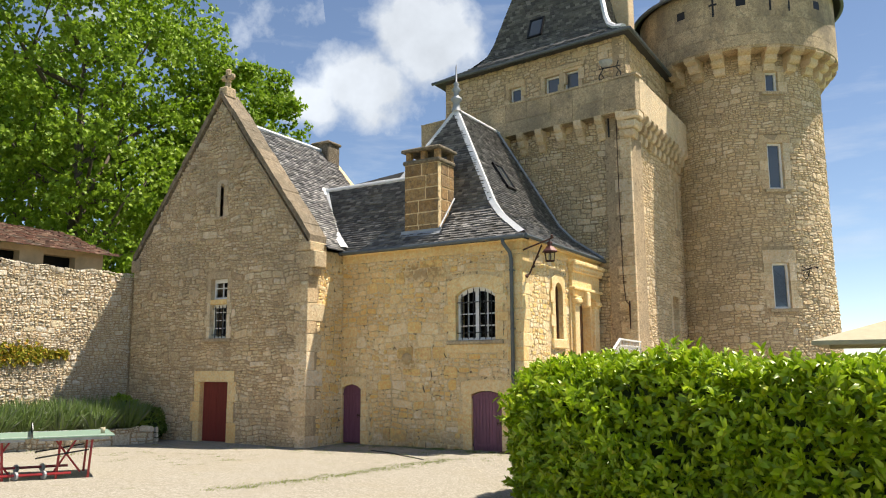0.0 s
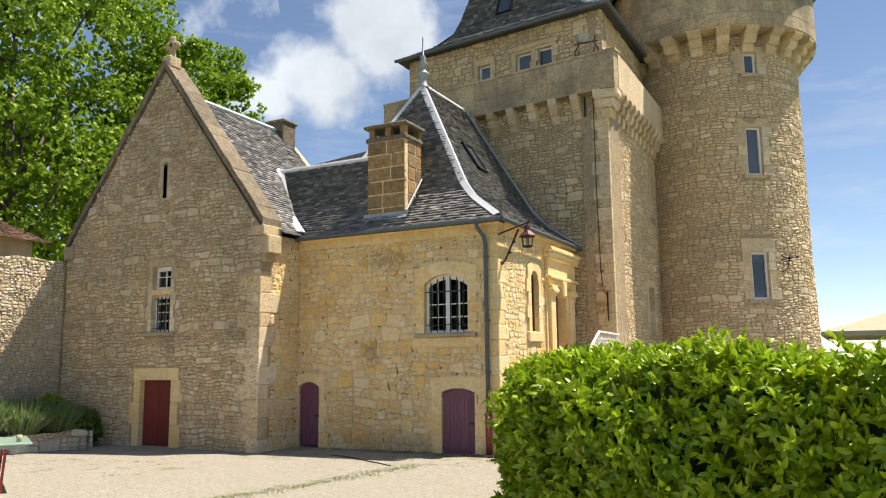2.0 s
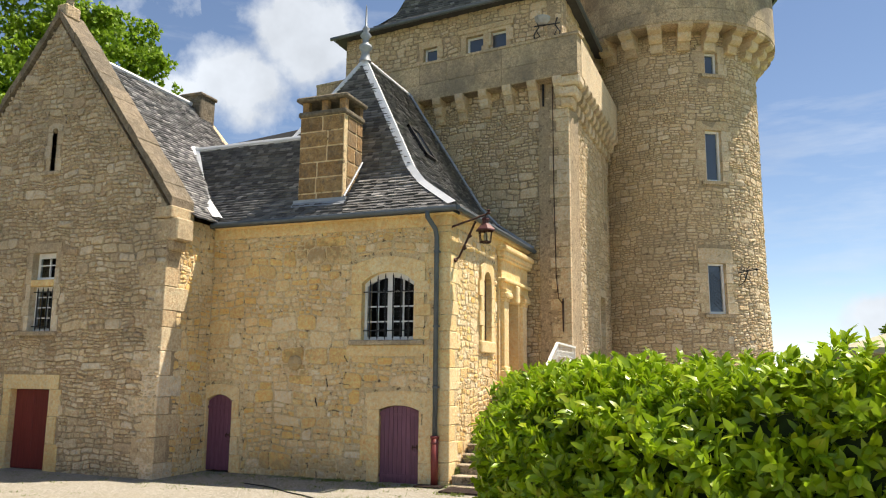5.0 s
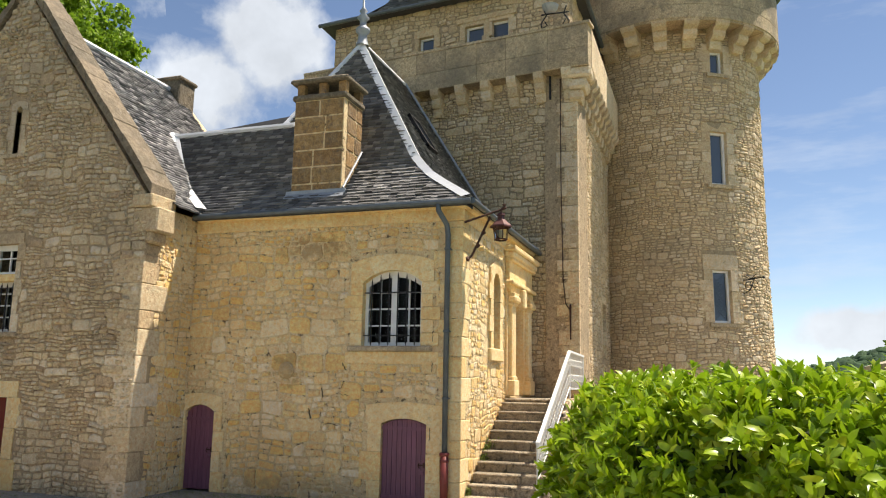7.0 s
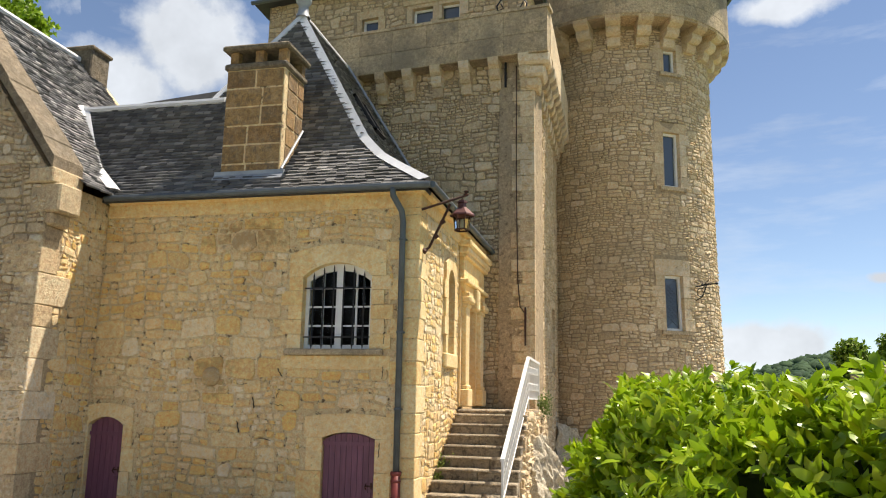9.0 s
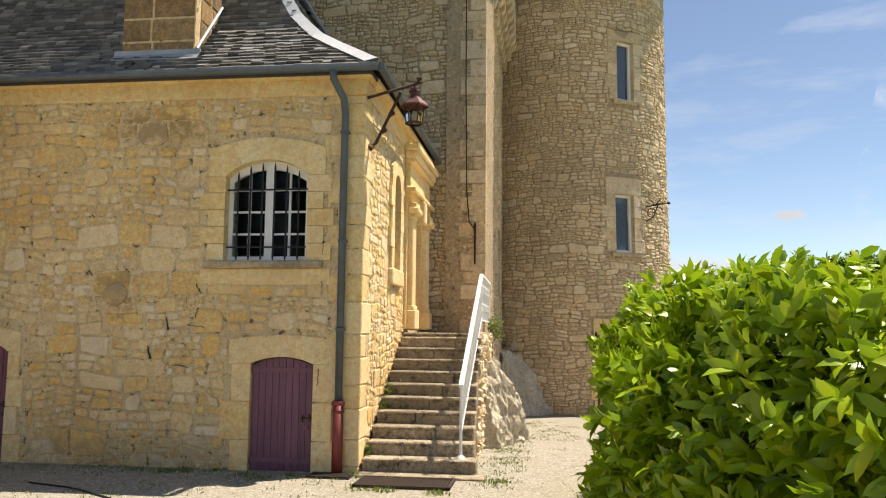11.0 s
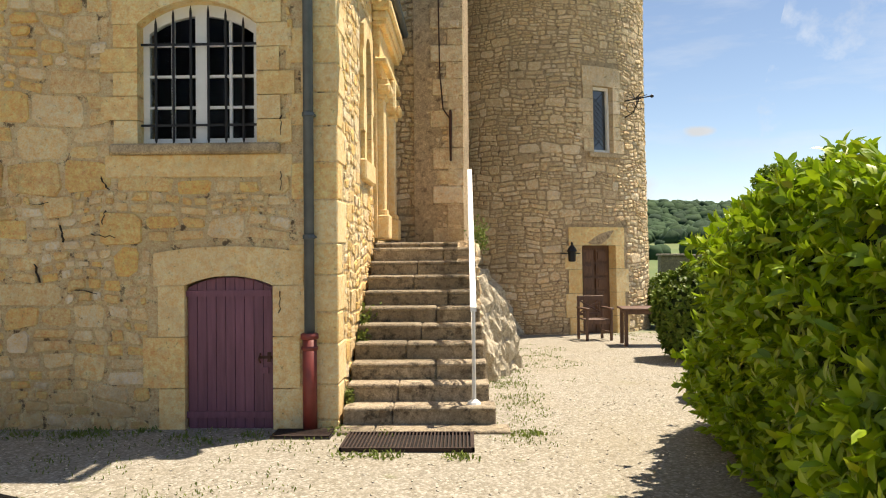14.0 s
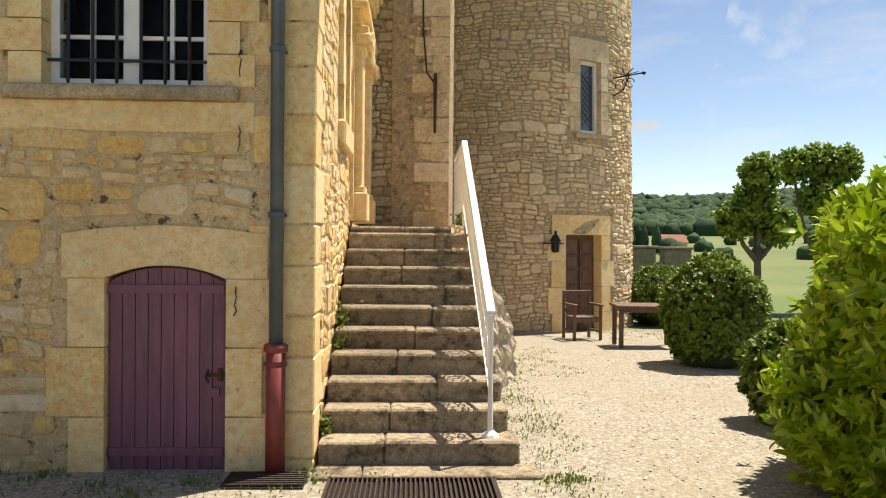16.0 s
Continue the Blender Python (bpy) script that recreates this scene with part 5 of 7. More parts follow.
A = Vector(M_us(UE - EVS, 0, EVS))
B = Vector(M_us(KL - 0.2 + EVS, 0, EVS))
CX, CY = -2.6, 10.2


def flare(s):
    """As bell(), with a broader foot."""
    return s / 0.13 * 0.44 if s < 0.11 else (0.3723 + (s - 0.11) * 1.4 if s < 0.19 else 0.4843 + (s - 0.19) * 0.5157 / 0.81)


def P_kf(a, s):
    """Front slope: a from 0 (east corner) to 1 (west)."""
    k = flare(s)
    return (A.x + (CX + 0.8 - A.x) * k + ((B.x + (CX - 0.8 - B.x) * k) - (A.x + (CX + 0.8 - A.x) * k)) * a,
            (A.y + (CY - A.y) * k) + ((B.y + (CY - B.y) * k) - (A.y + (CY - A.y) * k)) * a, EVZ + KR * s)


def P_kflen(a, s):
    """The same with a in metres from the east corner."""
    w = max(0.2, (Vector(P_kf(1, s)) - Vector(P_kf(0, s))).length)
    return P_kf(a / w, s)


def kwidth(s):
    return (Vector(P_kf(1, s)) - Vector(P_kf(0, s))).length


def P_kel(a, s):
    k = flare(s)
    x = A.x + (CX + 0.8 - A.x) * k
    y0, y1 = A.y + (CY - A.y) * k, 14.0 + (CY - 14.0) * k
    return (x, min(y0 + a, y1), EVZ + KR * s)


roof_k = part("roof", Geo().add([tuple(A + Vector((0, 0, EVZ - 0.05))), tuple(B + Vector((0, 0, EVZ - 0.05))), (B.x, 14, EVZ - 0.05), (A.x, 14, EVZ - 0.05)], [(0, 1, 2, 3)]), M_ROOFBED, keep, "steep grey slate hipped roof of the keep")
slate_roof(roof_k, P_kflen, lambda s: 0.0, kwidth, KR, 8.6, 44, expo=0.12, width=(0.13, 0.24), s1=0.85)
slate_roof(roof_k, P_kel, lambda s: 0.0, lambda s: max(0.3, (14.0 - A.y) * (1 - flare(s))), KR, 8.6, 45, expo=0.12, width=(0.13, 0.24), s1=0.85)
west = Geo()
for i in range(12):
    p, q = i / 12, (i + 1) / 12
    west.add([P_kf(1, p), P_kf(1, q), (P_kf(1, q)[0], 14 + (CY - 14) * flare(q), EVZ + KR * q), (P_kf(1, p)[0], 14 + (CY - 14) * flare(p), EVZ + KR * p)], [(0, 1, 2, 3)])
part("back_slope", west, M_ROOFBED, roof_k)
g = Geo()
hp = [Vector(P_kf(0, s)) + Vector((0, 0, 0.05)) for s in (0.03, 0.08, 0.14, 0.2, 0.3, 0.5, 0.8)]
part("hip_flashing", g.tube(hp, 0.10, 6), M_ZINC, roof_k, "zinc hip flashing")
part("gutter", Geo().tube([tuple(A + Vector((0.05, -0.05, EVZ - 0.03))), tuple(B + Vector((-0.05, -0.05, EVZ - 0.03)))], 0.06, 8), M_GUTTER, roof_k)
part("gutter", Geo().tube([tuple(A + Vector((0.05, -0.05, EVZ - 0.03))), (A.x + 0.05, 13.5, EVZ - 0.03)], 0.06, 8), M_GUTTER, roof_k)
part("chimney", Geo().block(-0.7, 0.05, 9.6, 10.3, 12.6, 16.8, 0.03), M_KEEP, keep, "tall stone chimney behind the roof")
sl0, sl1 = Vector(P_kf(0.60, 0.20)), Vector(P_kf(0.60, 0.32))
ku = (sl1 - sl0).normalized()
kr = Vector((math.cos(SK), -math.sin(SK), 0))
skylight(roof_k, (sl0 + sl1) / 2, kr, ku, kr.cross(ku), 0.62, 0.85)

# ---- the round tower ----
tower = empty("round_tower", (3.03, 13.5, 0), "tall round stone tower with a corbelled top", "building")
TX, TY, TR = 3.03, 13.5, 2.87


def tow_r(v):
    return TR + 0.13 * max(0.0, 1 - v / 6.0)


def M_tow(u, v, n):
    a = u / TR
    r = tow_r(v) + n
    return (TX + r * math.cos(a), TY + r * math.sin(a), v)


def deg(a):
    return radians(a) * TR


TW1, TW2, TW3 = (deg(-65.8), deg(-54.2), 3.97, 5.52), (deg(-63.6), deg(-52.6), 8.10, 9.74), (deg(-61.6), deg(-52.6), 11.60, 12.34)
TD = (deg(-72.8), deg(-54.6), -0.6, 1.80)
twall = part("wall", solid_wall(Geo(), M_tow, deg(-180), deg(180), -0.6, 13.04, 0.6, [TW1, TW2, TW3, TD], step=deg(5)), M_MORTAR_GREY, tower, "curved rubble tower wall, half sunlit")
tow_rects = rubble(random.Random(19), deg(-140), deg(20), -0.4, 12.9, [(TW1[0] - 0.28, TW1[1] + 0.22, 3.75, 6.05), (TW2[0] - 0.25, TW2[1] + 0.22, 7.9, 10.05), (TW3[0] - 0.2, TW3[1] + 0.2, 11.3, 12.6), (TD[0] - 0.34, TD[1] + 0.4, -0.6, 2.3)], 0.54, flat=1.35)
for k, top, sd in ((TW1, 0.45, 81), (TW2, 0.3, 82), (TW3, 0.2, 83)):
    surround(M_tow, twall, M_KEEP, k[0], k[1], k[2], k[3], 0, 0.30, top, courses=5 if k is not TW3 else 2, wedges=1, seed=sd, depth=0.25)
    part("window_sill", Geo().prism(M_tow, [(k[0] - 0.14, k[2] - 0.12), (k[1] + 0.14, k[2] - 0.12), (k[1] + 0.14, k[2] - 0.01), (k[0] - 0.14, k[2] - 0.01)], -0.2, 0.09), M_PARAPET, twall)
    w = part("window", Geo().prism(M_tow, [(k[0], k[2]), (k[1], k[2]), (k[1], k[3]), (k[0], k[3])], -0.19, -0.17), M_SKYPANE, tower, "white-framed leaded window of the tower")
    for a, b in ((k[0], k[0] + 0.07), (k[1] - 0.07, k[1])):
        part("window_frame", Geo().prism(M_tow, [(a, k[2]), (b, k[2]), (b, k[3]), (a, k[3])], -0.18, -0.11), M_WHITE, w)
    for c in (k[2], k[3] - 0.07):
        part("window_frame", Geo().prism(M_tow, [(k[0], c), (k[1], c), (k[1], c + 0.07), (k[0], c + 0.07)], -0.18, -0.11), M_WHITE, w)
    if k is TW1:
        g = Geo()
        a, b, c, d = k[0] + 0.07, k[1] - 0.07, k[2] + 0.07, k[3] - 0.07
        nn = 11
        for i in range(-5, nn):
            for sgn in (1, -1):
                p = (a, c + (d - c) * i / nn) if sgn > 0 else (a, c + (d - c) * (i + 3.2) / nn)
                q = (b, p[1] + sgn * (b - a) * 0.9)
                if min(p[1], q[1]) >= c - 0.02 and max(p[1], q[1]) <= d + 0.02:
                    g.tube([M_tow(*p, -0.165), M_tow(*q, -0.165)], 0.006, 4)
        part("lead_lattice", g, M_IRON, w)
surround(M_tow, twall, M_WARM_ASHLAR, TD[0], TD[1], -0.4, 1.80, 0, 0.34, 0.42, courses=4, wedges=1, seed=84, depth=0.3)
td = part("door", Geo().prism(M_tow, [(TD[0], -0.4), (TD[1], -0.4), (TD[1], 1.8), (TD[0], 1.8)], -0.26, -0.2), M_BROWN, tower, "panelled brown wooden tower door")
for i in range(2):
    for j in range(6):
        a = TD[0] + 0.07 + i * (TD[1] - TD[0] - 0.08) / 2
        b = a + (TD[1] - TD[0] - 0.08) / 2 - 0.07
        z0 = -0.2 + j * 0.325
        g = Geo().prism(M_tow, [(a, z0), (b, z0), (b, z0 + 0.27), (a, z0 + 0.27)], -0.21, -0.19)
        g.prism(M_tow, [(a + 0.05, z0 + 0.05), (b - 0.05, z0 + 0.05), (b - 0.05, z0 + 0.22), (a + 0.05, z0 + 0.22)], -0.19, -0.17)
        part("panel", g, M_BROWN, td)
# corbelled top
RO = 3.55
for i in range(23):
    a = -200 + i * 15.6
    corbel(M_tow, deg(a), 12.32, 0.36, RO - TR, tower, M_KEEP, 3, 0.74)
top = part("parapet", Geo().lathe([(RO - 0.3, 13.05), (RO, 13.05), (RO + 0.0, 15.5), (RO - 0.3, 15.5)], (TX, TY, 0), 72), M_PARAPET, tower, "smooth curved parapet of the tower", True)
rt = random.Random(62)
for z0, z1 in ((13.07, 13.5), (13.5, 14.1), (14.1, 14.75), (14.75, 15.45)):
    a = -160.0
    while a < 10:
        b = a + rt.uniform(10, 22)

        def M_top(u, v, n):
            return (TX + (RO + n) * math.cos(radians(u)), TY + (RO + n) * math.sin(radians(u)), v)
        g = Geo()
        N = 4
        for i in range(N):
            p, q = a + 0.1 + (b - a - 0.2) * i / N, a + 0.1 + (b - a - 0.2) * (i + 1) / N
            g.add([M_top(p, z0 + 0.006, 0.012), M_top(q, z0 + 0.006, 0.012), M_top(q, z1 - 0.006, 0.012), M_top(p, z1 - 0.006, 0.012)], [(0, 1, 2, 3)])
            g.add([M_top(p, z0 + 0.006, 0), M_top(q, z0 + 0.006, 0), M_top(q, z0 + 0.006, 0.012), M_top(p, z0 + 0.006, 0.012)], [(0, 1, 2, 3)])
        part("parapet_block", g, M_PARAPET, top)
        a = b
part("corbel_ring", Geo().lathe([(TR - 0.1, 13.0), (RO - 0.02, 13.0), (RO - 0.02, 13.06), (TR - 0.1, 13.06)], (TX, TY, 0), 72), M_PARAPET, tower)
# slits are flat black patches, the shade of an opening painted on
for a, h in ((-90.7, 0.55), (-49, 0.3), (-60, 0.5)):
    g = Geo()
    e = math.degrees(0.035 / RO)
    g.add([M_top(a - e, 14.3, 0.017), M_top(a + e, 14.3, 0.017), M_top(a + e, 14.3 + h * 1.3, 0.017), M_top(a - e, 14.3 + h * 1.3, 0.017)], [(0, 1, 2, 3)])
    g.add([M_top(a - 4 * e, 14.72, 0.018), M_top(a + 4 * e, 14.72, 0.018), M_top(a + 4 * e, 14.8, 0.018), M_top(a - 4 * e, 14.8, 0.018)], [(0, 1, 2, 3)])
    part("arrow_slit", g, M_IRON, top)
# loopholes likewise: black patches for shaded holes, nothing is cut
for a in (-75.8, -29, -110):
    part("loophole", Geo().add([M_top(a - 2.6, 14.55, 0.018), M_top(a + 2.6, 14.55, 0.018), M_top(a + 2.6, 14.85, 0.018), M_top(a - 2.6, 14.85, 0.018)], [(0, 1, 2, 3)]), M_IRON, top)
part("roof", Geo().lathe([(RO + 0.3, 15.35), (RO + 0.32, 15.42), (RO - 0.5, 16.0), (0.05, 22.0)], (TX, TY, 0), 64), M_SLATE, tower, "conical slate tower roof", True)
part("gutter", Geo().lathe([(RO + 0.26, 15.34), (RO + 0.36, 15.34), (RO + 0.36, 15.44), (RO + 0.26, 15.44)], (TX, TY, 0), 64), M_GUTTER, tower)

# ---- outside stair ----
stair = empty("outside_stair", (0.7, 0, 0), "straight flight of worn stone steps up to the entrance door", "staircase")
RIS, TRD = 0.1705, 0.287
rs = random.Random(91)
for i in range(11):
    y0 = 0.05 + TRD * i
    w = 1.50 if i == 0 else (1.46 - 0.015 * i if i < 6 else 1.36)
    z1 = 0.025 + RIS * (i + 1) if i < 10 else 1.803
    y1 = y0 + TRD + 0.05 if i < 9 else (3.1 if i == 9 else 5.36)
    z0 = z1 - RIS - 0.02 if i else -0.2
    cut = rs.uniform(0.3, 0.75) * w
    for a, b in ((0.03, cut), (cut, w)):
        k = rs.uniform(-0.006, 0.006)
        g = Geo().block(a + 0.003, b - 0.003, y0 + k + 0.018, y1, z0, z1 - 0.04, 0.014)
        g.block(a + 0.002, b - 0.002, y0 + k, y1, z1 - 0.052, z1 + k * 0.5, 0.016)
        part("step", g, M_STEP, stair)
part("stair_core", Geo().box(0.03, 1.30, 3.0, 5.34, -0.3, 1.66).box(0.03, 1.3, 1.5, 3.1, -0.3, 0.8), M_MORTAR_GREY, stair)


def M_cheek(u, v, n):
    return (1.32 + n, u, v)


cheek = part("cheek_wall", Geo().prism(M_cheek, [(1.6, -0.3), (5.35, -0.3), (5.35, 1.82), (2.95, 1.82), (1.6, 0.9)], -0.2, 0.03), M_MORTAR_GREY, stair, "rough rubble side of the stair")
cheek_rects = rubble(random.Random(92), 1.7, 5.3, -0.1, 1.8, [], 0.7, lambda v: (max(1.7, 1.6 + (v - 0.9) / 0.92 * 1.35), 5.3))
part("threshold_slab", Geo().block(0.02, 0.35, -0.24, 0.08, -0.1, 0.03, 0.012).block(0.36, 1.62, -0.22, 0.08, -0.1, 0.028, 0.012), M_STEP, stair)
# white iron railing
rail = empty("stair_railing", (1.29, 0.2, 0.195), "white painted wrought iron stair railing with scrollwork", "railing")
XR = 1.29
part("post", Geo().tube([(XR, 0.20, 0.195), (XR, 0.20, 0.55), (XR, 0.20, 1.10)], [0.022, 0.018, 0.018], 8).lathe([(0.07, 0), (0.06, 0.02), (0.025, 0.05)], (XR, 0.2, 0.195), 10), M_WHITE, rail)


def bar_along(pts, w, h):
    g = Geo()
    for p, q in zip(pts, pts[1:]):
        p, q = Vector(p), Vector(q)
        g.add([p + Vector((sx * w, 0, sz * h)) for sx, sz in ((-1, -1), (1, -1), (1, 1), (-1, 1))] + [q + Vector((sx * w, 0, sz * h)) for sx, sz in ((-1, -1), (1, -1), (1, 1), (-1, 1))],
              [(0, 1, 5, 4), (1, 2, 6, 5), (2, 3, 7, 6), (3, 0, 4, 7), (0, 1, 2, 3), (4, 5, 6, 7)])
    return g


part("top_rail", bar_along([(XR, 0.20, 1.11), (XR, 3.42, 2.79)], 0.03, 0.022), M_WHITE, rail)
part("bottom_rail", bar_along([(XR, 0.20, 0.52), (XR, 3.42, 2.06)], 0.014, 0.012), M_WHITE, rail)
part("top_rail", bar_along([(XR, 3.42, 2.79), (XR, 5.25, 2.76)], 0.03, 0.022), M_WHITE, rail)
part("bottom_rail", bar_along([(XR, 3.42, 2.02), (XR, 5.25, 2.02)], 0.014, 0.012), M_WHITE, rail)
part("post", Geo().tube([(XR, 5.25, 1.80), (XR, 5.25, 2.77)], 0.018, 6), M_WHITE, rail)
part("post", Geo().tube([(XR, 3.42, 1.80), (XR, 3.42, 2.80)], 0.018, 6), M_WHITE, rail)


def scroll(y, z0, z1):
    """An upright with a curl on each side."""
    g = Geo().tube([(XR, y, z0), (XR, y, z1)], 0.009, 5)
    for sgn in (1, -1):
        for c in (0.3, 0.72):
            cz = z0 + (z1 - z0) * c
            g.tube([(XR, y + sgn * (0.012 + 0.05 * math.sin(q)) , cz + 0.07 * math.cos(q)) for q in (math.pi * k / 6 for k in range(7))], 0.007, 4)
    return g


y = 0.36
while y < 5.2:
    z_lo = 0.52 + (y - 0.2) * 0.4783 if y < 3.42 else 2.02
    z_hi = 1.11 + (y - 0.2) * 0.5217 if y < 3.42 else 2.77
    part("baluster", scroll(y, z_lo, z_hi), M_WHITE, rail)
    y += 0.128

# ---- hedge of cherry laurel ----
HEDGE = [(4.0, 0.5), (3.52, -0.25), (3.26, -1.6), (3.08, -3.2), (2.95, -4.8), (3.0, -6.2), (3.3, -7.2), (3.9, -8.0), (4.7, -8.65), (5.9, -9.2), (7.4, -9.6), (9.2, -9.8), (11.5, -10.0),
         (11.5, -6.0), (7.0, -5.0), (5.4, -2.0), (4.8, 0.3)]


def hedge_top(x, y):
    return 1.90 + 0.08 * min(1.0, max(0.0, (y + 4.5) / 3.0)) + 0.08 * math.sin(1.3 * x + 0.7 * y) + 0.07 * math.sin(2.9 * x - 1.7 * y + 1.0)


def inside(poly, x, y):
    c = False
    for (x0, y0), (x1, y1) in zip(poly, poly[1:] + poly[:1]):
        if (y0 > y) != (y1 > y) and x < (x1 - x0) * (y - y0) / (y1 - y0) + x0:
            c = not c
    return c


def rounded(poly, rounds=2):
    for _ in range(rounds):
        q = []
        for (x0, y0), (x1, y1) in zip(poly, poly[1:] + poly[:1]):
            q += [(x0 * 0.75 + x1 * 0.25, y0 * 0.75 + y1 * 0.25), (x0 * 0.25 + x1 * 0.75, y0 * 0.25 + y1 * 0.75)]
        poly = q
    return poly


HP = rounded(HEDGE)
hr = np.random.RandomState(3)


def hedge_shell(density_side, density_top):
    pos, out = [], []
    for (x0, y0), (x1, y1) in zip(HP, HP[1:] + HP[:1]):
        L = math.hypot(x1 - x0, y1 - y0)
        thin = 0.3 if x0 > 10 or (y0 > -5.5 and x0 > 4.6) else 1.0
        nx, ny = (y1 - y0) / L, -(x1 - x0) / L
        if inside(HP, x0 + nx * 0.1, y0 + ny * 0.1):
            nx, ny = -nx, -ny
        for _ in range(int(L * 2.0 * density_side * thin)):
            t, z = hr.rand(), hr.rand() * 2.0
            x, y = x0 + (x1 - x0) * t, y0 + (y1 - y0) * t
            T = hedge_top(x, y)
            z = 0.08 + z / 2.0 * T
            b = 0.10 * math.sin(2.1 * x + 1.3 * y + 2.2 * z) + 0.08 * math.sin(4.3 * z + 3.1 * x - 2.0 * y) + 0.09 * hr.randn()
            b -= 0.16 * max(0, (z - T + 0.35) / 0.35) ** 2
            b += 0.10 * math.sin(math.pi * min(1, z / T)) - 0.05
            pos.append((x + nx * b, y + ny * b, z))
            out.append((nx + hr.randn() * 0.45, ny + hr.randn() * 0.45, 0.45 + hr.randn() * 0.4))
    xs, ys = [p[0] for p in HP], [p[1] for p in HP]
    area = (max(xs) - min(xs)) * (max(ys) - min(ys))
    for _ in range(int(area * density_top)):
        x, y = hr.uniform(min(xs), max(xs)), hr.uniform(min(ys), max(ys))
        if inside(HP, x, y):
            pos.append((x, y, hedge_top(x, y) + 0.05 * hr.randn() + (0.14 if hr.rand() < 0.12 else 0)))
            out.append((hr.randn() * 0.4, hr.randn() * 0.4, 1.0))
    return np.array(pos), np.array(out)


hedge = empty("hedge", (4.0, -6.0, 0), "dense bright green laurel hedge with glossy leaves", "hedge")
pos, out = hedge_shell(270, 150)
V, F = tuft_leaves(pos, out, 7, 0.118, 0.043, 0.95, 0.16)
ob = new("foliage", raw_mesh("foliage", V, F, M_LAUREL))
ob.parent, ob.matrix_parent_inverse = hedge, Matrix.Translation(-hedge.location)
tagged(ob, kind="stuff")
# closed dark shell behind the leaves, painted as the hedge's inner shade
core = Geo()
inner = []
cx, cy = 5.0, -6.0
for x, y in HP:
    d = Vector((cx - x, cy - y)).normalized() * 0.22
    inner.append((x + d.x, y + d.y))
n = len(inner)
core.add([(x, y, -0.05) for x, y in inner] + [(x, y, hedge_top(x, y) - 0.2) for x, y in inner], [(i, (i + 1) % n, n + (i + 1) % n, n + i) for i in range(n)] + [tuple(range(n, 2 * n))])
part("inner_shade", core, M_CORE, hedge, "dark shell standing in for the shade inside the hedge")


def clipped_bush(name, x, y, r, h, label, mat=M_BOX, count=2600, leaf=0.035, group=""):
    """A clipped ball: dense small leaves over a dark shell that stands in for inner shade."""
    z = court_z(x, y)
    ob = empty(name, (x, y, z), label, "bush", group)
    P = hr.normal(size=(count, 3))
    P /= np.linalg.norm(P, axis=1, keepdims=True)
    bump = 1 + 0.07 * np.sin(P[:, 0] * 5 + x) * np.sin(P[:, 2] * 6) + 0.05 * np.sin(P[:, 1] * 9 + 2) + 0.035 * hr.normal(size=count)
    Q = P * bump[:, None] * np.array([r, r, h / 2]) + np.array([x, y, z + h / 2])
    Q = Q[Q[:, 2] > z + 0.02]
    O = (Q - np.array([x, y, z + h * 0.4])) + np.array([0, 0, 0.2])
    V, F = tuft_leaves(Q, O, 6, leaf * 2.2, leaf * 1.1, 0.9, 0.1)
    m = new("foliage", raw_mesh("foliage", V, F, mat))
    m.parent, m.matrix_parent_inverse = ob, Matrix.Translation(-ob.location)
    tagged(m, kind="stuff")
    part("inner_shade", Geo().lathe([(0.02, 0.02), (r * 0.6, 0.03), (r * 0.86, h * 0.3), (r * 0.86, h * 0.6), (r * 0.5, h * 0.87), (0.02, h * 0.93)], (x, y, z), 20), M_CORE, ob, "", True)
    return ob


clipped_bush("boxwood_bush", 5.07, 5.57, 0.72, 1.55, "large clipped boxwood ball beside the gravel path")
clipped_bush("boxwood_bush", 4.35, 1.6, 0.5, 0.95, "low boxwood ball beside the laurel hedge", count=1500)
clipped_bush("boxwood_bush", 6.6, 12.6, 0.9, 1.35, "clipped boxwood bush behind the garden table")
clipped_bush("boxwood_bush", 7.6, 11.4, 0.9, 1.25, "clipped boxwood bush near the terrace edge")

# ---- trees ----


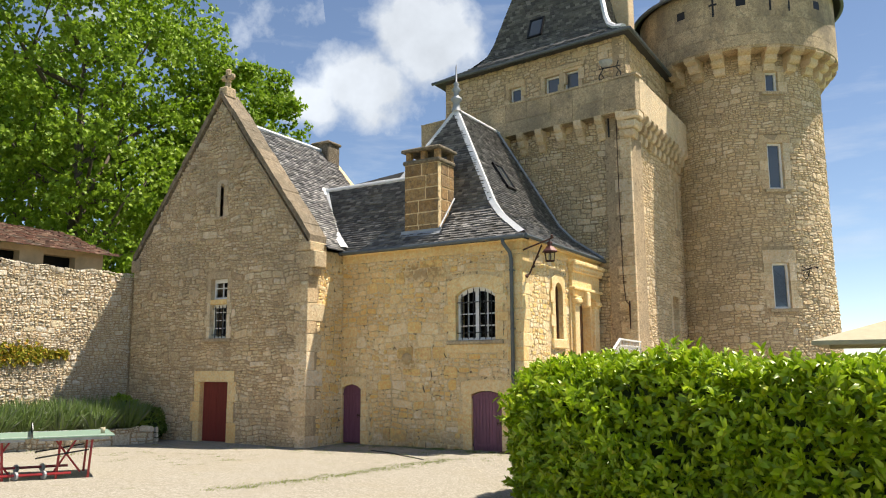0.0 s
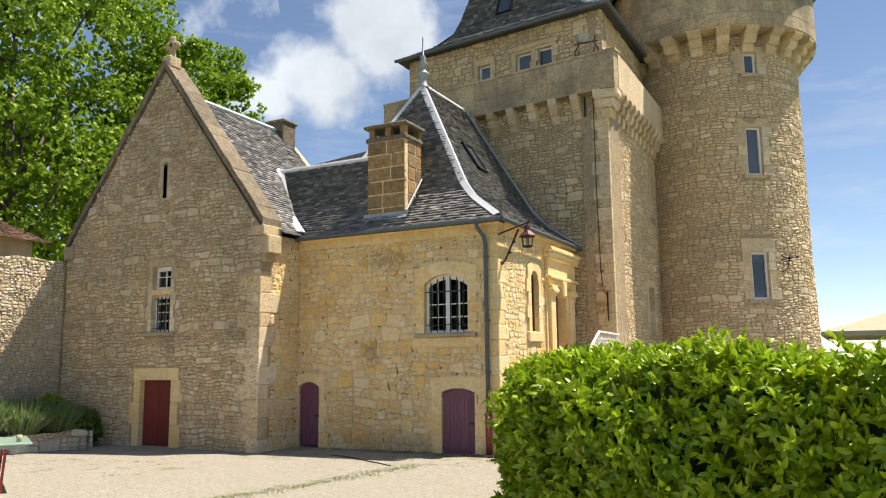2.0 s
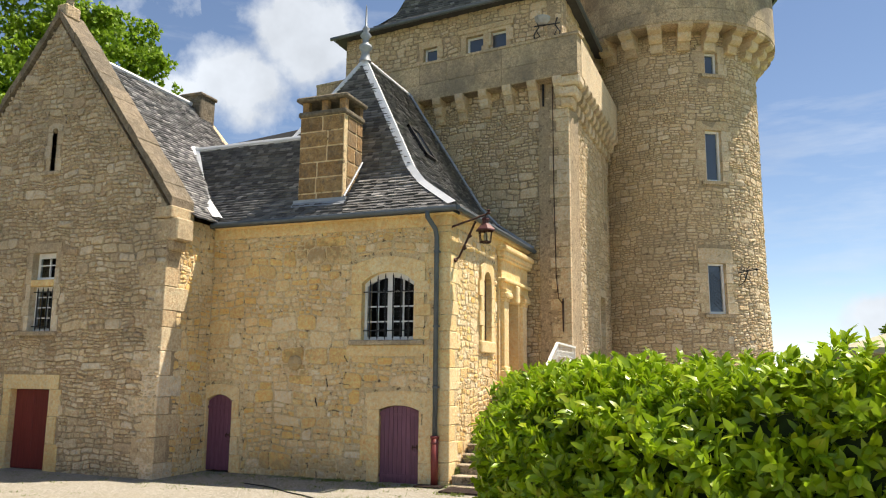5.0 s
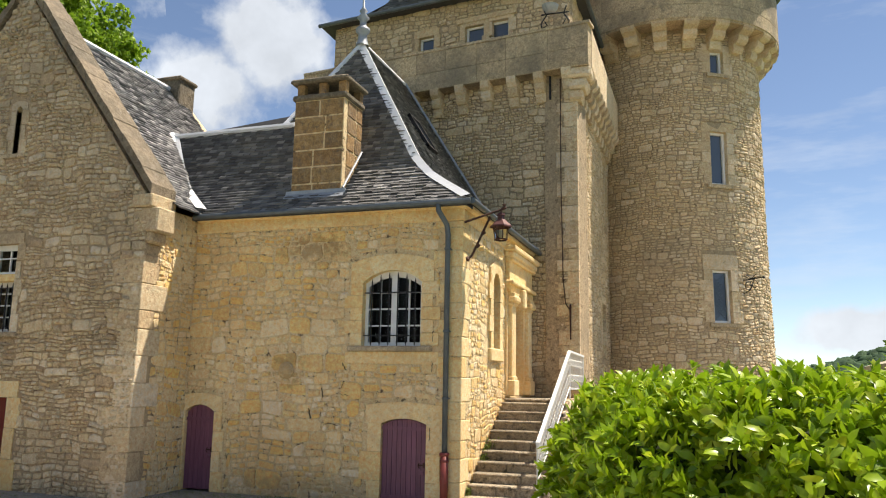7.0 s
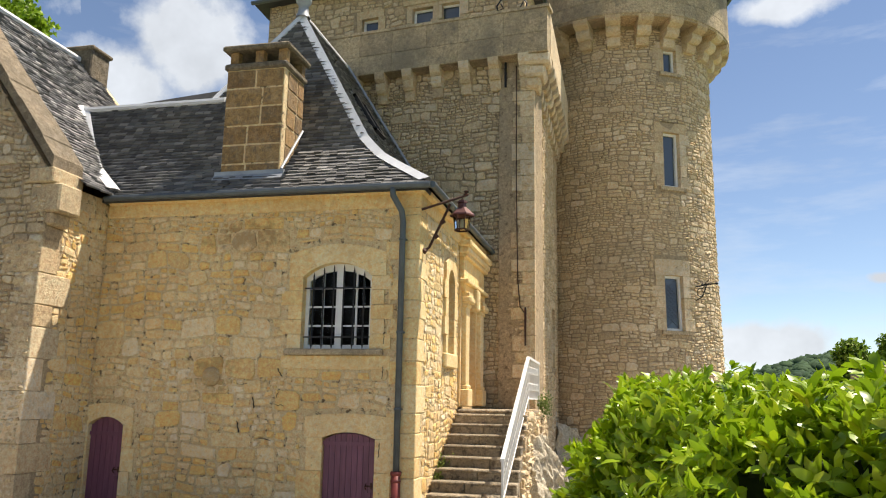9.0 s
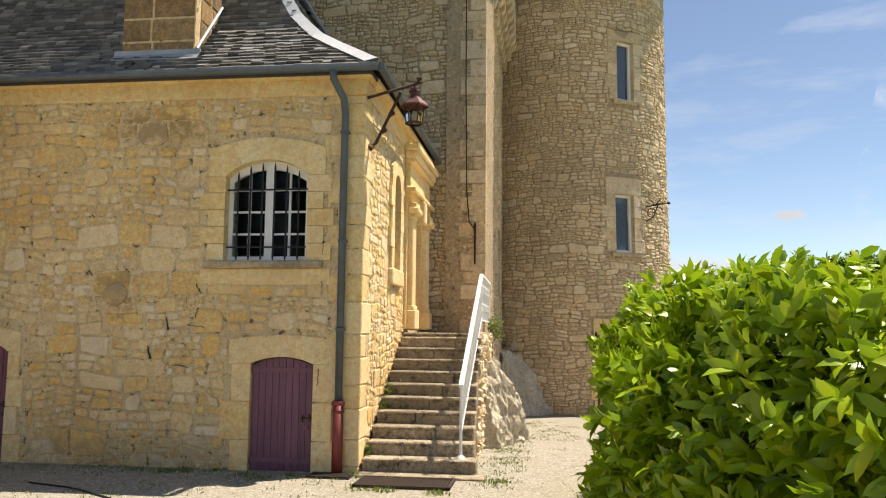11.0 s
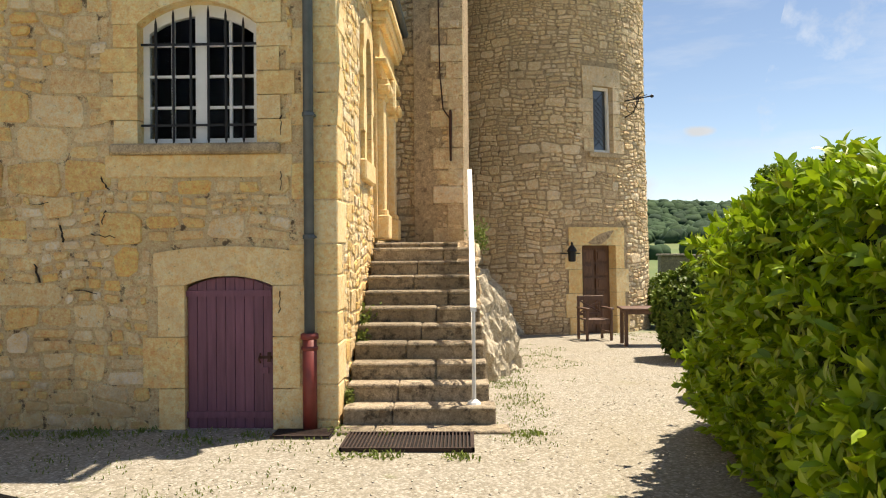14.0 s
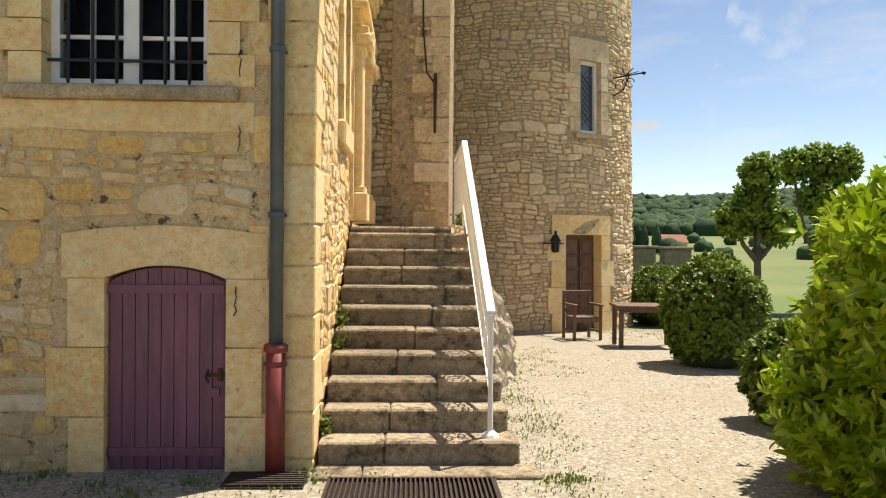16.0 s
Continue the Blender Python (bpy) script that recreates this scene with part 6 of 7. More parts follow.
def tree(name, x, y, height, spread, label, clumps, leaf, seed, base=0.30, trunk=0.35, mat=M_TREE, per=9, zb=None):
    """A tapered trunk, forked limbs, and a crown of leafy clumps at the limbs' ends."""
    rng = random.Random(seed)
    z = court_z(x, y) if zb is None else zb
    ob = empty(name, (x, y, z), label, "tree")
    g = Geo()
    g.tube([(x, y, z - 0.2), (x + 0.1, y, z + height * 0.15), (x - 0.1, y + 0.1, z + height * 0.4), (x, y, z + height * 0.75)], [trunk * 1.3, trunk, trunk * 0.75, trunk * 0.2], 9)
    tips = []
    for i in range(16):
        h0 = height * rng.uniform(base * 0.8, 0.72)
        a = rng.uniform(0, 2 * math.pi)
        L = spread * rng.uniform(0.45, 0.95) * (1 - 0.45 * max(0, h0 / height - 0.4))
        p0 = Vector((x, y, z + h0))
        p2 = p0 + Vector((math.cos(a) * L, math.sin(a) * L, height * rng.uniform(0.08, 0.28)))
        p1 = (p0 + p2) / 2 + Vector((0, 0, -0.04 * height * rng.random()))
        g.tube([p0, p1, p2], [trunk * 0.4, trunk * 0.22, 0.03], 6)
        tips += [p1, p2]
        for _ in range(2):
            q = p1 + Vector((rng.uniform(-1, 1), rng.uniform(-1, 1), rng.uniform(0.2, 1))) * spread * 0.35
            g.tube([p1, q], [trunk * 0.16, 0.02], 5)
            tips.append(q)
    part("trunk", g, M_BARK, ob, "", True)
    st = np.random.RandomState(seed)
    cs = []
    for i in range(clumps):
        a, u, q = st.uniform(0, 2 * math.pi), st.uniform(0, 1), st.uniform(0.55, 1.0)
        zz = base + (1 - base) * u
        R = spread * math.sqrt(max(0.03, 1 - ((zz - base - 0.32 * (1 - base)) / (0.72 * (1 - base))) ** 2)) if zz > base else spread * 0.4
        lump = 1 + 0.22 * math.sin(3 * a + seed) * math.sin(7 * u + seed)
        cs.append((x + math.cos(a) * R * q * lump, y + math.sin(a) * R * q * lump, z + height * zz))
    cs = np.array(cs + [tuple(t) for t in tips])
    rad = st.uniform(0.5, 1.15, len(cs)) * spread * 0.17
    m = 46
    D = st.normal(size=(len(cs), m, 3))
    D /= np.linalg.norm(D, axis=2, keepdims=True)
    D *= st.uniform(0.5, 1.08, (len(cs), m, 1)) * rad[:, None, None] * np.array([1.15, 1.15, 0.7])
    P = (cs[:, None, :] + D).reshape(-1, 3)
    O = D.reshape(-1, 3) + np.array([0, 0, 0.25 * spread * 0.17]) + st.normal(scale=0.05, size=(len(cs) * m, 3))
    V, F = tuft_leaves(P, O, per, leaf, leaf * 0.62, 1.0, 0.15)
    c = new("crown", raw_mesh("crown", V, F, mat))
    c.parent, c.matrix_parent_inverse = ob, Matrix.Translation(-ob.location)
    tagged(c, kind="stuff")
    return ob


tree("tree", -22.3, 2.6, 22.0, 7.0, "tall leafy broadleaf tree behind the court wall", 330, 0.19, 101, 0.22, per=6)
tree("tree", -19.4, 9.4, 17.0, 4.3, "tall leafy broadleaf tree behind the gabled wing", 210, 0.19, 102, 0.22, per=6)
tree("tree", -28, -4.5, 21.0, 6.5, "broadleaf tree beyond the shed", 200, 0.25, 103, 0.2, per=4)
tree("tree", -33, 7, 20, 7.5, "large broadleaf tree in the wood behind", 140, 0.34, 104, 0.16, per=3)
tree("tree", -28, 15, 16, 6.0, "large broadleaf tree in the wood behind", 110, 0.34, 105, 0.16, per=3)


def pollard(x, y, lobes, seed):
    """A clipped tree: a bare trunk, knuckled limbs, and a dense leafy lobe at each limb's end."""
    z = court_z(x, y)
    st = np.random.RandomState(seed)
    ob = empty("pollarded_tree", (x, y, z), "small clipped pollarded tree on the terrace", "tree")
    g = Geo().tube([(x, y, z - 0.1), (x + 0.03, y, z + 0.9), (x, y, z + 1.9)], [0.13, 0.10, 0.09], 8)
    for dx, dy, h, r in lobes:
        g.tube([(x, y, z + 1.5), (x + dx * 0.6, y + dy * 0.6, z + 1.5 + (h - 1.5) * 0.4), (x + dx, y + dy, z + h)], [0.08, 0.06, 0.03], 6)
    part("trunk", g, M_BARK, ob, "", True)
    Ps, Os = [], []
    for dx, dy, h, r in lobes:
        D = st.normal(size=(int(900 * r), 3))
        D /= np.linalg.norm(D, axis=1, keepdims=True)
        lump = 1 + 0.14 * np.sin(D[:, 0] * 5 + seed) * np.sin(D[:, 2] * 6 + h) + 0.10 * st.normal(size=len(D))
        Ps.append(D * (lump * st.choice((1.0, 0.75), len(D)))[:, None] * r + np.array([x + dx, y + dy, z + h]))
        Os.append(D + np.array([0, 0, 0.35]))
    V, F = tuft_leaves(np.concatenate(Ps), np.concatenate(Os), 6, 0.13, 0.075, 1.0, 0.15)
    c = new("crown", raw_mesh("crown", V, F, M_POLLARD))
    c.parent, c.matrix_parent_inverse = ob, Matrix.Translation(-ob.location)
    tagged(c, kind="stuff")


pollard(9.75, 14.6, ((0.05, 0.0, 3.85, 0.46), (-0.65, -0.1, 2.55, 0.44), (0.0, 0.2, 2.9, 0.6), (0.55, 0.0, 2.45, 0.5)), 110)
pollard(12.2, 16.2, ((-0.75, 0.0, 4.15, 0.42), (0.0, 0.1, 4.3, 0.45), (0.7, 0.0, 4.2, 0.48), (0.1, 0.0, 3.3, 0.6)), 112)
pollard(15.6, 15.5, ((-0.7, 0.0, 4.2, 0.5), (0.2, 0.1, 4.4, 0.5), (0.9, 0.0, 4.1, 0.5), (0.1, 0.0, 3.2, 0.7)), 114)

# ---- court wall, shed, planter ----
court = empty("wall_court", (-12.8, -6, 0), "high rough stone court wall, partly sunlit", "wall", kind="structure")


def M_ct(u, v, n):
    return (-12.78 + n, u, v)


cw = part("wall_core", Geo().box(-13.3, -12.78, -22, GY + 0.5, -0.3, 4.9).box(-12.79, -12.66, GY + 0.04, GY + 0.5, -0.3, 5.0), M_MORTAR_GREY, court)
court_rects = rubble(random.Random(25), -13.0, GY, 0.3, 5.0, [], 0.45, None)
shed = empty("shed", (-16, -5, 0), "low shed with an old red tile roof behind the wall", "shed")
part("wall", solid_wall(Geo(), lambda u, v, n: (-14.2 + n, u, v), -16, -1.6, 0, 5.72, 0.3, [(-5.6, -4.4, 5.1, 5.5), (-8.6, -7.2, 5.1, 5.5), (-3.6, -2.6, 5.1, 5.5), (-11.5, -10, 5.1, 5.5)]), M_PLASTER, shed)
# black board behind the openings, coloured as the shed's inner shade
part("shed_gloom_board", Geo().box(-14.9, -14.8, -16, -1.6, 4.5, 5.7), M_IRON, shed)
sr = part("roof", Geo().add([(-13.8, -16.2, 5.66), (-13.8, -1.4, 5.66), (-17, -1.4, 6.75), (-17, -16.2, 6.75)], [(0, 1, 2, 3)]), M_TILE, shed, "old red-brown tile roof")
g = Geo()
rr = random.Random(26)
for i in range(22):
    y = -16.2
    while y < -1.4:
        w = rr.uniform(0.16, 0.22)
        s, t = i / 22, min(1, (i + 1.2) / 22)
        k = rr.uniform(0.03, 0.07)
        g.add([(-13.75 - 3.2 * s, y, 5.66 + 1.09 * s + k), (-13.75 - 3.2 * s, y + w - 0.01, 5.66 + 1.09 * s + k), (-13.75 - 3.2 * t, y + w - 0.01, 5.68 + 1.09 * t), (-13.75 - 3.2 * t, y, 5.68 + 1.09 * t), (-13.75 - 3.2 * s, y, 5.66 + 1.09 * s), (-13.75 - 3.2 * s, y + w - 0.01, 5.66 + 1.09 * s)], [(0, 1, 2, 3), (4, 5, 1, 0)])
        y += w


def tile_mat():
    m, t, b = material("weathered_tile", 0.9)
    col = ramp_of(t, each_of(t), [(0.0, (0.08, 0.04, 0.03)), (0.4, (0.15, 0.065, 0.04)), (0.7, (0.11, 0.07, 0.05)), (1.0, (0.26, 0.16, 0.11))])
    col = mix_of(t, rng_of(t, noise_at(t, 2.0, 6.0), 0.5, 0.65, 0, 0.7), col, (0.09, 0.08, 0.06))
    t.links.new(col, b.inputs["Base Color"])
    return m


tagged(part("tile_courses", g, tile_mat(), sr), kind="stuff")

planter = empty("planter_wall", (-10.9, -4, 0), "low rough stone retaining wall of a lavender bed", "planter")
pl = part("wall_core", Geo().add([(-10.35, -2.4, -0.1), (-11.6, -6.2, -0.1), (-12.2, -13, -0.1), (-12.7, -13, -0.1), (-12.7, -2.2, -0.1), (-10.35, -2.4, 0.42), (-11.6, -6.2, 0.42), (-12.2, -13, 0.42), (-12.7, -13, 0.42), (-12.7, -2.2, 0.42)],
                                   [(0, 1, 6, 5), (1, 2, 7, 6), (2, 3, 8, 7), (4, 0, 5, 9), (5, 6, 7, 8, 9)]), M_MORTAR_GREY, planter)


def M_pl(u, v, n):
    d = Vector((-1.25, -3.8)).normalized()
    if u < 4.0:
        return (-10.35 + d.x * u - d.y * n, -2.4 + d.y * u + d.x * n, v)
    e = Vector((-0.6, -6.8)).normalized()
    return (-11.6 + e.x * (u - 4.0) - e.y * n, -6.2 + e.y * (u - 4.0) + e.x * n, v)


pl_rects = rubble(random.Random(27), 0.0, 9.5, -0.05, 0.44, [], 0.8)
lay_stones(pl_rects, M_pl, M_COURT, planter, (0.01, 0.05), seed=28, near=lambda u, v: True)
pl_end = rubble(random.Random(29), -12.7, -10.3, -0.05, 0.44, [], 0.8)
lay_stones(pl_end, lambda u, v, n: (u, -2.3 - n, v), M_COURT, planter, (0.01, 0.04), seed=30)


def lavender(x, y, z, r, h, label):
    ob = empty("lavender_bush", (x, y, z), label, "bush", "lavender in the planter")
    n = 620
    a, q = hr.uniform(0, 2 * math.pi, n), np.sqrt(hr.rand(n)) * r * 0.5
    P = np.stack([x + np.cos(a) * q, y + np.sin(a) * q, np.full(n, z)], 1)
    A = np.stack([np.cos(a) * q / r * 1.4, np.sin(a) * q / r * 1.4, np.ones(n)], 1) + hr.normal(scale=0.16, size=(n, 3))
    V, F = leaves(P, A, hr.normal(size=(n, 3)), h * hr.uniform(0.55, 1.1, n), np.full(n, 0.022), 0.05)
    Q = P + A / np.linalg.norm(A, axis=1, keepdims=True) * h * hr.uniform(0.2, 0.75, (n, 1))
    V2, F2 = tuft_leaves(Q, A, 4, 0.10, 0.014, 0.8, 0.1)
    m = new("foliage", raw_mesh("foliage", np.concatenate([V, V2]), np.concatenate([F, F2 + len(V)]), M_LAV))
    m.parent, m.matrix_parent_inverse = ob, Matrix.Translation(-ob.location)
    tagged(m, kind="stuff")


for i in range(11):
    lavender(-11.0 - 0.16 * i + hr.uniform(-0.15, 0.15), -2.9 - 0.85 * i, 0.4, 0.75, 0.85, "bushy green lavender overhanging the low wall")
for i in range(7):
    lavender(-11.75 - 0.05 * i, -3.2 - 1.1 * i, 0.4, 0.7, 0.95, "tall green lavender at the foot of the wall")
clipped_bush("shrub", -11.5, -2.6, 0.45, 1.3, "small glossy shrub in the planter corner", M_TREE, 420, 0.05)
clipped_bush("shrub", -10.95, -2.25, 0.55, 1.0, "dark shrub at the foot of the gable", M_BOX, 900, 0.035)
# yellowing vine on the court wall
n = 900
u = hr.uniform(-9, -3.6, n)
zv = 2.55 + 0.08 * np.sin(u * 1.4) + 0.15 * hr.normal(size=n) * np.clip((-3.2 - u) / 2.0, 0.3, 1) - 0.06 * (u + 6)
V, F = tuft_leaves(np.stack([np.full(n, -12.72), u, zv], 1), np.tile([[1.0, 0, 0.1]], (n, 1)) + hr.normal(scale=0.3, size=(n, 3)), 4, 0.09, 0.07, 1.0, 0.2)
tagged(new("vine", raw_mesh("vine", V, F, M_VINE)), "yellowing creeper on the court wall", "creeper", kind="stuff")

# ---- table tennis table ----
tt = empty("table_tennis_table", (-6.1, -8.6, 0.05), "pale green outdoor table tennis table on red steel legs", "table")
TM = pose(-6.04, -7.03, 0, 0, 0, 238.7)
ZT = 0.82
for a in (0.0, 1.38):
    part("table_half", Geo().block(a, a + 1.36, 0, 1.52, ZT - 0.03, ZT, 0.006, TM), M_GREENTOP, tt, "green half with a pale edge line")
    part("edge_line", Geo().box(a + 0.005, a + 1.355, 0.006, 0.026, ZT + 0.002, ZT + 0.004, TM).box(a + 0.005, a + 1.355, 1.494, 1.514, ZT + 0.002, ZT + 0.004, TM), M_WHITE, tt)
    part("apron", Geo().box(a + 0.1, a + 1.26, 0.06, 0.09, ZT - 0.08, ZT - 0.03, TM).box(a + 0.1, a + 1.26, 1.43, 1.46, ZT - 0.08, ZT - 0.03, TM), M_LEAD, tt)
for a, b in ((0.42, 0.14), (0.42, 1.38), (0.95, 1.38), (2.32, 0.14), (2.32, 1.38), (1.8, 1.38)):
    part("leg", Geo().tube([TM @ Vector((a, b, 0.03)), TM @ Vector((a - 0.05 if a < 1.4 else a + 0.05, b, ZT - 0.03))], 0.022, 6), M_REDTUBE, tt)
for a, b in ((0.55, 1.0), (1.0, 0.62), (2.1, 1.7), (1.7, 2.15)):
    part("brace", Geo().tube([TM @ Vector((a, 1.3, 0.16)), TM @ Vector((b, 1.3, ZT - 0.05))], 0.018, 6), M_REDTUBE, tt)
for b in (0.12, 1.4):
    part("crossbar", Geo().tube([TM @ Vector((0.42, b, 0.56)), TM @ Vector((1.3, b, 0.44))], 0.014, 6), M_IRON, tt)
    part("floor_bar", Geo().tube([TM @ Vector((0.7, b, 0.16)), TM @ Vector((2.05, b, 0.16))], 0.025, 6), M_REDTUBE, tt)
    for a in (1.15, 1.6):
        w = TM @ Vector((a, b, 0.15))
        part("wheel", Geo().tube([tuple(w + Vector((0.0, -0.02, 0))), tuple(w + Vector((0, 0.02, 0)))], 0.075, 12), M_LEAD, tt)
part("net", Geo().box(1.365, 1.372, -0.1, 1.62, ZT + 0.005, ZT + 0.15, TM), M_IRON, tt, "dark net with a white top tape")
part("net_tape", Geo().box(1.362, 1.375, -0.1, 1.62, ZT + 0.14, ZT + 0.16, TM), M_WHITE, tt)
part("net_post", Geo().box(1.35, 1.39, -0.13, -0.09, ZT - 0.06, ZT + 0.17, TM), M_IRON, tt)
cup = TM @ Vector((0.18, 1.1, ZT))
thing("plastic_cup", Geo().lathe([(0.001, 0), (0.035, 0), (0.045, 0.11), (0.04, 0.11), (0.032, 0.01), (0.001, 0.01)], tuple(cup), 14), M_CANVAS, "pale plastic cup standing on the table tennis table", "cup", smooth=True)

# ---- downpipe, lantern, things on walls ----
pipe = empty("downpipe", (-0.25, -0.09, 0), "grey rain downpipe ending in a red iron shoe", "pipe")
part("pipe", Geo().tube([(-0.36, -0.33, 5.2), (-0.36, -0.31, 5.08), (-0.26, -0.14, 4.86), (-0.25, -0.09, 4.7), (-0.25, -0.09, 0.9)], 0.048, 12), M_GUTTER, pipe, "", True)
part("iron_shoe", Geo().tube([(-0.25, -0.09, 0.92), (-0.25, -0.09, -0.08)], 0.068, 12).lathe([(0.07, 0), (0.085, 0.01), (0.085, 0.05), (0.07, 0.06)], (-0.25, -0.09, 0.86), 14).lathe([(0.07, 0), (0.08, 0.01), (0.08, 0.03), (0.07, 0.04)], (-0.25, -0.09, 0.76), 14), M_REDPIPE, pipe, "red painted cast iron shoe", True)
for z in (1.8, 2.95, 4.4):
    part("pipe_collar", Geo().lathe([(0.05, 0), (0.06, 0.005), (0.06, 0.04), (0.05, 0.045)], (-0.25, -0.09, z), 12).box(-0.31, -0.19, -0.06, 0.0, z + 0.01, z + 0.03), M_GUTTER, pipe)

lan = empty("wall_lantern", (0.6, 0.35, 4.8), "rusty iron wall lantern with a red-brown hood on a bracket", "lamp")
LX, LY, LZ = 0.60, 0.36, 4.70
part("bracket", Geo().tube([(0.0, 0.06, 4.92), (0.68, 0.39, 5.22)], 0.02, 6).tube([(0.02, 0.20, 4.28), (0.10, 0.23, 4.34), (0.42, 0.29, 5.05)], 0.022, 6).tube([(0.18, 0.24, 4.5), (0.23, 0.26, 4.54)], 0.035, 6).tube([(0.28, 0.26, 4.74), (0.33, 0.28, 4.78)], 0.035, 6)
     .tube([(0.0, 0.2, 4.30), (0.06, 0.21, 4.26)], 0.04, 6), M_RUST, lan, "rusty iron bracket with a brace")
part("scroll_top", Geo().lathe([(0.01, 0), (0.05, 0.02), (0.02, 0.05), (0.045, 0.08), (0.01, 0.1)], (0.66, 0.38, 5.2), 8).tube([(LX, LY, 5.18), (LX, LY, 5.12)], 0.012, 6), M_RUST, lan)
part("hood", Geo().lathe([(0.205, 0.0), (0.20, 0.025), (0.08, 0.14), (0.065, 0.15), (0.065, 0.21), (0.085, 0.22), (0.075, 0.25), (0.04, 0.27), (0.001, 0.29)], (LX, LY, LZ + 0.16), 6), M_HOOD, lan, "red-brown six-sided hood")
g = Geo()
for k in range(6):
    a = math.pi / 3 * k
    b = a + math.pi / 3
    g.tube([(LX + 0.14 * math.cos(a), LY + 0.14 * math.sin(a), LZ + 0.165), (LX + 0.11 * math.cos(a), LY + 0.11 * math.sin(a), LZ - 0.06)], 0.010, 5)
    part("lantern_pane", Geo().add([(LX + 0.135 * math.cos(a), LY + 0.135 * math.sin(a), LZ + 0.16), (LX + 0.135 * math.cos(b), LY + 0.135 * math.sin(b), LZ + 0.16), (LX + 0.105 * math.cos(b), LY + 0.105 * math.sin(b), LZ - 0.05), (LX + 0.105 * math.cos(a), LY + 0.105 * math.sin(a), LZ - 0.05)], [(0, 1, 2, 3)]), M_GLASS, lan)
g.lathe([(0.115, 0), (0.125, 0.01), (0.125, 0.03), (0.105, 0.03)], (LX, LY, LZ - 0.08), 6)
part("cage", g, M_RUST, lan)
part("lamp_globe", Geo().lathe([(0.001, 0), (0.035, 0.015), (0.045, 0.09), (0.03, 0.15), (0.001, 0.16)], (LX, LY, LZ - 0.04), 10), M_CANVAS, lan, "", True)

chain = empty("hanging_chain", (0.9, 5.3, 6), "old rusty chain and iron bar on the keep wall", "chain")
part("chain", Geo().tube([(0.80, 5.33, 9.6), (0.80, 5.34, 6.8), (0.83, 5.34, 4.6), (0.88, 5.34, 4.0), (0.98, 5.34, 3.86)], 0.012, 5), M_RUST, chain)
part("bar", Geo().tube([(1.0, 5.33, 3.98), (1.0, 5.31, 3.9), (1.0, 5.31, 3.15)], [0.02, 0.028, 0.018], 6), M_RUST, chain)
thing("drain_spout", Geo().tube([(0.55, 5.33, 9.7), (0.55, 5.33, 9.1)], 0.03, 6), M_IRON, "short dark drain spout under the parapet", "pipe")

tri = empty("iron_basket", (1.0, 5.3, 10.9), "wrought iron basket stand on the parapet corner", "ornament")
g = Geo()
bx, by = 0.72, 5.15
for sx in (-0.22, 0.22):
    g.tube([(bx + sx * 1.5, by, 10.86), (bx + sx * 1.6, by, 11.05), (bx + sx, by, 11.25), (bx + sx * 1.3, by, 11.45)], 0.02, 5)
    g.tube([(bx + sx * 1.5, by, 10.92), (bx + sx * 0.9, by, 10.98), (bx + sx * 1.2, by, 11.1)], 0.016, 5)
g.tube([(bx - 0.35, by, 11.28), (bx + 0.35, by, 11.28)], 0.02, 5)
part("stand", g, M_IRON, tri)
part("bowl", Geo().lathe([(0.02, 0), (0.12, 0.03), (0.20, 0.14), (0.22, 0.2), (0.18, 0.2), (0.1, 0.06)], (bx - 0.12, by, 11.3), 10), M_LEAD, tri)

sconce = empty("wall_sconce", M_tow(deg(-78.5), 1.6, 0.1), "small black iron lantern beside the tower door", "lamp")
sx, sy, sz = M_tow(deg(-78.5), 1.55, 0.16)
part("lantern_body", Geo().lathe([(0.05, 0), (0.08, 0.02), (0.09, 0.22), (0.12, 0.24), (0.05, 0.36), (0.02, 0.38), (0.03, 0.42), (0.002, 0.46)], (sx, sy, sz - 0.12), 6), M_IRON, sconce)
part("arm", Geo().tube([M_tow(deg(-78.5), 1.5, -0.02), (sx, sy, sz - 0.05)], 0.015, 5).tube([M_tow(deg(-83), 1.62, 0.05), M_tow(deg(-74), 1.62, 0.05)], 0.014, 5), M_IRON, sconce)
part("glass", Geo().lathe([(0.06, 0.0), (0.07, 0.16)], (sx, sy, sz - 0.08), 8), M_GLASS, sconce)

brk = empty("iron_bracket", M_tow(deg(-45), 5.2, 0.1), "black scrolled iron bracket on the tower wall", "bracket")
g = Geo()
g.tube([M_tow(deg(-45), 5.25, -0.02), M_tow(deg(-45), 5.27, 0.75)], 0.016, 5)
g.tube([M_tow(deg(-45), 4.85, -0.02), M_tow(deg(-45), 4.95, 0.25), M_tow(deg(-45), 5.25, 0.4)], 0.014, 5)
for o, r in ((0.18, 0.12), (0.42, 0.10), (0.3, 0.07)):
    g.tube([M_tow(deg(-45), 5.2 - r + r * math.sin(q), o + r * math.cos(q)) for q in (0.6 * k for k in range(10))], 0.011, 4)
for k in range(8):
    g.tube([M_tow(deg(-45), 5.27, 0.3), M_tow(deg(-45 + RND.uniform(-6, 6)), 5.27 + RND.uniform(-0.06, 0.16), 0.3 + RND.uniform(-0.25, 0.25))], 0.01, 4)
g.lathe([(0.001, 0), (0.045, 0.03), (0.045, 0.06), (0.001, 0.09)], M_tow(deg(-45), 5.22, 0.75), 8)
part("scrollwork", g, M_IRON, brk)

# ---- garden table and chair by the tower ----


def ground_at(x, y, dz=0.0):
    return court_z(x, y) + dz


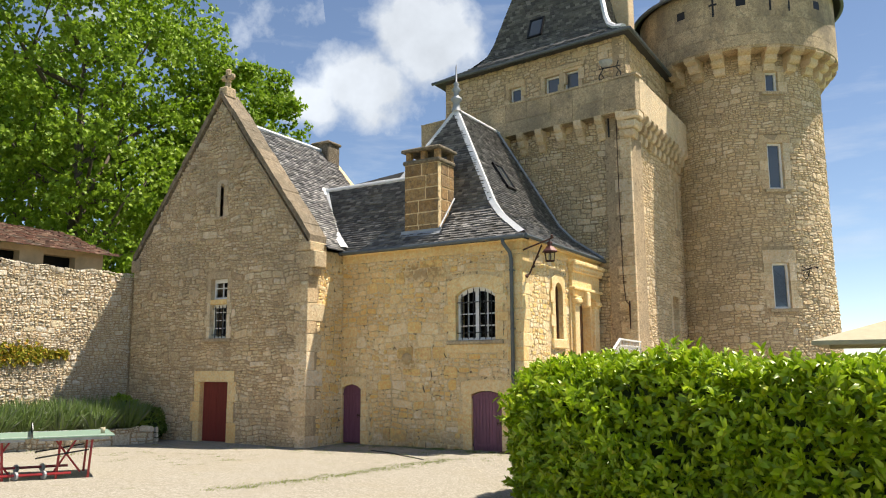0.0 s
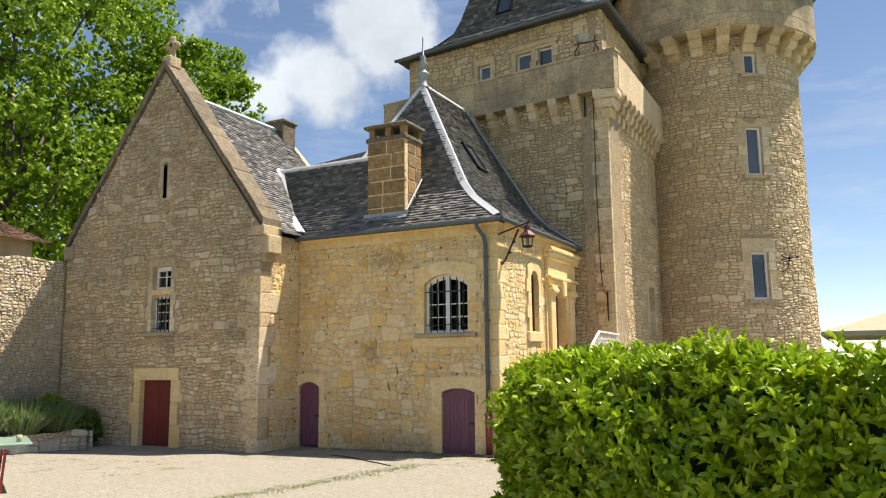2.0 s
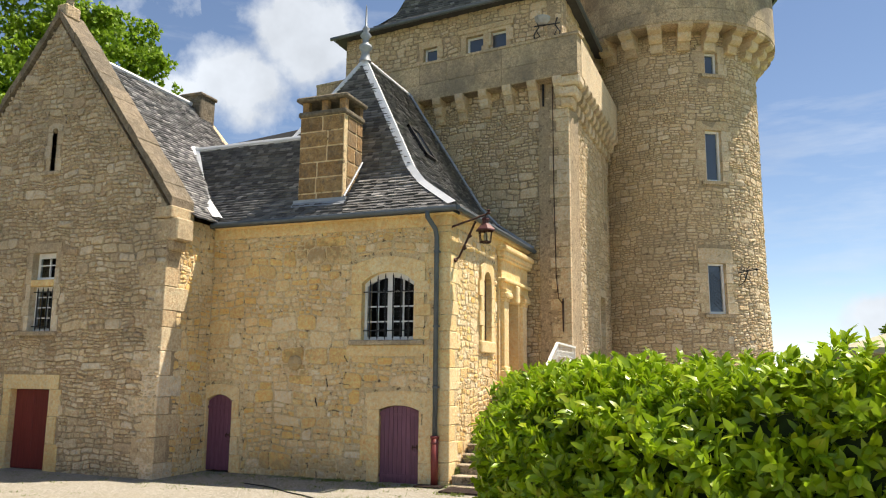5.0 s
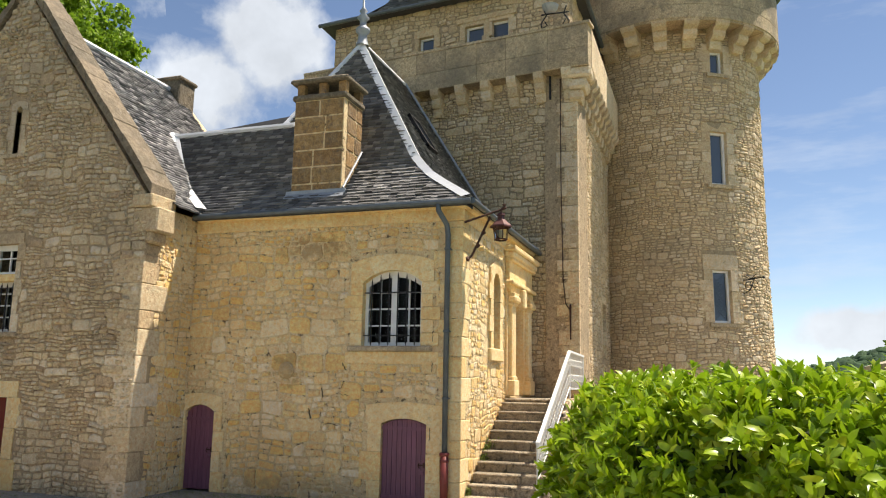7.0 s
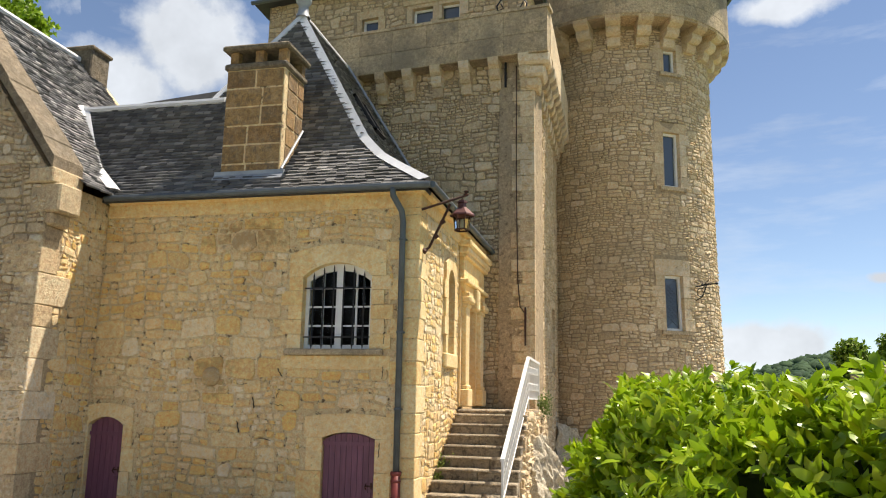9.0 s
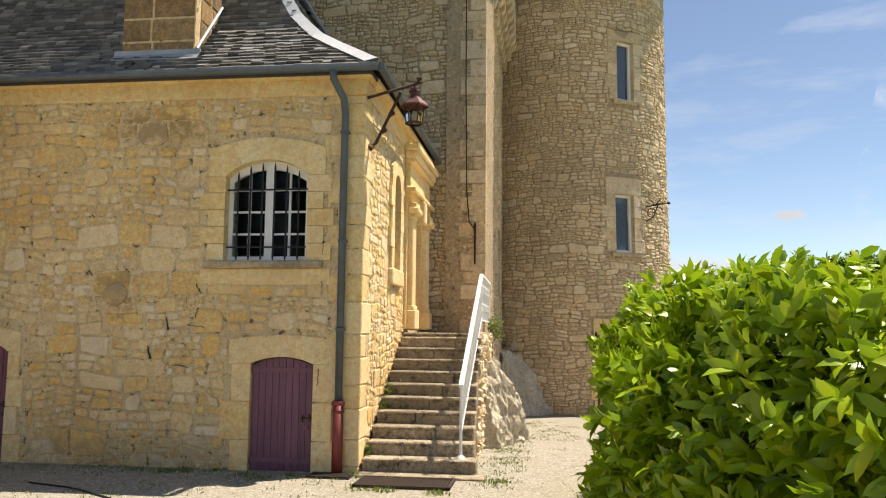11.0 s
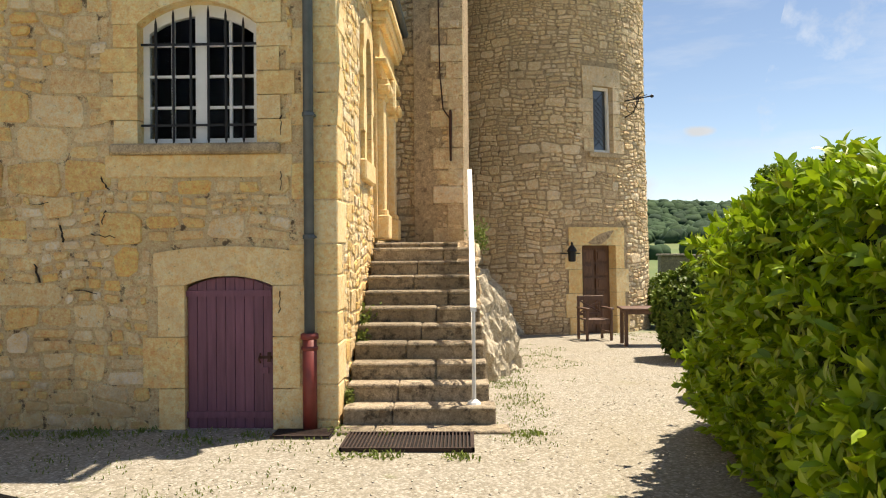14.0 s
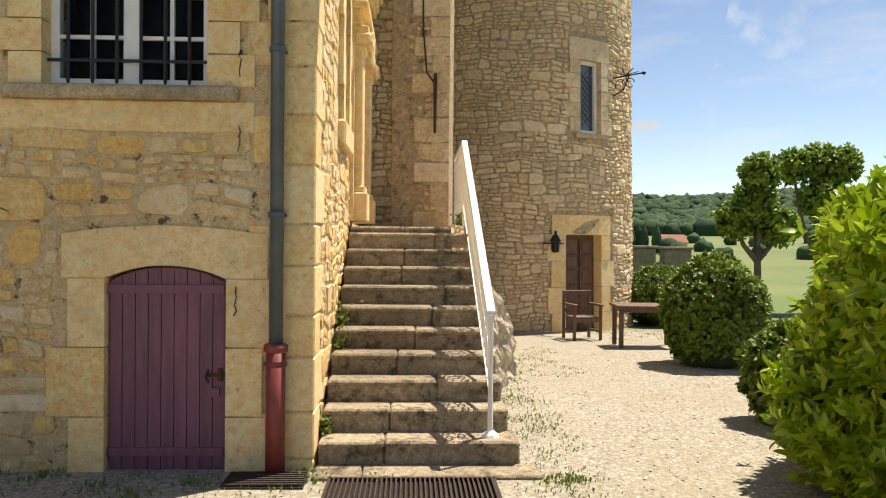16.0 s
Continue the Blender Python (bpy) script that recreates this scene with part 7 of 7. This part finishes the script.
gt = empty("garden_table", (4.9, 7.9, -0.17), "plain weathered wooden garden table on the gravel", "table")
GM = pose(4.78, 7.95, ground_at(4.8, 7.95), 0, 0, -3)
part("tabletop", Geo().block(-0.55, 0.55, -0.36, 0.36, 0.70, 0.74, 0.008, GM), M_FURN, gt)
part("apron", Geo().box(-0.48, 0.48, -0.30, -0.275, 0.62, 0.70, GM).box(-0.48, 0.48, 0.275, 0.30, 0.62, 0.70, GM).box(-0.48, -0.455, -0.3, 0.3, 0.62, 0.7, GM).box(0.455, 0.48, -0.3, 0.3, 0.62, 0.7, GM), M_FURN, gt)
for a in (-0.5, 0.43):
    for b in (-0.32, 0.25):
        part("leg", Geo().block(a, a + 0.07, b, b + 0.07, 0, 0.70, 0.006, GM), M_FURN, gt)

ch = empty("garden_armchair", (3.9, 9.0, -0.2), "weathered wooden garden armchair with a crossed back", "chair")
CM = pose(3.95, 9.2, ground_at(3.95, 9.2), 0, 0, 12)
for a in (-0.29, 0.24):
    part("leg", Geo().block(a, a + 0.05, -0.28, -0.23, 0, 0.66, 0.005, CM), M_FURN, ch)
    part("leg", Geo().block(a, a + 0.05, 0.23, 0.28, 0, 0.92, 0.005, CM), M_FURN, ch)
    part("armrest", Geo().block(a - 0.015, a + 0.065, -0.32, 0.28, 0.65, 0.69, 0.008, CM), M_FURN, ch)
    part("stretcher", Geo().block(a + 0.01, a + 0.04, -0.25, 0.25, 0.15, 0.19, 0.003, CM), M_FURN, ch)
for i in range(5):
    part("seat_slat", Geo().block(-0.25, 0.25, -0.27 + i * 0.1, -0.19 + i * 0.1, 0.42, 0.45, 0.004, CM), M_FURN, ch)
part("seat_rail", Geo().box(-0.25, 0.25, -0.27, -0.24, 0.35, 0.42, CM), M_FURN, ch)
part("back_rail", Geo().block(-0.25, 0.25, 0.235, 0.265, 0.82, 0.92, 0.006, CM), M_FURN, ch)
part("back_rail", Geo().block(-0.25, 0.25, 0.24, 0.265, 0.50, 0.56, 0.006, CM), M_FURN, ch)
for p, q in (((-0.24, 0.56), (0.24, 0.82)), ((-0.24, 0.82), (0.24, 0.56))):
    part("back_cross", Geo().tube([CM @ Vector((p[0], 0.25, p[1])), CM @ Vector((q[0], 0.25, q[1]))], 0.018, 5), M_FURN, ch)

# ---- rocks ----


def slab_rock(name, pts, label, seed):
    """A rock as the hull of a few corners, broken and roughened."""
    bm = bmesh.new()
    for p in pts:
        bm.verts.new(p)
    bmesh.ops.convex_hull(bm, input=bm.verts)
    bmesh.ops.triangulate(bm, faces=bm.faces)
    for _ in range(4):
        bmesh.ops.subdivide_edges(bm, edges=bm.edges, cuts=1, use_grid_fill=True)
    bmesh.ops.smooth_vert(bm, verts=bm.verts, factor=0.6, use_axis_x=True, use_axis_y=True, use_axis_z=True)
    for v in bm.verts:
        p = v.co
        d = 0.12 * noise.noise(p * 1.8 + Vector((seed, 0, 0))) + 0.10 * noise.noise(p * 4.5) + 0.06 * noise.noise(p * 12.0)
        v.co = p + Vector((0.8, -0.5, 0.4)).normalized() * d
    me = bpy.data.meshes.new(name)
    bm.to_mesh(me)
    bm.free()
    me.materials.append(M_ROCK)
    return tagged(new(name, me), label, "rock")


slab_rock("boulder", [(1.36, 3.3, -0.3), (1.80, 3.6, -0.3), (2.12, 4.7, -0.3), (1.36, 5.0, -0.3), (1.36, 3.4, 1.30), (1.52, 3.6, 1.38), (1.42, 4.7, 1.30), (1.95, 4.1, 0.42)], "large pale leaning limestone boulder beside the stair", 2)
slab_rock("boulder", [(1.36, 2.9, -0.3), (1.7, 3.0, -0.3), (1.75, 3.6, -0.3), (1.36, 3.7, -0.3), (1.37, 3.1, 0.95), (1.5, 3.5, 0.9)], "smaller limestone rock against the stair", 6)
slab_rock("rock_outcrop", [(1.22, 9.5, -0.4), (2.3, 10.0, -0.4), (2.75, 10.7, -0.4), (1.22, 11.0, -0.4), (1.24, 10.2, 1.5), (1.7, 10.6, 1.3), (2.2, 10.6, 0.6)], "dark rough rock outcrop under the tower", 9)

# ---- parasol beyond the hedge ----
pz = empty("parasol", (8.3, 0.3, 0), "large beige canvas parasol open over the terrace", "parasol")
PXc, PYc = 8.3, 0.3
part("canopy", Geo().add([(PXc - 1.75, PYc - 1.75, 2.48), (PXc + 1.75, PYc - 1.75, 2.48), (PXc + 1.75, PYc + 1.75, 2.48), (PXc - 1.75, PYc + 1.75, 2.48), (PXc, PYc, 3.05), (PXc - 1.75, PYc - 1.75, 2.40), (PXc + 1.75, PYc - 1.75, 2.40), (PXc + 1.75, PYc + 1.75, 2.40), (PXc - 1.75, PYc + 1.75, 2.40)],
                         [(0, 1, 4), (1, 2, 4), (2, 3, 4), (3, 0, 4), (0, 1, 6, 5), (1, 2, 7, 6), (2, 3, 8, 7), (3, 0, 5, 8)]), M_CANVAS, pz)
part("pole", Geo().tube([(PXc, PYc, court_z(PXc, PYc)), (PXc, PYc, 3.0)], 0.035, 8), M_FURN, pz)
part("base_plate", Geo().block(PXc - 0.4, PXc + 0.4, PYc - 0.4, PYc + 0.4, court_z(PXc, PYc) - 0.02, court_z(PXc, PYc) + 0.08, 0.01), M_LEAD, pz)

# ---- grate, drain, ground clutter ----
gr = empty("iron_grate", (0.7, -0.55, 0.02), "rusty iron grating sunk in the gravel before the steps", "grate")
part("frame", Geo().box(0.14, 1.28, -0.86, -0.84, 0.0, 0.035).box(0.14, 1.28, -0.28, -0.26, 0.0, 0.035).box(0.14, 0.16, -0.86, -0.26, 0, 0.035).box(1.26, 1.28, -0.86, -0.26, 0, 0.035), M_GRATE, gr)
for i in range(34):
    x = 0.175 + i * 0.0325
    part("bar", Geo().box(x, x + 0.012, -0.84, -0.28, 0.012, 0.034), M_GRATE, gr)
# shallow black slab under the bars, painted as the pit's shade
part("pit", Geo().box(0.16, 1.26, -0.84, -0.28, -0.02, 0.008), M_IRON, gr)
dg = empty("drain_grate", (-0.3, -0.3, 0.02), "small iron drain grate under the downpipe", "grate")
for i in range(7):
    part("bar", Geo().box(-0.55, -0.02, -0.40 + i * 0.045, -0.38 + i * 0.045, 0.0, 0.03), M_GRATE, dg)
# again a black slab whose colour stands for the shaded drain
part("pit", Geo().box(-0.56, -0.01, -0.42, -0.1, -0.02, 0.012), M_IRON, dg)


def blades(pts, h, w, n, seed, spread=0.12):
    st = np.random.RandomState(seed)
    P = np.repeat(np.array(pts), n, 0)
    P[:, :2] += st.normal(scale=spread, size=(len(P), 2))
    P[:, 2] = [court_z(x, y) for x, y in P[:, :2]]
    A = st.normal(scale=0.45, size=(len(P), 3))
    A[:, 2] = 1
    return leaves(P, A, st.normal(size=(len(P), 3)), h * st.uniform(0.5, 1.3, len(P)), np.full(len(P), w), 0.3)


LINE = ((-1.92, -7.96), (-0.83, -2.06))
st = np.random.RandomState(8)
pts = [(x, -0.08 - abs(st.normal()) * 0.25, 0) for x in st.uniform(-5.4, 0, 70)] + [(st.uniform(-6.5, 0.2), st.uniform(-2.4, -0.5), 0) for _ in range(60)] + [(st.uniform(-12, -5), st.uniform(-6, -1.7), 0) for _ in range(70)]
pts += [(1.55 + st.uniform(0, 0.5), st.uniform(-0.6, 4.5), 0) for _ in range(80)] + [(st.uniform(1.5, 3.0), st.uniform(3, 8.5), 0) for _ in range(70)] + [(st.uniform(4.5, 6.5), st.uniform(9.0, 11), 0) for _ in range(40)]
for k in range(150):
    q = k / 150
    pts.append((LINE[0][0] + (LINE[1][0] - LINE[0][0]) * q + st.normal(scale=0.12), LINE[0][1] + (LINE[1][1] - LINE[0][1]) * q + st.normal(scale=0.12), 0))
V, F = blades(pts, 0.030, 0.010, 14, 9, 0.09)
tagged(new("weeds", raw_mesh("weeds", V, F, M_WEED)), "low green weeds in the gravel", "weeds", kind="stuff")
pts = [(0.02, 0.0, 0), (-0.05, -0.1, 0), (0.08, -0.22, 0), (0.5, -0.24, 0), (1.7, -0.3, 0), (1.75, -0.2, 0), (1.85, -0.25, 0)]
pts += [(x, -0.10 - abs(st.normal()) * 0.22, 0) for x in st.uniform(-3.2, -0.1, 9)] + [(x, -0.95 - 0.1 * st.rand(), 0) for x in st.uniform(0.1, 1.4, 6)]
V, F = blades(pts, 0.045, 0.018, 30, 10, 0.07)
tagged(new("weed_tufts", raw_mesh("weed_tufts", V, F, M_WEED)), "green weed tufts at the foot of the steps", "weeds", kind="stuff")
for i, (x, y, z, r) in enumerate(((0.09, 1.55, 0.86, 0.12), (0.08, 1.25, 0.72, 0.09), (0.07, 0.8, 0.36, 0.08), (0.06, 0.35, 0.2, 0.06), (1.42, 5.0, 1.9, 0.16))):
    k = 260
    P = np.array([[x, y, z]]) + st.normal(scale=(r * 0.45, r * 0.6, r * 0.75), size=(k, 3))
    P[:, 0] = np.maximum(P[:, 0], 0.03)
    V, F = tuft_leaves(P, np.tile([[0.6, -0.5, 0.6]], (k, 1)) + st.normal(scale=0.4, size=(k, 3)), 4, 0.035, 0.022, 1.0, 0.1)
    tagged(new("wall_plant", raw_mesh("wall_plant", V, F, M_WEED)), "small green plant growing out of the wall joint", "plant", "wall plants", kind="stuff")
# loose gravel near the walk's end
n = 3000
x, y = st.uniform(-4.0, 4.6, n), st.uniform(-3.6, 7.0, n)
ok = (y < -0.1) | (x > 1.6)
x, y = x[ok], y[ok]
r = st.uniform(0.005, 0.013, len(x))
base = np.array([[1, 0, 0], [0, 1, 0], [-1, 0, 0], [0, -1, 0], [0, 0, 0.45], [0, 0, -0.4]])
zz = np.array([court_z(a, b) for a, b in zip(x, y)])
ang = st.uniform(0, 6.28, len(x))
cs, sn = np.cos(ang), np.sin(ang)
Vb = np.empty((len(x), 6, 3))
Vb[:, :, 0] = x[:, None] + r[:, None] * (base[:, 0] * cs[:, None] * 1.4 - base[:, 1] * sn[:, None])
Vb[:, :, 1] = y[:, None] + r[:, None] * (base[:, 0] * sn[:, None] * 1.4 + base[:, 1] * cs[:, None])
Vb[:, :, 2] = zz[:, None] + r[:, None] * base[:, 2] + 0.004
tri = np.array([[0, 1, 4], [1, 2, 4], [2, 3, 4], [3, 0, 4], [1, 0, 5], [2, 1, 5], [3, 2, 5], [0, 3, 5]])
F = (np.arange(len(x))[:, None, None] * 6 + tri[None]).reshape(-1, 3)
tagged(new("loose_gravel", raw_mesh("loose_gravel", Vb.reshape(-1, 3), F, M_PEBBLE)), "loose pale limestone gravel", "gravel", kind="stuff")

# ---- distance: ruin wall, woods, farm ----
ruin = empty("ruined_wall", (12, 29, -2), "grey ruined stone wall below the terrace", "wall")
for x0, x1, z1 in ((10.2, 11.5, 1.42), (11.58, 11.72, 0.7), (11.85, 13.1, 1.38)):
    part("wall_piece", Geo().block(x0, x1, 28.6, 29.3, -4.5, z1, 0.06).block(x0 - 0.06, x1 + 0.06, 28.5, 29.4, z1 - 0.02, z1 + 0.1, 0.03), M_RUIN, ruin)
st = np.random.RandomState(31)
P, O, S = [], [], []
for _ in range(2300):
    a, r = radians(st.uniform(5, 48)), st.uniform(475, 960)
    P.append((r * math.sin(a), r * math.cos(a), court_z(r * math.sin(a), r * math.cos(a)) + 2.0))
    S.append(st.uniform(4, 8))
for _ in range(26):
    a, r = radians(st.uniform(8, 40)), st.uniform(250, 430)
    P.append((r * math.sin(a), r * math.cos(a), court_z(r * math.sin(a), r * math.cos(a)) + 1.5))
    S.append(st.uniform(2.5, 5))
ico = bmesh.new()
bmesh.ops.create_icosphere(ico, subdivisions=2, radius=1.0)
IV = np.array([v.co[:] for v in ico.verts])
IF = np.array([[v.index for v in f.verts] for f in ico.faces])
ico.free()
VV = np.concatenate([IV * (1 + st.normal(scale=0.16, size=(len(IV), 1))) * s * np.array([1, 1, 0.95]) + np.array(p) for p, s in zip(P, S)])
FF = np.concatenate([IF + i * len(IV) for i in range(len(P))])
M_WOOD = foliage("far_wood", [(0.028, 0.055, 0.032), (0.04, 0.078, 0.038), (0.055, 0.098, 0.046), (0.036, 0.068, 0.036)], 0.8, 0.1, 0.1)
tagged(new("wood_backdrop", raw_mesh("wood_backdrop", VV, FF, M_WOOD)), "far wooded hillside of broadleaf trees", "wood", kind="stuff")
for i, (a, r) in enumerate(((16.2, 300), (16.7, 302), (17.1, 300), (18.0, 298))):
    x, y = r * math.sin(radians(a)), r * math.cos(radians(a))
    z = court_z(x, y)
    thing("poplar", Geo().lathe([(0.3, 0), (1.6, 1.5), (2.0, 4.5), (1.4, 8), (0.1, 11)], (x, y, z), 9), M_WOOD, "dark slender poplar in the valley", "tree", "far poplars")
fh = empty("farmhouse", (110, 300, 0), "far stone farmhouse with a red roof", "house")
x, y = 300 * math.sin(radians(19.2)), 300 * math.cos(radians(19.2))
z = court_z(x, y)
part("wall", Geo().box(x - 5, x + 5, y, y + 8, z - 1, z + 4), M_PLASTER, fh)
part("roof", Geo().add([(x - 5.4, y - 0.5, z + 4), (x + 5.4, y - 0.5, z + 4), (x + 5.4, y + 4, z + 7), (x - 5.4, y + 4, z + 7), (x + 5.4, y + 8.5, z + 4), (x - 5.4, y + 8.5, z + 4)], [(0, 1, 2, 3), (3, 2, 4, 5), (0, 3, 5), (1, 4, 2)]), M_TILE, fh)

# boss, crack and cable at the facade
thing("stone_boss", Geo().lathe([(0.16, 0.0), (0.15, 0.05), (0.10, 0.09), (0.001, 0.11)], (0, 0, 0), 14), M_WARM, "round worn stone boss on the facade", "ornament", smooth=True).matrix_world = pose(-3.4, -0.01, 2.27, 90, 0, 0)
thing("garden_cable", Geo().tube([(x, y, court_z(x, y) + 0.012) for x, y in ((-3.6, -1.3), (-3.0, -1.5), (-2.72, -1.65), (-2.2, -2.0), (-1.79, -2.2), (-1.3, -2.5))], 0.011, 6), M_IRON, "thin black cable lying on the gravel", "cable")

# cracks in the facade's joints
rk = random.Random(77)
for path in (((-2.26, 2.42), (-2.18, 2.28)), ((-2.22, 2.10), (-2.24, 1.96)), ((-2.36, 1.86), (-2.12, 1.84)), ((-0.53, 2.98), (-0.51, 2.80)), ((-0.52, 2.45), (-0.54, 2.28)),
             ((-0.53, 1.30), (-0.55, 1.12)), ((-2.95, 2.16), (-2.75, 2.17)), ((-2.66, 1.95), (-2.62, 1.78)), ((-2.50, 1.32), (-2.3, 1.30)), ((-2.9, 1.60), (-2.86, 1.42))):
    for a, b in zip(path, path[1:]):
        n = 5
        pts = [(a[0] + (b[0] - a[0]) * i / n + rk.uniform(-0.015, 0.015), a[1] + (b[1] - a[1]) * i / n + rk.uniform(-0.015, 0.015)) for i in range(n + 1)]
        for p, q in zip(pts, pts[1:]):
            d = Vector((q[1] - p[1], p[0] - q[0])).normalized() * rk.uniform(0.001, 0.0035)
            part("crack", Geo().prism(M_fac, [(p[0] - d.x, p[1] - d.y), (q[0] - d.x, q[1] - d.y), (q[0] + d.x, q[1] + d.y), (p[0] + d.x, p[1] + d.y)], -0.02, 0.033), M_GAP, wall_south)

# ---- the stones of the walls ----
lay_stones(fac_rects, M_fac, M_WARM, wall_south, (0.005, 0.024), near=lambda u, v: u > -3.2 and v < 3.6, seed=1)
lay_stones(east_rects, M_east, M_WARM, wall_east, (0.004, 0.015), near=lambda u, v: True, seed=2)
lay_stones(gable_rects, M_gab, M_GABLE, wall_gable, (0.015, 0.045), seed=3, near=lambda u, v: u > -9.0 and v < 2.6)
lay_stones(ret_rects, M_ret, M_WARM, wall_ret, (0.005, 0.018), seed=4)
lay_stones(ks_rects, M_ks, M_KEEP, wall_ks, (0.012, 0.04), seed=5, near=lambda u, v: u < 1.4 and v < 6)
lay_stones(ke_rects, M_ke, M_KEEP, wall_ke, (0.008, 0.026), seed=6)
lay_stones(upper_rects, M_us, M_KEEP, upper, (0.01, 0.03), seed=7)
lay_stones(ue_rects, M_ue, M_KEEP, upper, (0.01, 0.03), seed=8)
lay_stones(tow_rects, M_tow, M_KEEP, twall, (0.008, 0.028), seed=9, near=lambda u, v: v < 2.6 and deg(-95) < u < deg(-30))
lay_stones(court_rects, M_ct, M_COURT, cw, (0.006, 0.035), seed=10)
lay_stones(cheek_rects, M_cheek, M_KEEP, cheek, (0.035, 0.07), seed=11, near=lambda u, v: True)
